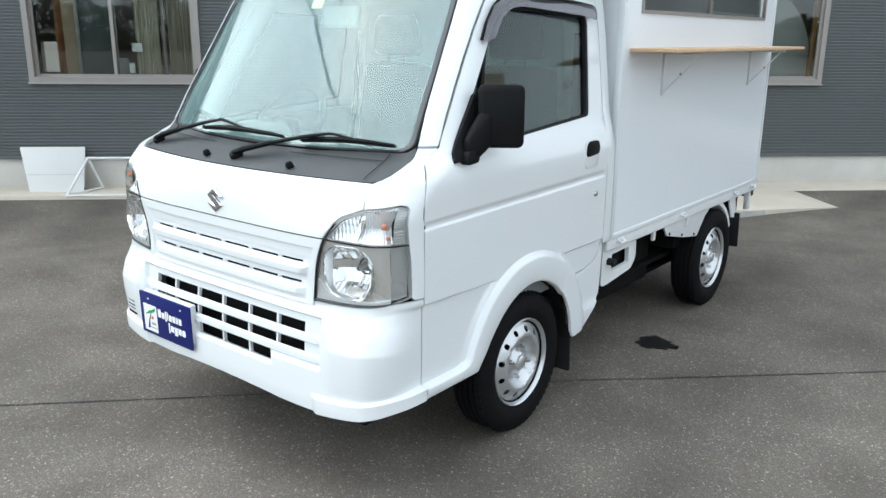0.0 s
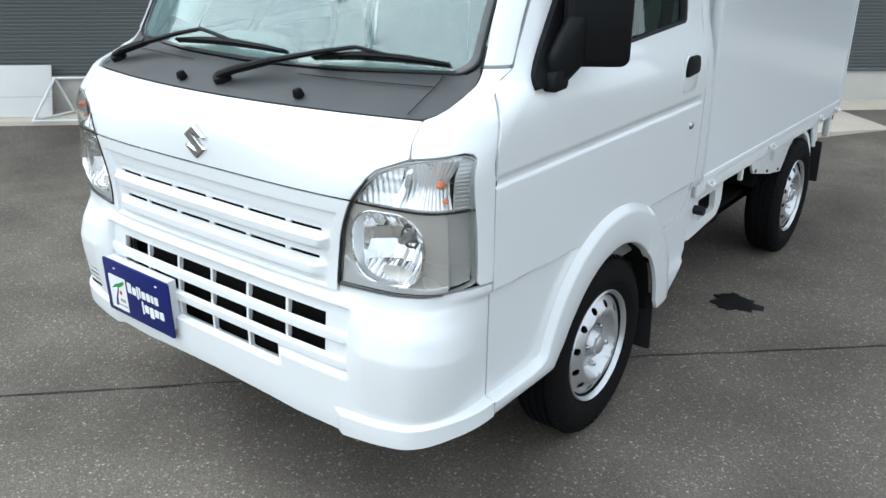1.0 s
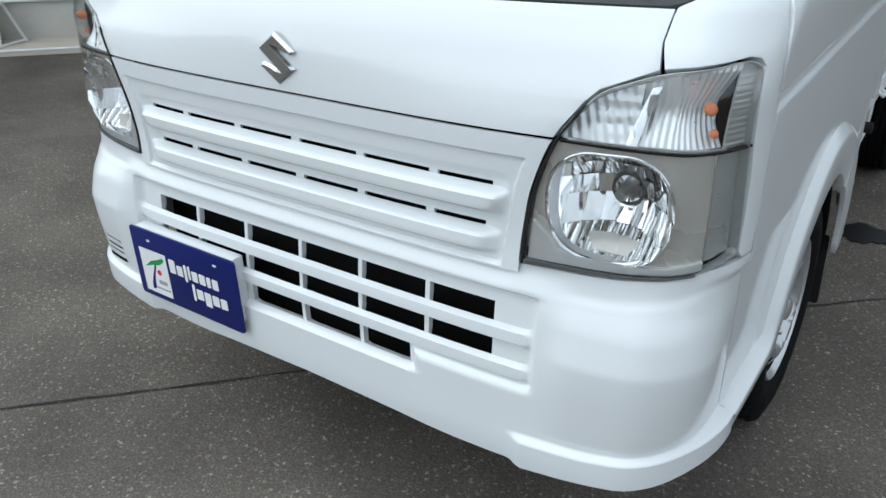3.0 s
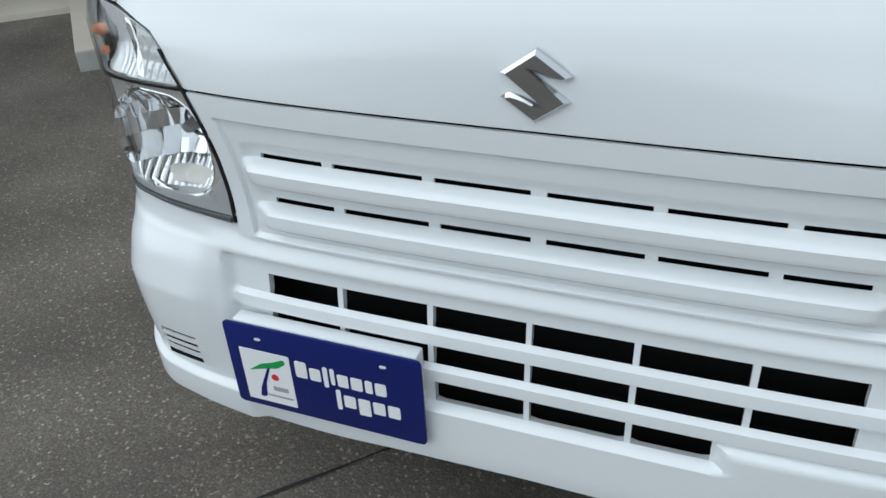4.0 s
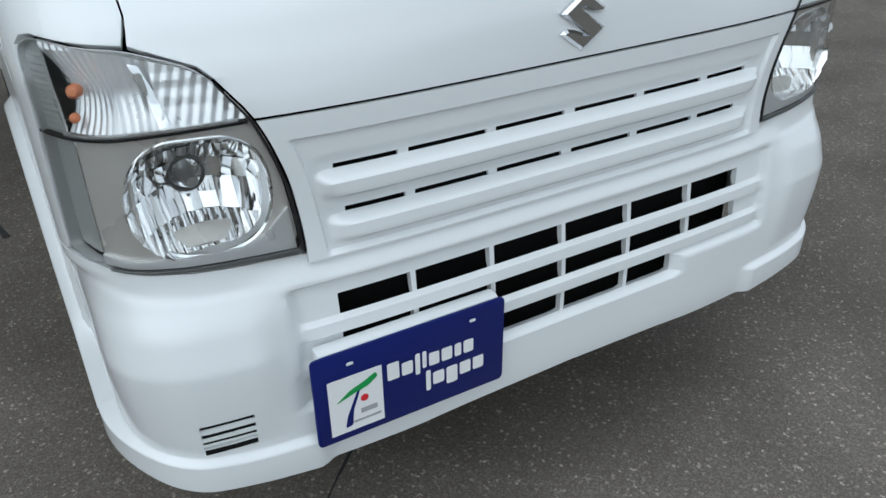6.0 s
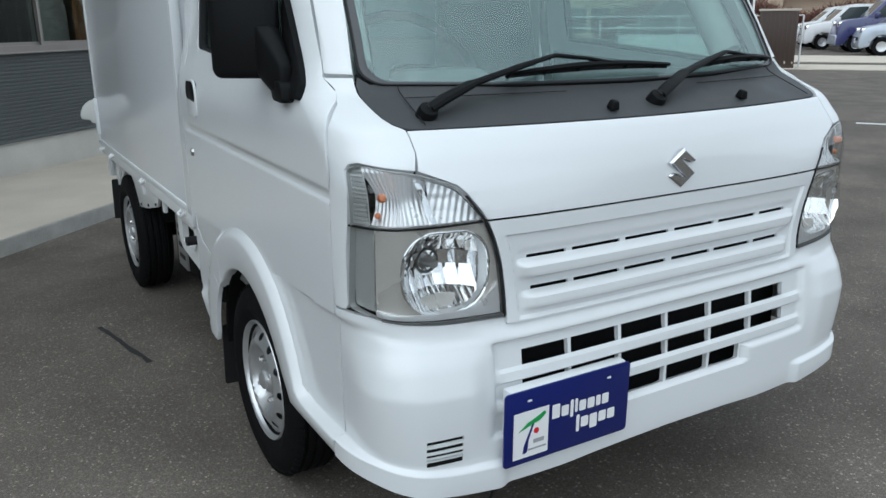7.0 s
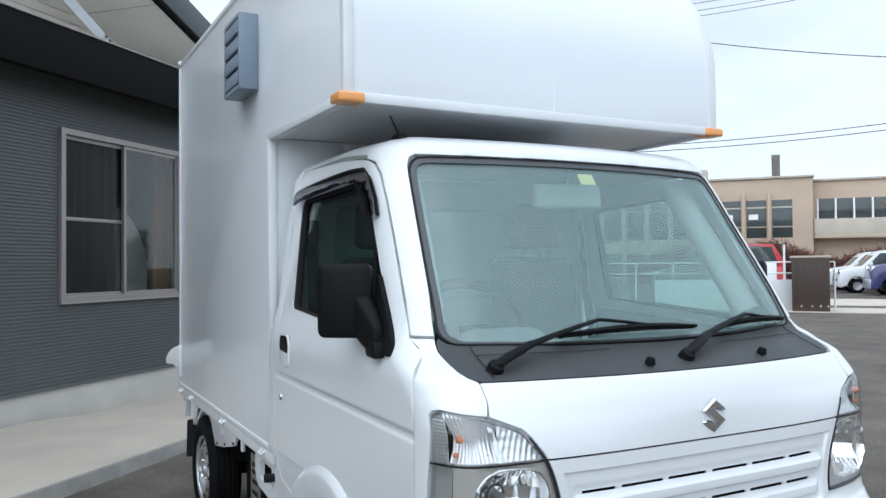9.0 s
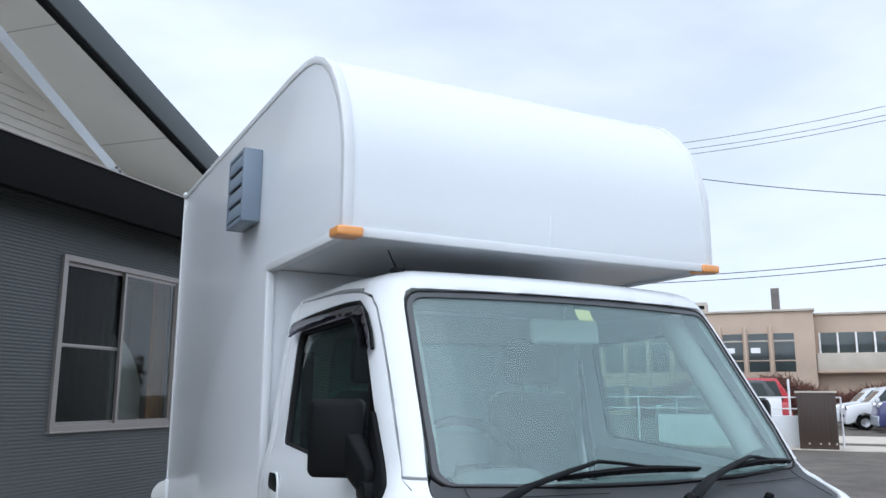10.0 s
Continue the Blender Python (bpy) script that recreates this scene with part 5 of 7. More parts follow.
def disc_profile(r):
    return float(np.interp(r, [0.0, 0.034, 0.040, 0.062, 0.078, 0.092, 0.106, 0.128, 0.142, 0.150], [0.058, 0.058, 0.040, 0.034, 0.030, 0.064, 0.070, 0.058, 0.047, 0.046]))


def rim_mesh():
    prof = [(0.149, 0.046), (0.155, 0.049), (0.158, 0.058), (0.161, 0.064), (0.165, 0.067), (0.168, 0.063), (0.168, 0.055), (0.165, 0.052), (0.163, 0.040), (0.156, 0.020), (0.152, -0.05), (0.146, -0.05), (0.146, 0.02)]
    bm = lathe(prof, 60, "x", closed=True)
    b = bmesh.new()
    edges = []
    loops = [circle(0, 0, 0.150, 60)] + [circle(0.126 * math.cos(a), 0.126 * math.sin(a), 0.0105, 14) for a in (2 * math.pi * (k + 0.5) / 12 for k in range(12))]
    for loop in loops:
        vs = [b.verts.new((0, u, v)) for u, v in loop]
        edges += [b.edges.new((vs[i], vs[(i + 1) % len(vs)])) for i in range(len(vs))]
    bmesh.ops.triangle_fill(b, use_beauty=True, use_dissolve=False, edges=edges)
    for c in np.arange(-0.144, 0.15, 0.012):
        for no in ((0, 1, 0), (0, 0, 1)):
            bmesh.ops.bisect_plane(b, geom=b.verts[:] + b.edges[:] + b.faces[:], dist=1e-6, plane_co=(0, c, c), plane_no=no)
    for v in b.verts:
        v.co.x = disc_profile(math.hypot(v.co.y, v.co.z))
    bmesh.ops.recalc_face_normals(b, faces=b.faces)
    if sum(f.normal.x for f in b.faces) < 0:
        bmesh.ops.reverse_faces(b, faces=b.faces)
    return join(bm, b)


def nut_mesh():
    return lathe([(0.0, 0.020), (0.006, 0.019), (0.0095, 0.012), (0.0105, 0.0)], 6, "x")


wheel_data = (finish("tyre", tyre_mesh(), TYRE), finish("tread_block", tread_mesh(), TYRE), finish("rim", rim_mesh(), RIM, 30), finish("nut", nut_mesh(), NUT), finish("hub_cap", lathe([(0.0, 0.020), (0.018, 0.019), (0.026, 0.014), (0.028, 0.0)], 24, "x"), RIM))
for y in (0.790, 2.685):
    for side in (-1, 1):
        m = Matrix.Translation((side * 0.652, y, 0.266)) @ pose(0, 0, 0, 0, 0, 0 if side > 0 else 180) @ pose(0, 0, 0, 11 * y + 23 * side, 0, 0)
        tyre = new("wheel", wheel_data[0])
        tyre.parent, tyre.matrix_basis = truck, m
        tyre["label"] = "black tyre on a silver steel wheel with round holes"
        for name, me, local in (("tread", wheel_data[1], Matrix()), ("rim", wheel_data[2], Matrix()), ("hub_cap", wheel_data[4], Matrix.Translation((0.050, 0, 0)))):
            o = new(name, me)
            o.parent, o.matrix_basis = tyre, local
        for k in range(4):
            a = math.pi / 4 + k * math.pi / 2
            o = new("nut", wheel_data[3])
            o.parent, o.matrix_basis = tyre, Matrix.Translation((0.043, 0.057 * math.cos(a), 0.057 * math.sin(a)))
        back = lathe([(0.0, -0.03), (0.140, -0.03), (0.140, -0.02), (0.06, 0.0), (0.0, 0.0)], 30, "x")
        o = part("brake_drum", back, UNDER, tyre)

# ---- chassis ----
for sx in (-1, 1):
    part("chassis_rail", box(sx * 0.40 - 0.03, sx * 0.40 + 0.03, 0.30, 3.30, 0.36, 0.46, 0.006), UNDER, truck)
    part("wheel_housing", slab([p for p in arch_points(0.285, 0, 165, 20)] + [p for p in reversed(arch_points(0.300, 0, 165, 20))], sx * 0.40, sx * 0.722, "x"), UNDER, truck)
    part("housing_wall", slab(arch_points(0.30, -5, 168, 20), sx * 0.40, sx * 0.41, "x"), UNDER, truck)
    for y0, x0, z1, w in ((1.115, 0.70, 0.32, 0.075), (3.03, 0.70, 0.46, 0.055)):
        flap = slab(rounded([(sx * (x0 - w), 0.125 if y0 < 2 else 0.26), (sx * (x0 + 0.035), 0.125 if y0 < 2 else 0.26), (sx * (x0 + 0.03), z1), (sx * (x0 - w), z1)], 0.008, 2), y0, y0 + 0.006, "y")
        part("mud_flap", flap, RUBBER, truck, "black rubber mud flap")
    part("rear_axle_leaf", box(sx * 0.46 - 0.025, sx * 0.46 + 0.025, 2.20, 3.15, 0.20, 0.225, 0.004), UNDER, truck)
part("rear_axle", tube([(-0.60, 2.69, 0.262), (0.60, 2.69, 0.262)], 0.04, 14), UNDER, truck)
part("axle_housing", lathe([(0.0, -0.11), (0.08, -0.09), (0.11, 0.0), (0.08, 0.09), (0.0, 0.11)], 18, "y"), UNDER, truck).matrix_basis = Matrix.Translation((0.05, 2.69, 0.262))
# tank drawn oversize to keep light from the ground below
part("fuel_tank", box(-0.60, 0.52, 1.62, 2.30, 0.20, 0.50, 0.03, 3), UNDER, truck)
# unseen plate, added to deepen the shade under the truck
part("underbody_tray", box(-0.56, 0.56, 0.24, 3.15, 0.30, 0.325, 0.004), UNDER, truck)
for y in (1.48, 2.42, 3.05):
    part("cross_member", box(-0.62, 0.62, y - 0.05, y + 0.05, 0.36, 0.54, 0.01), UNDER, truck)
part("engine_block", box(-0.30, 0.30, 0.55, 1.35, 0.20, 0.45, 0.04, 3), UNDER, truck)
part("exhaust_box", tube([(0.30, 2.0, 0.26), (0.30, 2.5, 0.26)], 0.07, 14), STEEL, truck)
part("pipe", tube([(0.25, 1.3, 0.25), (0.38, 1.6, 0.27), (0.50, 1.86, 0.30), (0.46, 2.1, 0.30)], 0.022, 10), STEEL, truck)
part("front_axle_beam", box(-0.60, 0.60, 0.74, 0.83, 0.19, 0.24, 0.01), UNDER, truck)
part("skid_plate", box(-0.58, 0.58, 0.10, 0.74, 0.235, 0.245, 0.004), UNDER, truck)
part("spare_tray", box(-0.35, 0.35, 2.95, 3.28, 0.30, 0.40, 0.02), UNDER, truck)

# ---- flat bed edge under the box ----
bed = part("bed_frame", box(-0.690, 0.690, 1.415, 3.31, 0.555, 0.618, 0.004), WHITE_STEEL, truck, "white steel load bed edge")
for sx in (-1, 1):
    part("bed_rail", box(min(sx * 0.685, sx * 0.722), max(sx * 0.685, sx * 0.722), 1.412, 3.315, 0.560, 0.618, 0.008, 3), WHITE_STEEL, bed)
    part("rail_lip", box(min(sx * 0.70, sx * 0.728), max(sx * 0.70, sx * 0.728), 1.412, 3.315, 0.610, 0.622, 0.003), WHITE_STEEL, bed)
    for y in (1.52, 2.19, 2.93, 3.22):
        hook = tube([(sx * 0.718, y - 0.022, 0.604), (sx * 0.740, y - 0.022, 0.588), (sx * 0.740, y + 0.016, 0.588), (sx * 0.718, y + 0.022, 0.604)], 0.0055, 8)
        part("rope_hook", hook, WHITE_STEEL, bed, "white rope hook")
        part("hook_plate", box(min(sx * 0.715, sx * 0.727), max(sx * 0.715, sx * 0.727), y - 0.030, y + 0.030, 0.585, 0.611, 0.005), WHITE_STEEL, bed)
    for y in (1.90, 2.30):
        part("hook", box(min(sx * 0.700, sx * 0.716), max(sx * 0.700, sx * 0.716), y - 0.012, y + 0.012, 0.515, 0.565, 0.004), WHITE_STEEL, bed)
    # rear wheel guard
    guard_poly = [(2.03, 0.560), (2.64, 0.560), (2.56, 0.52), (2.50, 0.46), (2.465, 0.428), (2.44, 0.432), (2.30, 0.452), (2.08, 0.500)]
    part("wheel_guard", slab(guard_poly, sx * 0.690, sx * 0.702, "x", r=0.003), WHITE_STEEL, bed, "white rear wheel guard")
    for y, z in ((2.10, 0.508), (2.26, 0.474), (2.42, 0.448)):
        part("guard_bolt", lathe([(0.0, 0.006), (0.005, 0.005), (0.007, 0.0)], 8, "x"), BLACK, bed).matrix_basis = Matrix.Translation((sx * 0.702, y, z)) @ pose(0, 0, 0, 0, 0, 0 if sx > 0 else 180)
    arc = [(2.69 + 0.315 * math.cos(radians(a)), 0.262 + 0.315 * math.sin(radians(a))) for a in range(25, 100, 8)]
    arc_in = [(2.69 + 0.292 * math.cos(radians(a)), 0.262 + 0.292 * math.sin(radians(a))) for a in range(25, 100, 8)]
    part("guard_arch", slab(arc + arc_in[::-1], sx * 0.55, sx * 0.70, "x", r=0.002), WHITE_STEEL, bed)
    part("guard_stay", slab([(2.92, 0.56), (3.02, 0.56), (3.06, 0.44), (3.03, 0.43), (2.985, 0.44)], sx * 0.690, sx * 0.70, "x", r=0.002), WHITE_STEEL, bed)
    part("rear_stay", box(min(sx * 0.67, sx * 0.70), max(sx * 0.67, sx * 0.70), 3.255, 3.29, 0.44, 0.57, 0.004), WHITE_STEEL, bed)
    part("rear_bracket", box(min(sx * 0.64, sx * 0.69), max(sx * 0.64, sx * 0.69), 3.30, 3.37, 0.51, 0.555, 0.006), BLACK, bed)
    part("rear_lamp_box", box(min(sx * 0.45, sx * 0.64), max(sx * 0.45, sx * 0.64), 3.16, 3.25, 0.42, 0.55, 0.01), BLACK, bed)
    # side step frame behind the cab
    frame_poly = rounded([(1.415, 0.566), (1.735, 0.556), (1.740, 0.47), (1.70, 0.425), (1.46, 0.400), (1.415, 0.402)], 0.02, 3)
    hole_poly = rounded([(1.50, 0.530), (1.665, 0.532), (1.672, 0.458), (1.505, 0.452)], 0.012, 3)
    part("side_step_frame", slab(frame_poly, sx * 0.680, sx * 0.700, "x", holes=[hole_poly]), WHITE_STEEL, bed, "white step frame behind the cab")
    part("rubber_stop", tube([(sx * 0.70, 1.47, 0.505), (sx * 0.735, 1.47, 0.505)], 0.016, 12), RUBBER, bed)
    part("step_backing", box(min(sx * 0.60, sx * 0.66), max(sx * 0.60, sx * 0.66), 1.42, 1.75, 0.40, 0.55, 0.01), UNDER, bed)
part("battery_plate", slab([(1.80, 0.30), (1.93, 0.30), (1.93, 0.50), (1.80, 0.50)], -0.668, -0.66, "x"), STEEL, bed, "metal plate with printed dark bars")
for k, z in enumerate((0.46, 0.43, 0.39, 0.345)):
    part("printed_bar", slab([(1.82, z - 0.009), (1.905, z - 0.009), (1.905, z + 0.009), (1.82, z + 0.009)], -0.6695, -0.6685, "x"), BLACK, bed)

# ---- sleeper box body ----
nose = [(0.662, 1.774), (0.660, 1.865), (0.662, 2.02), (0.680, 2.10), (0.708, 2.175), (0.746, 2.245), (0.80, 2.312), (0.87, 2.368), (0.96, 2.408), (1.06, 2.427), (1.20, 2.436)]
profile = [(1.430, 0.624), (1.430, 1.760), (0.726, 1.756), (0.666, 1.760)] + nose + [(3.272, 2.448), (3.282, 2.440), (3.282, 0.624)]
BX = 0.724
opening = [(1.59, 1.545), (3.095, 1.545), (3.095, 2.20), (1.59, 2.20)]
side_r = part("box_body", slab(profile, -BX, -BX + 0.024, "x", r=0.002), PANEL, truck, "white flat-sided sleeper box body with a rounded nose over the cab")
part("box_side", slab(profile, BX - 0.024, BX, "x", holes=[opening]), PANEL, side_r, "white side panel with a serving hatch opening")
# skin over the top and nose, floor, back and inner front
skin_path = [(0.666, 1.760)] + nose + [(2.2, 2.442), (3.272, 2.448)]
dense = []
for a, b in zip(skin_path, skin_path[1:]):
    k = max(1, int(math.dist(a, b) / 0.06))
    dense += [(a[0] + (b[0] - a[0]) * i / k, a[1] + (b[1] - a[1]) * i / k) for i in range(k)]
dense.append(skin_path[-1])
xs = np.linspace(-BX + 0.026, BX - 0.026, 25)
co = [Vector((x, y, z)) for y, z in dense for x in xs]
fs = [[j * 25 + i, (j + 1) * 25 + i, (j + 1) * 25 + i + 1, j * 25 + i + 1][::-1] for j in range(len(dense) - 1) for i in range(24)]
part("box_roof", shell(co, fs, 0.02, 0.0, relief=lambda k: 0.0, params=[(0,)] * len(co)), PANEL, side_r, "curved white nose and roof skin")
part("box_front", box(-BX + 0.026, BX - 0.026, 1.432, 1.452, 0.626, 1.758, 0.0), PANEL, side_r)
part("nose_floor", box(-BX + 0.026, BX - 0.026, 0.681, 1.450, 1.760, 1.780, 0.0), PANEL, side_r, "white underside of the nose")
part("box_back", box(-BX + 0.026, BX - 0.026, 3.255, 3.279, 0.626, 2.440, 0.0), PANEL, side_r)
part("box_floor", box(-BX + 0.026, BX - 0.026, 1.455, 3.266, 0.626, 0.65, 0.0), LINING, side_r)
part("inner_wall", box(-0.695, -0.685, 1.455, 3.266, 0.66, 2.41, 0.0), LINING, side_r)
part("inner_ceiling", box(-0.68, 0.68, 1.455, 3.266, 2.385, 2.40, 0.0), LINING, side_r, "brown plywood lining")
part("inner_cupboard", box(-0.68, -0.32, 1.80, 2.90, 1.45, 2.10, 0.008), LINING, side_r)
part("inner_bench", box(-0.66, 0.10, 1.50, 3.2, 0.66, 1.20, 0.01), LINING, side_r)
# edge mouldings
for sx in (-1, 1):
    x0, x1 = sx * (BX - 0.028), sx * (BX + 0.004)
    edge_pts = skin_path
    out_pts, in_pts = [], []
    for i, (y, z) in enumerate(edge_pts):
        a, b = edge_pts[max(i - 1, 0)], edge_pts[min(i + 1, len(edge_pts) - 1)]
        t = Vector((b[0] - a[0], b[1] - a[1])).normalized()
        n = Vector((-t.y, t.x))
        out_pts.append((y + n.x * 0.005, z + n.y * 0.005))
        in_pts.append((y - n.x * 0.022, z - n.y * 0.022))
    part("edge_moulding", slab(out_pts + in_pts[::-1], x0, x1, "x", r=0.003), ALLOY, side_r, "white aluminium edge moulding")
    part("corner_moulding", box(min(x0, x1), max(x0, x1), 3.260, 3.289, 0.615, 2.45, 0.004), ALLOY, side_r)
    part("front_moulding", box(min(x0, x1) , max(x0, x1), 1.424, 1.452, 0.615, 1.758, 0.004), ALLOY, side_r)
    part("nose_moulding", box(min(x0, x1), max(x0, x1), 0.656, 1.452, 1.750, 1.778, 0.004), ALLOY, side_r)
    part("base_moulding", box(min(x0, x1), max(x0, x1), 1.43, 3.30, 0.612, 0.634, 0.003), ALLOY, side_r)
    part("marker_lamp", box(min(sx * 0.668, sx * 0.748), max(sx * 0.668, sx * 0.748), 0.642, 0.716, 1.749, 1.777, 0.006, 3), ORANGE, side_r, "orange marker lamp")
    part("end_cap", lathe([(0.0, 0.016), (0.012, 0.012), (0.016, 0.0), (0.012, -0.012), (0.0, -0.016)], 16, "x"), ALLOY, side_r).matrix_basis = Matrix.Translation((sx * 0.722, 3.262, 2.452))
part("nose_front_moulding", box(-0.72, 0.72, 0.652, 0.668, 1.750, 1.778, 0.004), ALLOY, side_r)
part("nose_joint", box(0.0, 0.003, 0.6575, 0.666, 1.782, 1.89, 0.0005), PANEL, side_r)

# louvred vent on the box side: dark casing behind four slats, in a blue-grey frame
vent = part("side_vent", box(-0.790, -BX, 1.578, 1.812, 1.973, 2.250, 0.004, 3), BLACK, side_r, "blue-grey louvred side vent")
part("vent_frame", box(-0.800, -BX - 0.001, 1.570, 1.590, 1.965, 2.258, 0.004), VENT, vent)
part("vent_frame", box(-0.800, -BX - 0.001, 1.800, 1.820, 1.965, 2.258, 0.004), VENT, vent)
part("vent_frame", box(-0.800, -BX - 0.001, 1.590, 1.800, 2.240, 2.258, 0.003), VENT, vent)
part("vent_frame", box(-0.800, -BX - 0.001, 1.590, 1.800, 1.965, 1.983, 0.003), VENT, vent)
for k in range(4):
    z = 2.0145 + 0.0655 * k
    b = box(-0.005, 0.005, -0.105, 0.105, -0.0275, 0.0275, 0.002)
    b.transform(Matrix.Translation((-0.7945, 1.695, z)) @ pose(0, 0, 0, 0, 6, 0))
    part("louvre", b, VENT, vent)
# quarter-round guard standing out from the rear corner, its rib on the corner post
fan = [(0.0, 0.842)] + [(-0.082 * math.sin(a), 0.752 + 0.090 * math.cos(a)) for a in np.linspace(0.35, 1.45, 9)] + [(-0.078, 0.744), (-0.040, 0.738), (-0.030, 0.722), (0.0, 0.715)]
fan_ob = part("corner_guard", slab([(x - BX - 0.002, z) for x, z in fan], 3.245, 3.262, "y", r=0.004), BOARD, side_r, "pale quarter-round corner guard")
part("guard_rib", box(-BX - 0.016, -BX + 0.004, 3.230, 3.258, 0.665, 0.846, 0.004), ALLOY, fan_ob)

# serving hatch frame, shelf and brackets
hatch = part("hatch_frame", slab([(1.575, 1.530), (3.11, 1.530), (3.11, 2.215), (1.575, 2.215)], BX - 0.01, BX + 0.006, "x", holes=[opening]), ALU, side_r, "aluminium serving hatch frame")
part("hatch_pane", slab([(2.36, 1.56), (3.08, 1.56), (3.08, 2.18), (2.36, 2.18)], BX - 0.02, BX - 0.016, "x"), HOUSEGLASS, hatch)
part("hatch_stile", box(BX - 0.024, BX - 0.008, 2.335, 2.365, 1.545, 2.20, 0.002), ALU, hatch)
shelf = part("fold_down_shelf", box(BX + 0.004, BX + 0.200, 1.484, 3.215, 1.379, 1.394, 0.003), WOOD, side_r, "pale pine fold-down shelf on white brackets")
for y in (1.825, 2.935):
    part("bracket_wall_leg", box(BX + 0.001, BX + 0.010, y - 0.010, y + 0.010, 1.19, 1.376, 0.002), WHITE_STEEL, shelf)
    part("bracket_top_leg", box(BX + 0.004, BX + 0.180, y - 0.010, y + 0.010, 1.366, 1.376, 0.002), WHITE_STEEL, shelf)
    part("bracket_stay", tube([(BX + 0.010, y, 1.205), (BX + 0.085, y, 1.285), (BX + 0.160, y, 1.368)], 0.006, 8, flat=0.5), ALLOY, shelf, "pale metal stay")
    part("stay_joint", lathe([(0.0, 0.004), (0.005, 0.003), (0.006, 0.0)], 10, "y"), STEEL, shelf).matrix_basis = Matrix.Translation((BX + 0.085, y - 0.008, 1.285))

# aerial on the roof
ap = roof_place(-0.535, 0.70)
aer = part("roof_aerial", box(-0.022, 0.022, -0.03, 0.03, -0.002, 0.014, 0.007, 3, taper=(0.010, 0.012)), BLACK, truck, "short black roof aerial")
aer.matrix_basis = Matrix.Translation(ap + Vector((0, 0, 0.002))) @ pose(0, 0, 0, 8, -18, 0)
part("mast", tube([(0, 0, 0.012), (-0.003, 0.012, 0.04), (-0.005, 0.020, 0.068)], [0.003, 0.0025, 0.002], 8), BLACK, aer)


# ---- ground ----
P0, WA = Vector((-0.086, 7.427, 0.0)), radians(44)
WD, WN = Vector((math.cos(WA), math.sin(WA), 0)), Vector((-math.sin(WA), math.cos(WA), 0))
WALL = Matrix(((WD.x, WN.x, 0, P0.x), (WD.y, WN.y, 0, P0.y), (0, 0, 1, 0), (0, 0, 0, 1)))


def ground_z(x, y):
    return (-0.09 + 0.03 * step(-2.5, -0.5, (Vector((x, y, 0)) - P0).dot(WD))) * step(-3.1, -1.9, (Vector((x, y, 0)) - P0).dot(WN))


def ground_sheet():
    def rows(c, fine, far):
        out = list(np.arange(c - fine, c + fine + 0.01, 0.25))
        k, d = fine, 1.0
        while k < far:
            k, d = k + d, d * 1.5
            out += [c + k, c - k]
        return sorted(out)
    gx, gy = rows(0.0, 9.0, 900), rows(3.0, 9.0, 900)
    co = [(x, y, ground_z(x, y)) for y in gy for x in gx]
    n = len(gx)
    return from_lists(co, [(j * n + i, j * n + i + 1, (j + 1) * n + i + 1, (j + 1) * n + i) for j in range(len(gy) - 1) for i in range(n - 1)])


thing("ground", ground_sheet(), ASPHALT, "worn grey asphalt yard with pale grit", "ground", kind="structure")


def on_ground(name, pts, half, material, label, lift=0.0035):
    """A narrow uneven strip lying on the ground along a line."""
    verts, faces, rng = [], [], random.Random(len(pts) + int(abs(pts[0][0]) * 100))
    line = []
    for a, b in zip(pts, pts[1:]):
        k = max(2, int(math.dist(a, b) / 0.06))
        line += [(a[0] + (b[0] - a[0]) * i / k, a[1] + (b[1] - a[1]) * i / k) for i in range(k)]
    line.append(pts[-1])
    for i, (x, y) in enumerate(line):
        a, b = line[max(i - 1, 0)], line[min(i + 1, len(line) - 1)]
        t = Vector((b[0] - a[0], b[1] - a[1])).normalized()
        j, w = rng.uniform(-0.003, 0.003), half * rng.uniform(0.4, 1.2)
        for s in (-1, 1):
            px, py = x - t.y * (j + s * w), y + t.x * (j + s * w)
            verts.append((px, py, ground_z(px, py) + lift))
    faces = [(2 * i, 2 * i + 1, 2 * i + 3, 2 * i + 2) for i in range(len(line) - 1)]
    bm = from_lists(verts, faces)
    bmesh.ops.recalc_face_normals(bm, faces=bm.faces)
    return thing(name, bm, material, label, "ground", kind="structure")


on_ground("asphalt_joint", [(-2.6, -2.1), (-0.95, -0.38), (-0.35, 0.24), (0.69, 1.32), (1.18, 1.79), (1.69, 2.29), (3.5, 4.0)], 0.0038, CRACK, "dark joint line across the asphalt")
on_ground("asphalt_scrape", [(-0.97, 2.18), (-0.94, 2.05), (-0.86, 1.70)], 0.012, CRACK, "short dark scrape in the asphalt")
on_ground("asphalt_joint", [(5.0, 5.6), (7.6, 4.9), (9.2, 3.4)], 0.008, CRACK, "dark crack in the far asphalt")


def stain_poly(x, y, r, seed):
    """A ragged blot with runs and bays."""
    rng = random.Random(seed)
    ph = [rng.uniform(0, 6.28) for _ in range(4)]
    out = []
    for a in np.linspace(0, 2 * math.pi, 73)[:-1]:
        k = 1 + 0.14 * math.sin(3 * a + ph[0]) + 0.10 * math.sin(7 * a + ph[1]) + 0.08 * math.sin(13 * a + ph[2]) + rng.uniform(-0.09, 0.09)
        out.append((x + r * k * math.cos(a), y + 0.85 * r * k * math.sin(a)))
    return out


thing("oil_stain", slab(stain_poly(0.748, 1.93, 0.092, 4), 0.003, 0.0045, "z"), STAIN, "dark oily stain on the asphalt", "stain", kind="structure")
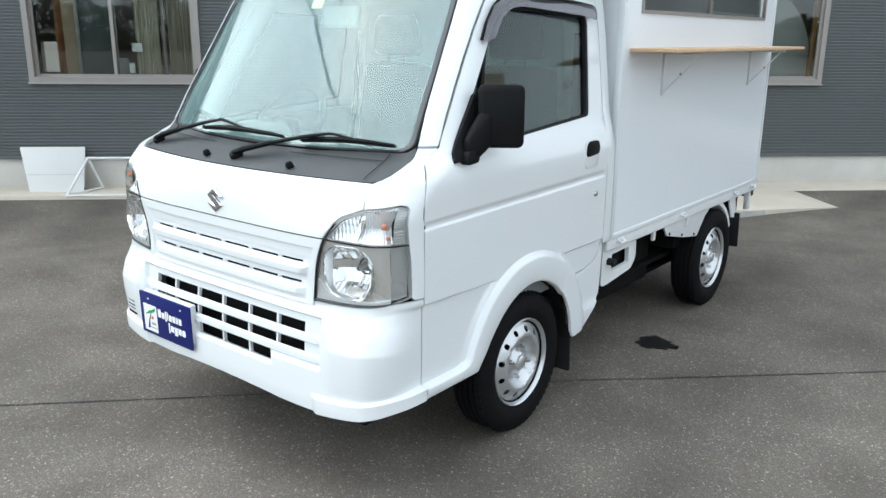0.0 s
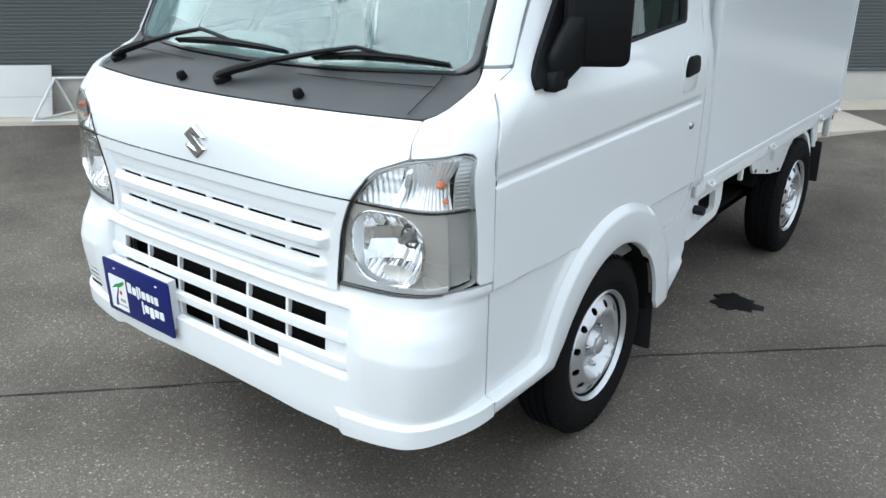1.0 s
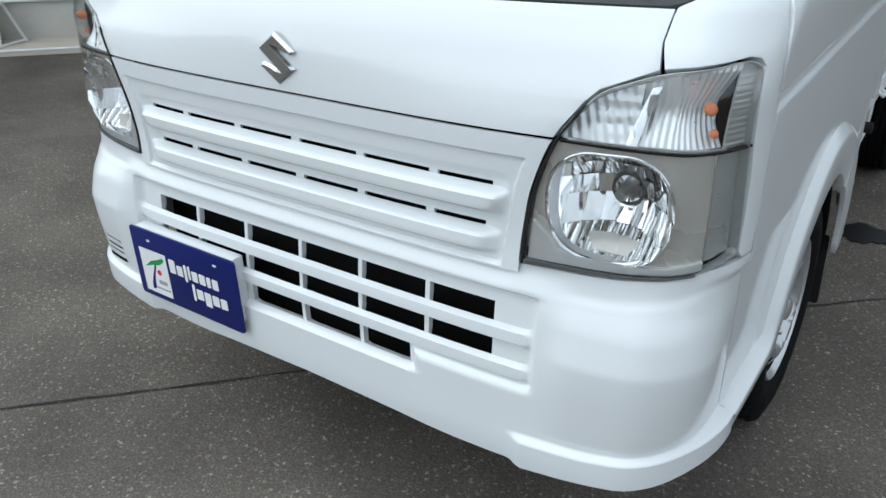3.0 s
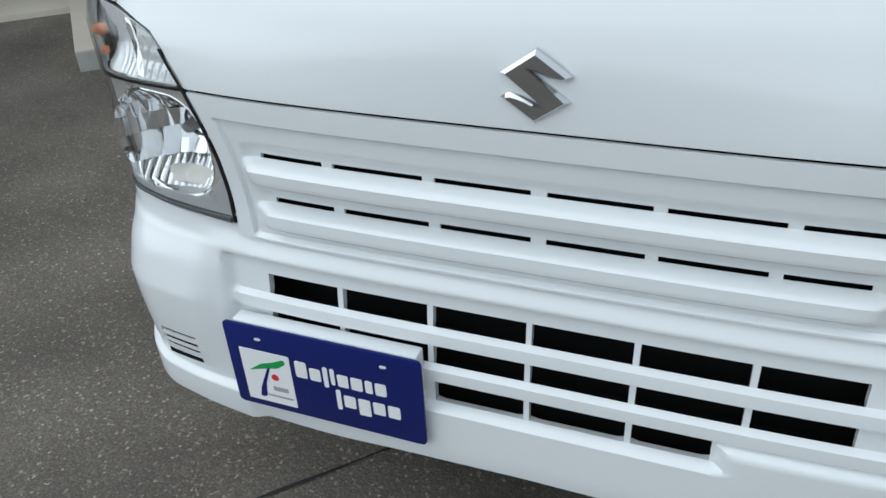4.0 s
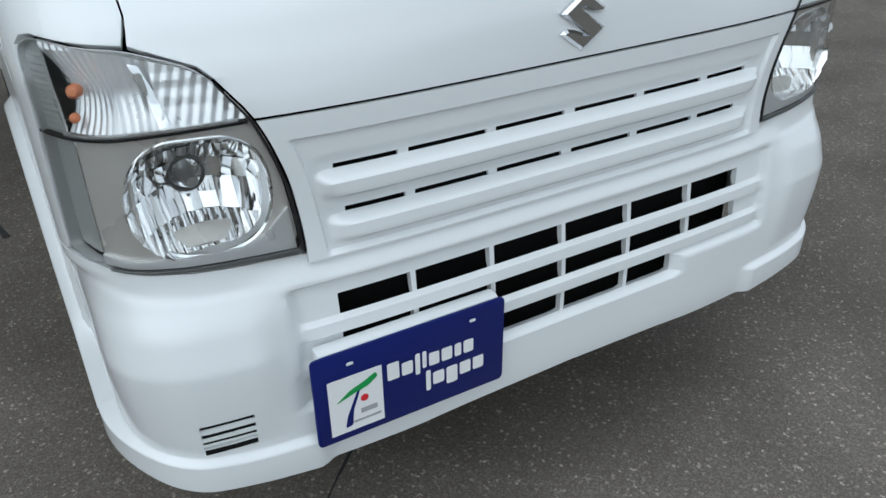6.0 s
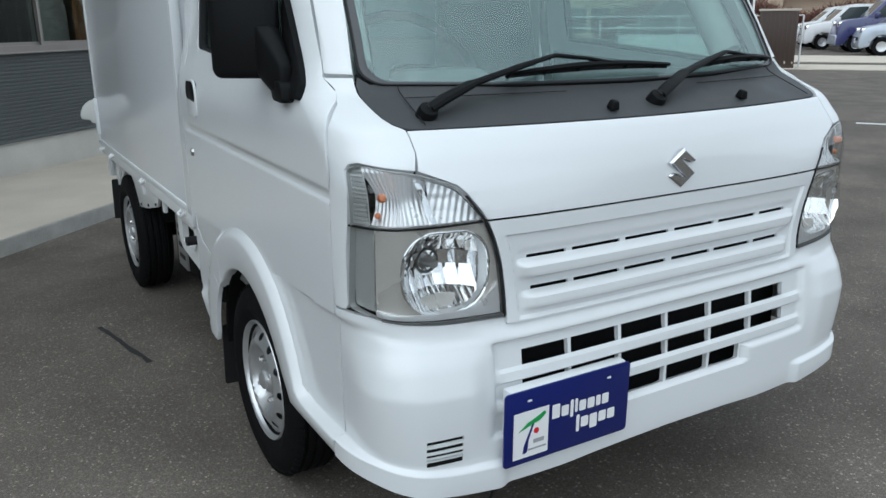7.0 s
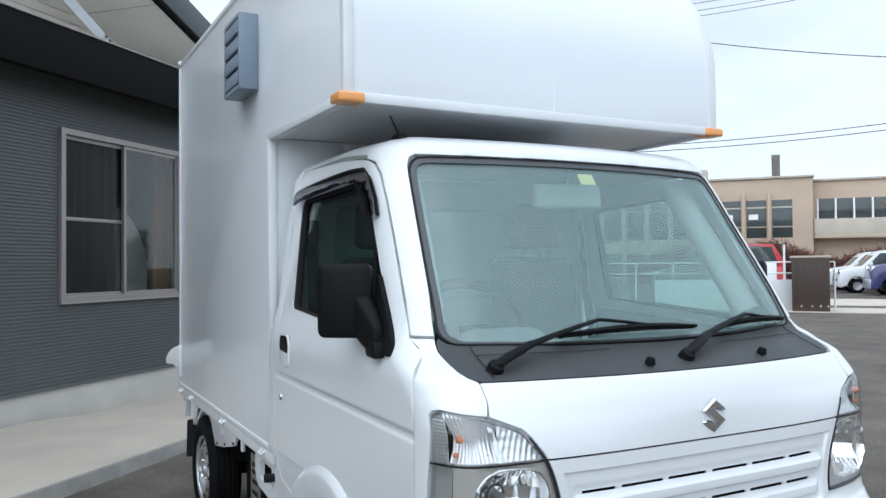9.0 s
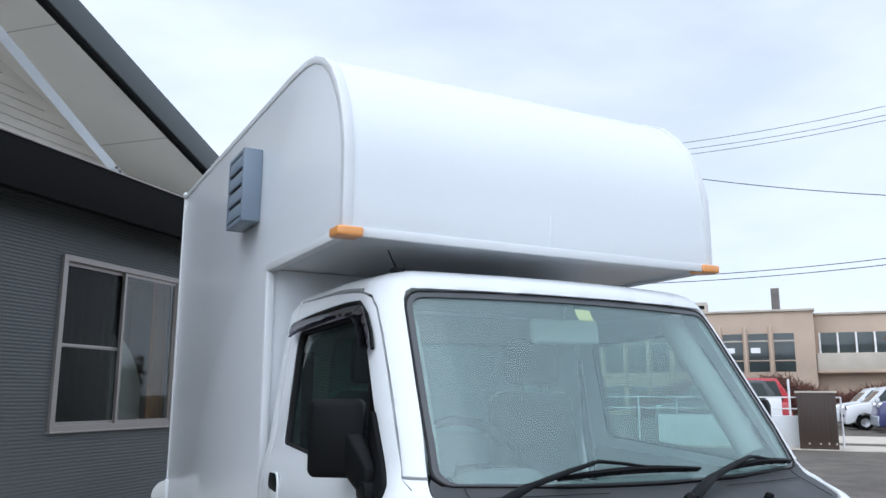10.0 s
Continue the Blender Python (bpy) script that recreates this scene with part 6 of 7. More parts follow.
mark = slab([(-0.06, -0.9), (0.06, -0.9), (0.06, 0.9), (-0.06, 0.9)], 0.003, 0.005, "z")
mark.transform(Matrix.Translation((8.3, 3.75, 0)) @ pose(0, 0, 0, 0, 0, 32))
thing("parking_mark", mark, LINE, "worn white parking line", "road marking", kind="structure")

# raised concrete apron along the house, and the strip at the wall's foot
def beside(wd, wn, z):
    """A place by its way along the house wall, out from it, and height."""
    return P0 + WD * wd + WN * wn + Vector((0, 0, z))


rows = [(-5.7, -1.722, -0.03, 0.016), (-2.0, -1.69, -0.03, 0.012), (-1.15, -1.46, -0.25, -0.023), (-0.34, -1.235, -0.45, -0.056)]
top_out = [beside(a, b, z) for a, b, c, z in rows]
top_in = [beside(a, c, z) for a, b, c, z in rows]
drop = Vector((0, 0, 1))
co = top_out + top_in + [p - drop * (p.z + 0.16) for p in top_out + top_in]
faces = [(i, i + 1, i + 5, i + 4) for i in range(3)] + [(i, i + 8, i + 9, i + 1) for i in range(3)] + [(i + 4, i + 5, i + 13, i + 12) for i in range(3)] + [(0, 4, 12, 8), (3, 11, 15, 7)]
apron = from_lists(co, faces)
bmesh.ops.recalc_face_normals(apron, faces=apron.faces)
thing("concrete_apron", apron, CONCRETE, "pale raised concrete apron beside the house", "pavement", kind="structure")
out_n = WN * -0.010
kerb_co = []
for (a, b, c, z), p in zip(rows[:3], top_out):
    for o, h in ((0.002, -0.16), (1.0, -0.16), (1.0, z - 0.012), (0.7, z - 0.006), (0.002, z - 0.004)):
        kerb_co.append(Vector((p.x, p.y, h)) + out_n * o)
kerb = from_lists(kerb_co, [(5 * s + i, 5 * s + (i + 1) % 5, 5 * s + 5 + (i + 1) % 5, 5 * s + 5 + i) for s in range(2) for i in range(5)] + [(0, 1, 2, 3, 4), (10, 11, 12, 13, 14)])
bmesh.ops.recalc_face_normals(kerb, faces=kerb.faces)
thing("apron_edge", kerb, KERB, "weathered concrete kerb face", "kerb", kind="structure")
foot = box(-14.0, 10.0, -0.42, 0.02, -0.16, -0.048, 0.01)
foot.transform(WALL)
thing("wall_footing", foot, CONCRETE, "pale concrete strip at the foot of the wall", "pavement", kind="structure")

# ---- the dark house beside the yard ----
house = root("dark_house", "single-storey house with dark grey ribbed metal siding", "house", WALL)
WINS = [(-7.80, -6.25, 1.00, 2.50), (-1.62, 0.0, 1.012, 2.50)]
Z0, Z1 = 0.25, 3.02


def siding_mesh():
    """Ribbed sheet in lengths between the openings."""
    bm = bmesh.new()
    pitch = 0.0310
    prof = ((0.0, -0.003), (0.0135, -0.003), (0.0165, 0.006), (0.0280, 0.006))
    cuts = sorted({-14.0, 9.0, -10.5, -4.6, -1.05, -2.9, 3.5, *(w[0] for w in WINS), *(w[1] for w in WINS)})
    for a, b in zip(cuts, cuts[1:]):
        mid = (a + b) / 2
        spans = [(Z0, Z1)]
        for s0, s1, z0, z1 in WINS:
            if s0 < mid < s1:
                spans = [(Z0, z0), (z1, Z1)]
        g = 0.007 if b in (-1.05, -2.9, -10.5, 3.5, -4.6) else 0.0
        for lo, hi in spans:
            pts, z = [], lo
            k = 0
            while True:
                zz = Z0 + (k // 4) * pitch + prof[k % 4][0]
                k += 1
                if zz < lo:
                    continue
                if zz > hi:
                    break
                pts.append((zz, prof[(k - 1) % 4][1]))
            vs = [[bm.verts.new((s, -0.012 + d, zz)) for s in (a, b - g)] for zz, d in pts]
            for r0, r1 in zip(vs, vs[1:]):
                bm.faces.new((r0[0], r0[1], r1[1], r1[0]))
    return bm


part("ribbed_siding", siding_mesh(), SIDING, house, "dark grey horizontal ribbed metal siding", angle=20)
wall_holes = [[(s0, z0), (s1, z0), (s1, z1), (s0, z1)] for s0, s1, z0, z1 in WINS]
part("wall_core", slab([(-14, 0.24), (9, 0.24), (9, 3.16), (-14, 3.16)], 0.002, 0.09, "y", holes=wall_holes), SIDING, house)
part("plinth", box(-14, 9, 0.004, 0.15, -0.12, 0.238, 0.004), PLINTH, house, "bare concrete plinth")
part("drip_flashing", box(-14, 9, -0.022, 0.002, 0.236, 0.262, 0.002), SIDING, house)
# the larger hole is added out of view to let daylight into the room
part("room_back", slab([(-14, 0), (9, 0), (9, 3.5), (-14, 3.5)], 2.6, 2.7, "y", holes=[[(-8.72, 0.95), (-8.42, 0.95), (-8.42, 1.32), (-8.72, 1.32)], [(-6.2, 1.0), (-4.3, 1.0), (-4.3, 2.7), (-6.2, 2.7)]]), ROOM, house)
part("room_floor", box(-14, 9, 0.17, 2.6, 0.3, 0.36, 0), ROOM, house)
part("room_ceiling", box(-14, 9, 0.17, 2.6, 2.9, 2.95, 0), ROOM, house)
for s in (-9.5, -4.0, 2.5):
    part("room_partition", box(s - 0.05, s + 0.05, 0.17, 2.6, 0.36, 2.9, 0), ROOM, house)
for i, (s0, s1, z0, z1) in enumerate(WINS):
    w = 0.045
    fr = slab([(s0 - 0.03, z0 - 0.03), (s1 + 0.03, z0 - 0.03), (s1 + 0.03, z1 + 0.03), (s0 - 0.03, z1 + 0.03)], -0.045, 0.05, "y", holes=[[(s0 + w * 0.5, z0 + w * 0.5), (s1 - w * 0.5, z0 + w * 0.5), (s1 - w * 0.5, z1 - w * 0.5), (s0 + w * 0.5, z1 - w * 0.5)]])
    win = part("window", fr, ALU, house, "two-sash sliding window in champagne aluminium")
    mid = (s0 + s1) / 2
    for a, b, y in ((s0 + 0.022, mid + 0.02, 0.012), (mid - 0.02, s1 - 0.022, -0.02)):
        sash = slab([(a, z0 + 0.022), (b, z0 + 0.022), (b, z1 - 0.022), (a, z1 - 0.022)], y, y + 0.022, "y", holes=[[(a + 0.03, z0 + 0.050), (b - 0.03, z0 + 0.050), (b - 0.03, z1 - 0.055), (a + 0.03, z1 - 0.055)]])
        part("sash", sash, ALU, win)
        part("glass", slab([(a + 0.025, z0 + 0.045), (b - 0.025, z0 + 0.045), (b - 0.025, z1 - 0.05), (a + 0.025, z1 - 0.05)], y + 0.009, y + 0.013, "y"), SCREEN if i == 1 and a < mid - 0.1 else HOUSEGLASS, win)
    part("sill", box(s0 - 0.04, s1 + 0.04, -0.06, 0.02, z0 - 0.044, z0 - 0.028, 0.004), ALU, win)


def curtain(s, z0, z1, width, y):
    pts = [(s + width * k / 24, y + 0.02 * math.sin(k * 1.9)) for k in range(25)]
    return slab(pts + [(a, b + 0.006) for a, b in reversed(pts)], z0, z1, "z")


part("curtain", curtain(0.07, 0.85, 2.55, 0.40, 0.35), CURTAIN, house, "gathered orange-brown curtain")
part("curtain", curtain(-7.62, 0.85, 2.55, 0.14, 0.18), CURTAIN, house)
PLEATED = mat("dark_pleated_cloth", (0.20, 0.205, 0.20), 0.9, vary=0.12, scale=8)
SHEER = mat("beige_sheer_curtain", (0.56, 0.51, 0.43), 0.9, vary=0.12, scale=8)
part("curtain", curtain(-6.86, 0.85, 2.55, 0.22, 0.13), SHEER, house, "beige hanging curtain")
part("curtain", curtain(-6.555, 0.85, 2.55, 0.12, 0.14), SHEER, house)
part("curtain", curtain(-6.42, 0.85, 2.55, 0.15, 0.14), SHEER, house)
part("brown_panel", box(-7.52, -7.41, 0.10, 0.14, 0.9, 2.5, 0.004), LINING, house, "brown wooden panel behind the window")
part("paper_notice", box(-6.92, -6.87, 0.058, 0.060, 1.06, 1.15, 0), INKWHITE, house)
part("white_crate", box(-7.76, -7.58, 0.55, 0.75, 0.9, 1.17, 0.01), BOARD, house, "pale crate inside the window")
part("room_shelf", box(-7.50, -6.30, 0.50, 0.80, 0.90, 1.02, 0.01), LINING, house, "low brown shelf")
part("room_post", box(-7.95, -7.70, 1.18, 1.30, 0.36, 2.9, 0.005), CURTAIN, house, "brown timber post")
part("inner_post", box(-7.405, -7.375, 0.09, 0.12, 0.98, 2.48, 0.003), ALU, house)
part("inner_post", box(-6.600, -6.570, 0.09, 0.12, 0.98, 2.48, 0.003), ALU, house)
part("insect_screen", box(-7.37, -7.06, 0.10, 0.104, 0.99, 2.47, 0), FARGLASS, house, "dark insect screen")
part("paper_notice", box(-6.88, -6.785, 0.055, 0.057, 1.262, 1.342, 0), INKWHITE, house, "small white paper notice")
part("sash_transom", box(-1.56, -0.80, 0.014, 0.030, 1.715, 1.748, 0.003), ALU, house)
screen_edge = [(-0.90, 0.38), (0.150, 0.38), (0.155, 1.34), (0.10, 1.52), (0.0, 1.70), (-0.15, 1.86), (-0.36, 1.94), (-0.60, 1.84), (-0.90, 1.50)]
part("pale_screen", slab(rounded(screen_edge, 0.06, 4), 0.50, 0.52, "y"), BOARD, house, "pale curved screen inside the window")
part("dark_curtain", curtain(-1.58, 0.95, 2.48, 0.98, 0.26), PLEATED, house, "dark pleated curtain behind the insect screen")
for s, z, dz in ((-7.3, 0.9, 0.28), (-6.6, 0.9, 0.22), (-6.45, 0.9, 0.55)):
    part("room_box", box(s - 0.16, s + 0.16, 0.45, 0.8, 0.36, z + dz, 0.01), BOARD, house)
# eave and the gable above it
part("eave_trim", box(-14, 9.2, -0.512, -0.47, 3.236, 3.250, 0.003), ALU, house, "grey metal drip edge")
part("eave_fascia", box(-14, 9.2, -0.50, -0.42, 2.84, 3.235, 0.006), EAVE, house, "black eave fascia")
part("eave_soffit", box(-14, 9.2, -0.42, -0.012, 2.975, 3.02, 0.004), EAVE, house)
# top is out of view; kept pale to bounce light onto the gable soffit
part("eave_roof", slab([(-0.46, 3.17), (0.64, 3.20), (0.64, 3.236), (-0.46, 3.230)], -14, 9.2, "x", r=0.004), ROOFING, house, "pale metal lean-to roof")
apex_s, apex_z, foot_s, foot_z = -5.2, 5.66, 1.05, 3.46
gable = [(2 * apex_s - foot_s, foot_z - 0.17), (foot_s, foot_z - 0.17), (apex_s, apex_z - 0.17)]
gable_wall = part("gable_wall", slab(gable, 0.64, 0.74, "y"), GABLE, house, "cream sided gable wall")
for k in range(26):
    zb = 3.20 + 0.092 * k
    reach = (apex_z - 0.20 - zb - 0.086) / (apex_z - foot_z) * (foot_s - apex_s)
    if reach > 0.2:
        part("cladding_board", slab([(apex_s - reach, zb), (apex_s + reach, zb), (apex_s + reach, zb + 0.085), (apex_s - reach, zb + 0.085)], 0.622, 0.642, "y", r=0.003), GABLE, gable_wall)
tn = Vector((foot_s - apex_s, foot_z - apex_z)).normalized()
nn = Vector((-tn.y, tn.x)) * -1
for sgn in (1, -1):
    def q(along, up):
        p = Vector((apex_s, apex_z)) + tn * along - nn * up
        return (p.x if sgn > 0 else 2 * apex_s - p.x, p.y)
    part("gable_soffit", slab([q(0, -0.16), q(7.6, -0.16), q(7.6, -0.12), q(0, -0.12)], -0.35, 0.75, "y"), SOFFIT, house, "beige boarded soffit")
    for k in range(1, 5):
        a = 1.62 * k
        part("soffit_joint", slab([q(a, -0.163), q(a + 0.010, -0.163), q(a + 0.010, -0.158), q(a, -0.158)], -0.34, 0.62, "y"), PLINTH, house)
    part("barge_board", slab([q(-0.02, -0.20), q(7.6, -0.20), q(7.6, 0.06), q(-0.02, 0.06)], -0.42, -0.36, "y", r=0.005), FASCIA, house, "grey-green barge board")
    part("barge_trim", slab([q(-0.02, -0.235), q(7.6, -0.235), q(7.6, -0.21), q(-0.02, -0.21)], -0.40, -0.34, "y", r=0.003), EAVE, house)
    part("gable_roof", slab([q(-0.02, 0.0), q(7.7, 0.0), q(7.7, 0.06), q(-0.02, 0.06)], -0.40, 6.0, "y"), EAVE, house)
brace = tube([(-2.75, 0.0, 4.36), (-1.13, 0.0, 3.49)], 0.055, 4)
br = part("steel_brace", brace, BRACE, house, "pale steel brace under the gable")
part("brace_clamp", tube([(-1.20, 0.0, 3.53), (-0.90, 0.02, 3.37)], 0.026, 8), BRACE, br)
for k in range(3):
    p = Vector((-1.10 + 0.05 * k, -0.035, 3.475 - 0.027 * k))
    part("clamp_bolt", tube([p, p + Vector((0, -0.03, 0))], 0.014, 6), STEEL, br)
part("brace_plate", box(-2.92, -2.66, -0.05, 0.05, 4.30, 4.50, 0.02), BRACE, br)

# sheet leaning on the wall and the trestle beside it
def wall_thing(ob):
    ob.matrix_world = WALL @ ob.matrix_basis
    return ob


sheet = slab(rounded([(-7.86, 0.0), (-7.36, 0.0), (-7.37, 0.45), (-7.98, 0.45)], 0.01, 2), 0.0, 0.012, "y", r=0.002)
lean = Matrix.Translation((0, -0.27, -0.046)) @ pose(0, 0, 0, -24, 0, 0)
sheet.transform(lean)
sheet_ob = wall_thing(thing("leaning_sheet", sheet, BOARD, "pale grey folding sheet leaning on the concrete plinth", "board"))
fold = box(-7.90, -7.365, -0.0035, 0.002, 0.172, 0.178, 0.0)
fold.transform(lean)
part("fold_line", fold, PLINTH, sheet_ob, "dark fold across the sheet")
trestle = root("trestle", "small white metal trestle beside the wall", "trestle", WALL)
for s in (-7.30, -6.30):
    part("leg", tube([(s - 0.14, -0.50, -0.046), (s, -0.24, 0.28)], 0.0115, 8), WHITE_STEEL, trestle)
    part("leg", tube([(s + 0.07, -0.10, -0.046), (s, -0.24, 0.28)], 0.0115, 8), WHITE_STEEL, trestle)
part("top_rail", tube([(-7.32, -0.24, 0.276), (-6.28, -0.24, 0.276)], 0.0115, 8), WHITE_STEEL, trestle)
part("foot_rail", tube([(-7.44, -0.50, -0.035), (-6.44, -0.50, -0.035)], 0.010, 8), WHITE_STEEL, trestle)
part("foot_rail", tube([(-7.44, -0.50, -0.032), (-7.23, -0.10, -0.032)], 0.009, 8), WHITE_STEEL, trestle)

# ---- across the yard ----
EYE2 = Vector((-1.506, -1.455, 0))


def far(az, dist, z=0.0, turn=None):
    """A frame at that bearing (degrees from x) and distance; x to the right, y away."""
    a = radians(az)
    p = EYE2 + Vector((math.cos(a), math.sin(a), 0)) * dist
    return Matrix.Translation((p.x, p.y, z)) @ pose(0, 0, 0, 0, 0, (az if turn is None else turn) - 90)


walk_strip = slab([(-60, 0), (60, 0), (60, 2.2), (-60, 2.2)], 0.0, 0.02, "z")
walk_strip.transform(far(38, 22.2))
thing("pavement", walk_strip, CONCRETE, "pale concrete pavement across the yard", "pavement", kind="structure")
strip2 = slab([(-3, 0), (7.2, 0), (3.2, 4.5), (-3, 4.5)], 0.0, 0.015, "z")
strip2.transform(far(37, 26.0))
thing("pavement", strip2, CONCRETE, "pale worn concrete lot behind the pavement", "pavement", kind="structure")

cab_m = far(37.4, 22.4, 0.02)
cabinet = thing("brown_locker", box(-0.46, 0.43, 0, 0.75, 0.0, 1.38, 0.01, taper=(0.0, 0.0)), BROWN, "dark brown corrugated metal locker", "locker")
cabinet.matrix_world = cab_m
part("lid", box(-0.50, 0.47, -0.03, 0.78, 1.375, 1.43, 0.01), BEIGE_PALE, cabinet, "pale lid edge")
for k in range(9):
    x = -0.42 + 0.1 * k
    part("rib", box(x - 0.02, x + 0.02, -0.02, 0.0, 0.14, 1.36, 0.006), BROWN, cabinet)

for x, h in ((-0.235, 0.05), (0.02, 0.045), (0.21, 0.06), (0.385, 0.05)):
    part("sticker", box(x - 0.02, x + 0.02, -0.026, -0.021, 0.11, 0.11 + h, 0.0), BEIGE_PALE, cabinet)

fence = root("white_fence", "low white tubular fence with a pale guard wall", "fence", far(44.2, 22.6, 0.02))
for k in range(7):
    x = -2.75 + 1.0 * k
    part("post", tube([(x, 0, 0), (x, 0, 1.28)], 0.022, 8), WHITE_STEEL, fence)
for z in (0.98, 1.27):
    part("rail", tube([(-2.75, 0, z), (3.25, 0, z)], 0.018, 8), WHITE_STEEL, fence)
part("guard_wall", box(-1.27, 2.65, 0.35, 0.5, 0.0, 0.80, 0.02), ALLOY, fence, "chipped white low wall")


def simple_car(name, label, paint, m, length=3.9, width=1.65, height=1.55, hood=0.9, bonnet=0.95, van=False):
    """A parked car seen from its side: body shell, glass, wheels and lamps."""
    c = root(name, label, "car", m, group="parked cars")
    L, H = length, height
    lower = [(0.0, 0.32), (0.02, 0.62), (0.10, bonnet - 0.10), (0.35, bonnet), (hood, bonnet + 0.08), (L - 0.15, bonnet + 0.05), (L - 0.02, 0.62), (L, 0.32)]
    def arch(xc):
        return [(xc + 0.36 * math.cos(a), 0.30 + 0.36 * math.sin(a)) for a in np.linspace(math.pi, 0, 11)]
    f, r = 0.72, L - 0.72
    outline = lower + [(L - 0.05, 0.22)] + arch(r)[::-1] + arch(f)[::-1] + [(0.05, 0.22)]
    body = slab(rounded(outline, [0.08] * 8 + [0.0] * (len(outline) - 8), 3), -width / 2, width / 2, "y", r=0.05, seg=3)
    part("body", body, paint, c)
    top = [(hood - 0.05, bonnet + 0.05), (hood + 0.62, H - 0.06), (hood + 0.95, H), (L - 0.5, H - 0.02), (L - 0.15, bonnet + 0.35 if van else bonnet + 0.25), (L - 0.10, bonnet + 0.03)]
    g = slab(rounded(top, 0.06, 3), -width / 2 + 0.07, width / 2 - 0.07, "y", r=0.05, seg=3)
    part("roof", g, paint, c)
    for s in (-1, 1):
        y = s * (width / 2 - 0.068)
        side = [(hood + 0.18, bonnet + 0.09), (hood + 0.66, H - 0.13), (hood + 1.35, H - 0.10), (hood + 1.35, bonnet + 0.09)]
        part("side_glass", slab(rounded(side, 0.04, 2), y - 0.006, y + 0.006, "y"), FARGLASS, c)
        side2 = [(hood + 1.42, bonnet + 0.09), (hood + 1.42, H - 0.10), (L - 0.55, H - 0.12), (L - 0.30, bonnet + 0.10)]
        part("side_glass", slab(rounded(side2, 0.04, 2), y - 0.006, y + 0.006, "y"), FARGLASS, c)
        part("mirror", box(hood + 0.22, hood + 0.36, min(s * (width / 2 - 0.02), s * (width / 2 + 0.16)), max(s * (width / 2 - 0.02), s * (width / 2 + 0.16)), bonnet + 0.10, bonnet + 0.26, 0.03), paint, c)
        part("headlamp", box(0.06, 0.34, min(s * width / 2 - s * 0.40, s * width / 2 - s * 0.03), max(s * width / 2 - s * 0.40, s * width / 2 - s * 0.03), bonnet - 0.24, bonnet - 0.06, 0.03), CHROME, c)
        for x in (f, r):
            t = lathe([(0.17, -0.08), (0.28, -0.09), (0.30, -0.05), (0.30, 0.05), (0.28, 0.09), (0.17, 0.08)], 28, "y", closed=True)
            wob = part("wheel", t, TYRE, c)
            wob.matrix_basis = Matrix.Translation((x, s * (width / 2 - 0.11), 0.30))
            part("rim", lathe([(0.0, 0.05), (0.05, 0.055), (0.06, 0.03), (0.16, 0.05), (0.18, 0.08), (0.18, -0.08)], 14, "y"), RIM, wob).matrix_basis = Matrix.Diagonal((1, s, 1, 1))
    fr = slab(rounded([(-width / 2 + 0.18, bonnet + 0.12), (width / 2 - 0.18, bonnet + 0.12), (width / 2 - 0.26, H - 0.13), (-width / 2 + 0.26, H - 0.13)], 0.05, 2), -0.006, 0.006, "x")
    ang = math.degrees(math.atan2(0.67, H - 0.11 - bonnet))
    fr.transform(Matrix.Translation((hood - 0.035, 0, bonnet + 0.06)) @ pose(0, 0, 0, 0, ang, 0) @ Matrix.Diagonal((1, 1, 1.22, 1)) @ Matrix.Translation((0, 0, -bonnet - 0.06)))
    part("windscreen", fr, FARGLASS, c)
    part("grille", box(-0.01, 0.04, -0.45, 0.45, 0.48, 0.60, 0.01), BLACK, c)
    part("plate", box(-0.02, 0.0, -0.16, 0.16, 0.40, 0.56, 0.004), INKWHITE, c)
    return c


simple_car("parked_minivan", "white minivan parked in the lot", CARWHITE, far(36.0, 37.0) @ pose(0, 0, 0, 0, 0, 8), 4.4, 1.7, 1.75, 0.9, 1.0, True)
simple_car("parked_minivan", "white minivan parked beside another", CARWHITE, far(36.6, 40.0) @ pose(0, 0, 0, 0, 0, 8), 4.4, 1.7, 1.72, 0.9, 1.0, True)
blue_van = simple_car("parked_van", "dark blue van with a grey lower band", CARBLUE, far(34.2, 34.5) @ pose(0, 0, 0, 0, 0, 8), 4.6, 1.75, 2.0, 1.0, 1.15, True)
for sy in (-1, 1):
    y0, y1 = sorted((sy * 0.868, sy * 0.884))
    part("lower_band", box(1.12, 3.48, y0, y1, 0.26, 0.62, 0.006), CARSILVER, blue_van, "grey lower band")
part("front_bumper", box(-0.03, 0.30, -0.86, 0.86, 0.26, 0.62, 0.04, 3), CARSILVER, blue_van, "grey bumper")
simple_car("parked_hatchback", "pale silver-blue small hatchback", CARSILVER, far(32.9, 31.5) @ pose(0, 0, 0, 0, 0, 8), 3.4, 1.5, 1.55, 0.75, 0.95)
simple_car("parked_van", "red van behind the fence", CARRED, far(45.9, 33.0) @ pose(0, 0, 0, 0, 0, 4), 4.0, 1.7, 2.0, 0.9, 1.05, True)
simple_car("parked_van", "dark grey van behind the fence", CARGREY, far(47.5, 31.0) @ pose(0, 0, 0, 0, 0, 4), 4.2, 1.7, 1.9, 0.9, 1.05, True)

# tan two-storey block
block = root("tan_office_block", "two-storey tan rendered block with pale window bands", "building", far(40, 58.0))
part("wall", box(-16, 2.85, 0.0, 9, 0, 6.95, 0.03), BEIGE, block, "tan rendered wing")
part("wall", box(2.85, 26, 1.2, 10, 0, 6.75, 0.03), BEIGE, block)
part("roof_edge", box(-16.1, 2.95, -0.15, 9.1, 6.95, 7.10, 0.02), BEIGE_PALE, block)
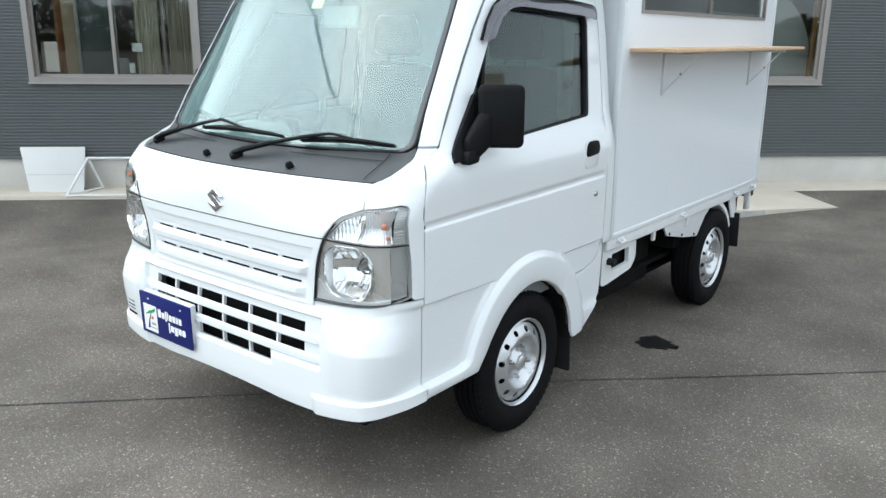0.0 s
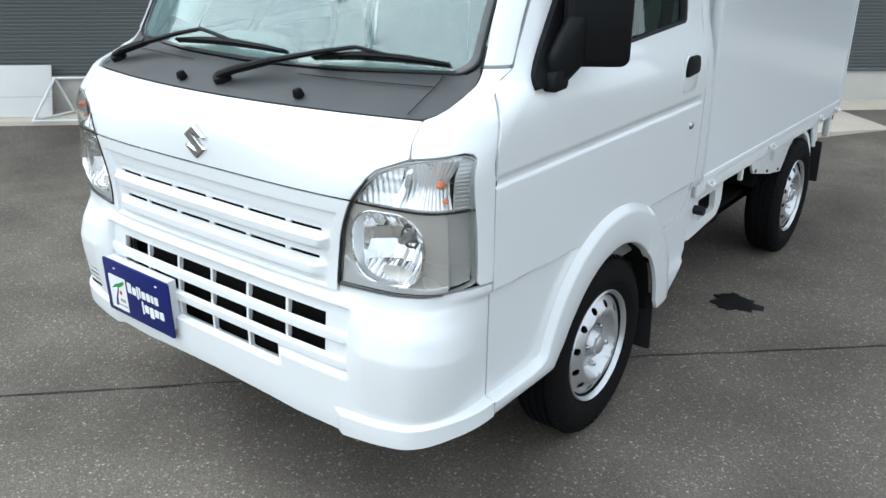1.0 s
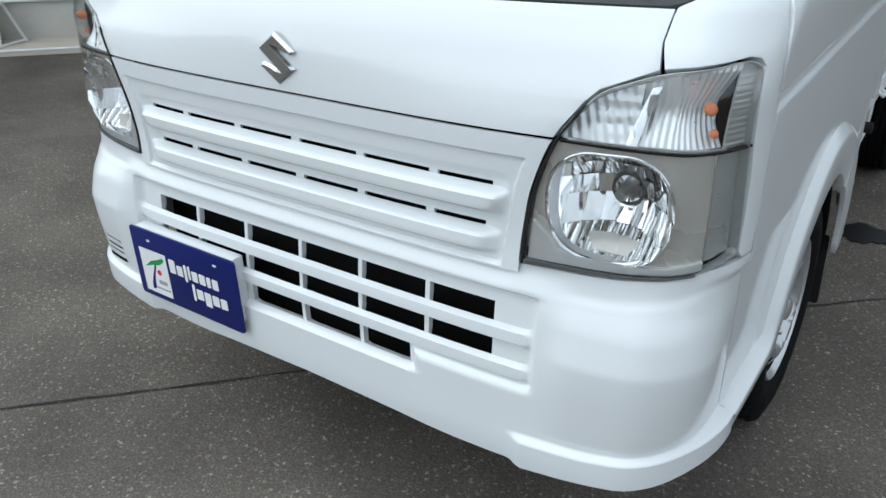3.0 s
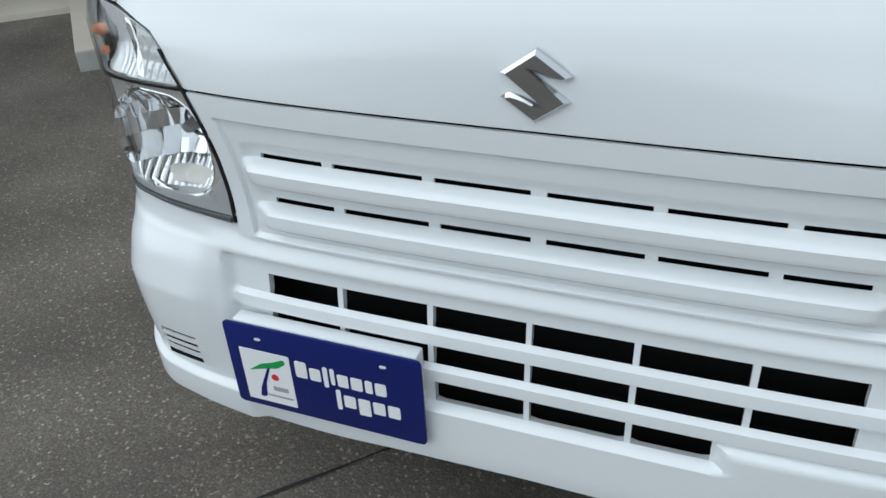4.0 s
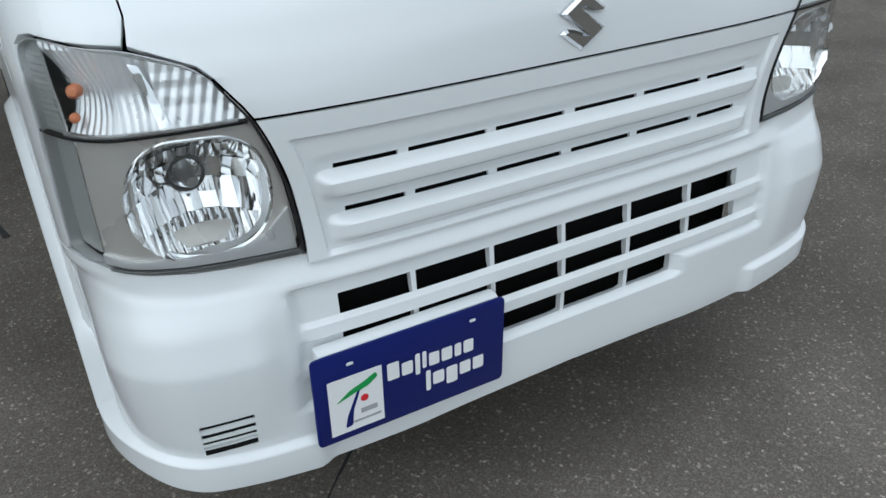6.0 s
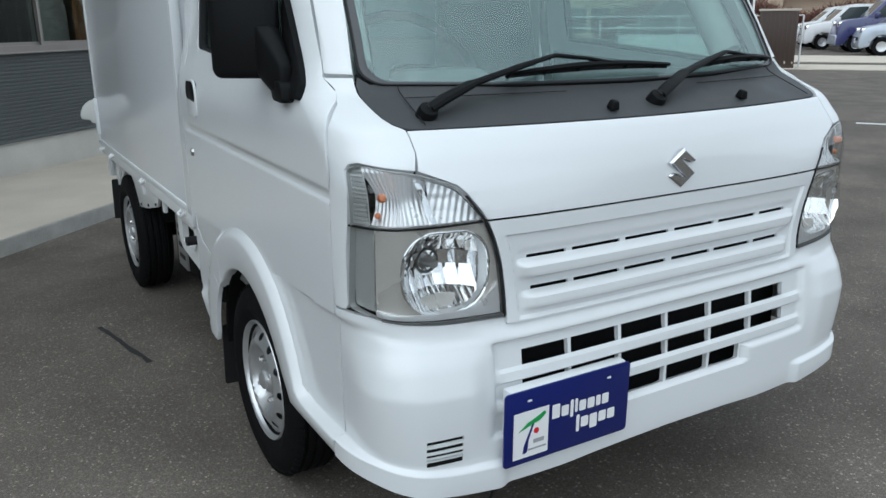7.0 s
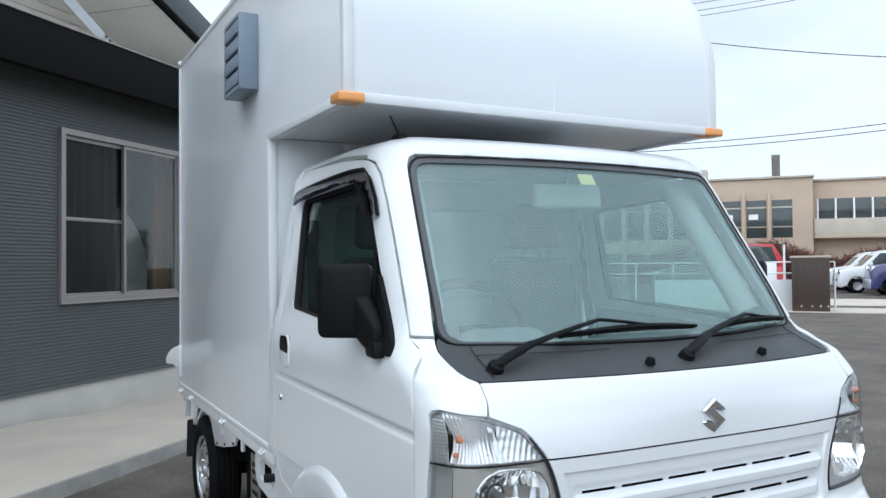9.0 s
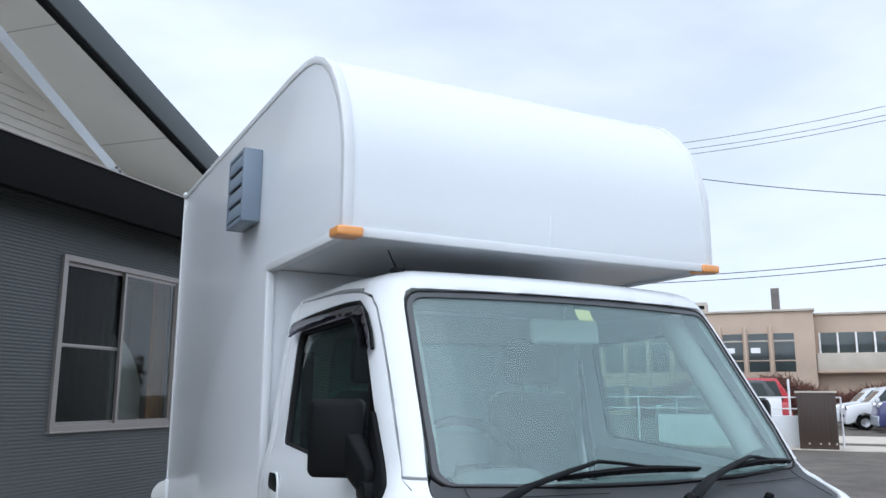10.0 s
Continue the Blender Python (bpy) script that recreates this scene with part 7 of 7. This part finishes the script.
part("roof_edge", box(2.95, 26, 1.05, 10.1, 6.75, 6.90, 0.02), BEIGE_PALE, block)
part("chimney", box(0.36, 0.90, 1.5, 2.2, 7.0, 8.75, 0.02), SOOT, block, "sooty grey chimney")
part("roof_hut", box(-5.35, -3.95, 1.5, 3.2, 7.0, 7.95, 0.02), BEIGE_PALE, block)
part("hut_vent", box(-4.5, -4.1, 1.45, 1.5, 7.45, 7.7, 0.0), BLACK, block)
for k in range(9):
    x = 0.35 - 1.62 * k
    w = part("window", box(x - 0.02, x + 1.24, -0.02, 0.1, 2.95, 5.50, 0.01), FARGLASS, block)
    part("transom", box(x - 0.02, x + 1.24, -0.05, -0.02, 4.95, 5.05, 0.0), BEIGE_PALE, w)
    part("sill_band", box(x - 0.02, x + 1.24, -0.05, -0.02, 3.65, 3.72, 0.0), BEIGE, w)
    part("pier", box(x - 0.30, x - 0.10, -0.25, 0.05, 2.0, 6.0, 0.01), BEIGE, block)
    part("window", box(x - 0.02, x + 1.24, -0.02, 0.1, 0.3, 2.0, 0.01), FARGLASS, block)
for k in range(3):
    part("notice", box(-1.15 - 1.62 * k, -0.55 - 1.62 * k, -0.06, -0.03, 4.2, 4.55, 0.0), INKWHITE, block)
for k in range(12):
    x = 3.2 + 1.1 * k
    part("window", box(x, x + 1.0, 1.15, 1.3, 4.15, 5.55, 0.01), FARGLASS, block)
    part("mullion", box(x - 0.06, x + 0.04, 1.08, 1.2, 4.15, 5.55, 0.0), INKWHITE, block)
part("balcony", box(2.9, 26, 0.2, 1.2, 3.05, 4.15, 0.03), BEIGE_PALE, block, "stained pale balcony parapet")
part("balcony_edge", box(2.9, 26, 0.1, 1.2, 2.85, 3.05, 0.02), BEIGE, block)
part("balcony_door", box(8.3, 9.2, 1.10, 1.2, 3.3, 5.6, 0.0), FARGLASS, block)


def hedge_mesh(x0, x1, h, seed, n=1500):
    rng = random.Random(seed)
    bm = bmesh.new()
    for _ in range(n):
        x, y = rng.uniform(x0, x1), rng.uniform(-0.7, 0.7)
        top = h * (0.75 + 0.25 * math.sin(x * 0.9 + seed) * math.cos(x * 0.37)) * rng.uniform(0.75, 1.05)
        z = rng.uniform(0.1, top)
        d = Vector((rng.uniform(-1, 1), rng.uniform(-1, 1), rng.uniform(0.1, 1.4))).normalized()
        l, w = rng.uniform(0.25, 0.6), rng.uniform(0.018, 0.04)
        s = d.cross(Vector((0, 1, 0))).normalized() * w
        u = d.cross(s).normalized() * w
        a = Vector((x, y, z))
        b = a + d * l
        v = [bm.verts.new(p) for p in (a + s, a - s * 0.5 + u, a - s * 0.5 - u, b)]
        for f in ((0, 1, 3), (1, 2, 3), (2, 0, 3)):
            bm.faces.new([v[i] for i in f])
    return bm


def tree_belt(seed, n=40000):
    """Bare winter trees with evergreens among them in an arc round the open sides, with an uneven top."""
    rng = random.Random(seed)
    verts, faces = [], []
    for _ in range(n):
        a = radians(rng.uniform(-170, 12))
        d = rng.uniform(58, 62)
        top = 3.4 + 1.0 * math.sin(a * 9) + 0.7 * math.sin(a * 23 + 1) + 0.6 * math.sin(a * 61)
        c = Vector((d * math.cos(a), d * math.sin(a), top * rng.uniform(0.0, 1.0) ** 1.15))
        k = len(verts)
        for _ in range(3):
            verts.append(c + Vector((rng.uniform(-0.4, 0.4), rng.uniform(-0.4, 0.4), rng.uniform(-0.35, 0.4))))
        faces.append((k, k + 1, k + 2))
    return from_lists(verts, faces)


thing("tree_belt", tree_belt(11), BELT, "dull green and brown trees round the open side of the yard", "trees", kind="stuff")
hd = thing("bare_hedge", hedge_mesh(-9, 12, 2.5, 3, 22000), HEDGE, "reddish bare winter hedge in front of the block", "hedge", kind="stuff")
hd.matrix_world = far(38, 47.0)


def bare_tree(m, h, seed, label):
    rng = random.Random(seed)
    t = root("bare_tree", label, "tree", m)
    bm = tube([(0, 0, 0), (0.05, 0, h * 0.3), (0.0, 0.05, h * 0.55)], [0.14, 0.11, 0.07], 8)
    part("trunk", bm, TWIG, t)
    cr = bmesh.new()
    def grow(p, d, l, r, depth):
        q = p + d * l
        tube([p, q], [r, r * 0.6], 4, bm=cr, ends=False)
        if depth == 0:
            return
        for _ in range(3):
            nd = (d + Vector((rng.uniform(-0.8, 0.8), rng.uniform(-0.8, 0.8), rng.uniform(-0.15, 0.5)))).normalized()
            grow(q, nd, l * rng.uniform(0.6, 0.85), r * 0.6, depth - 1)
    for k in range(5):
        a = 2 * math.pi * k / 5 + rng.uniform(-0.3, 0.3)
        grow(Vector((0, 0, h * (0.3 + 0.05 * k))), Vector((math.cos(a), math.sin(a), 0.9)).normalized(), h * 0.17, 0.04, 4)
    part("crown", cr, TWIG, t)
    return t


bare_tree(far(30.6, 42.0), 5.2, 5, "leafless brown tree beside the car park")


# overhead wires
def wire(az0, el0, az1, el1, dist0, dist1, sag, r):
    pts = []
    for k in range(21):
        t = k / 20
        az, el, d = az0 + (az1 - az0) * t, el0 + (el1 - el0) * t, dist0 + (dist1 - dist0) * t
        p = EYE2 + Vector((math.cos(radians(az)), math.sin(radians(az)), 0)) * d
        pts.append((p.x, p.y, 1.309 + d * math.tan(radians(el)) - sag * 4 * t * (1 - t)))
    return thing("overhead_wire", tube(pts, r, 5), CABLE, "thin black overhead wire", "wire", group="overhead wires")


for el0, el1 in ((17.0, 18.8), (16.6, 18.2), (16.2, 17.9)):
    wire(56, el0, 24, el1, 34, 34, 0.2, 0.012)
wire(56, 17.6, 24, 11.2, 30, 30, 0.2, 0.016)
for el0, el1 in ((8.2, 9.2), (7.8, 8.8)):
    wire(56, el0, 24, el1, 45, 45, 0.3, 0.022)

# service cable from the house over the yard
pts = [(-5.75 + 8.4 * t, 2.15 - 12.8 * t, 4.50 + 1.0 * t - 0.5 * t * (1 - t)) for t in (k / 16 for k in range(17))]
thing("overhead_wire", tube(pts, 0.020, 8), CABLE, "thick black service cable over the yard", "wire", group="overhead wires")

# potted plant on a box inside the house, and a notice board across the yard
plant = root("house_plant", "green potted plant behind the house window", "plant", WALL @ Matrix.Translation((-6.60, 0.62, 1.12)))
part("pot", lathe([(0.05, 0.0), (0.07, 0.13), (0.075, 0.14), (0.06, 0.14), (0.0, 0.12)], 18, "z"), BROWN, plant)
LEAF = mat("dark_green_leaf", (0.045, 0.09, 0.04), 0.5, vary=0.2, scale=12)
rng_leaf = random.Random(8)
for k in range(11):
    a, l = 2 * math.pi * k / 11 + rng_leaf.uniform(-0.2, 0.2), rng_leaf.uniform(0.16, 0.27)
    d0 = Vector((math.cos(a), math.sin(a), 0))
    pts = [Vector((0, 0, 0.12)) + d0 * (l * t * 0.8) + Vector((0, 0, 0.30 * math.sin(2.0 * t) * (l / 0.22))) for t in (0, 0.3, 0.6, 0.85, 1.0)]
    part("leaf", tube(pts, [0.006, 0.018, 0.022, 0.012, 0.002], 6, flat=0.2), LEAF, plant)
board = root("notice_board", "white post with a white board beside the locker", "sign", far(39.72, 24.0, 0.0))
part("post", tube([(0.30, 0, 0.0), (0.30, 0, 1.78)], 0.03, 8), WHITE_STEEL, board)
part("post", tube([(-0.28, 0, 0.0), (-0.28, 0, 1.30)], 0.02, 8), WHITE_STEEL, board)
part("panel", box(-0.30, 0.10, -0.03, 0.0, 0.62, 1.28, 0.005), INKWHITE, board)
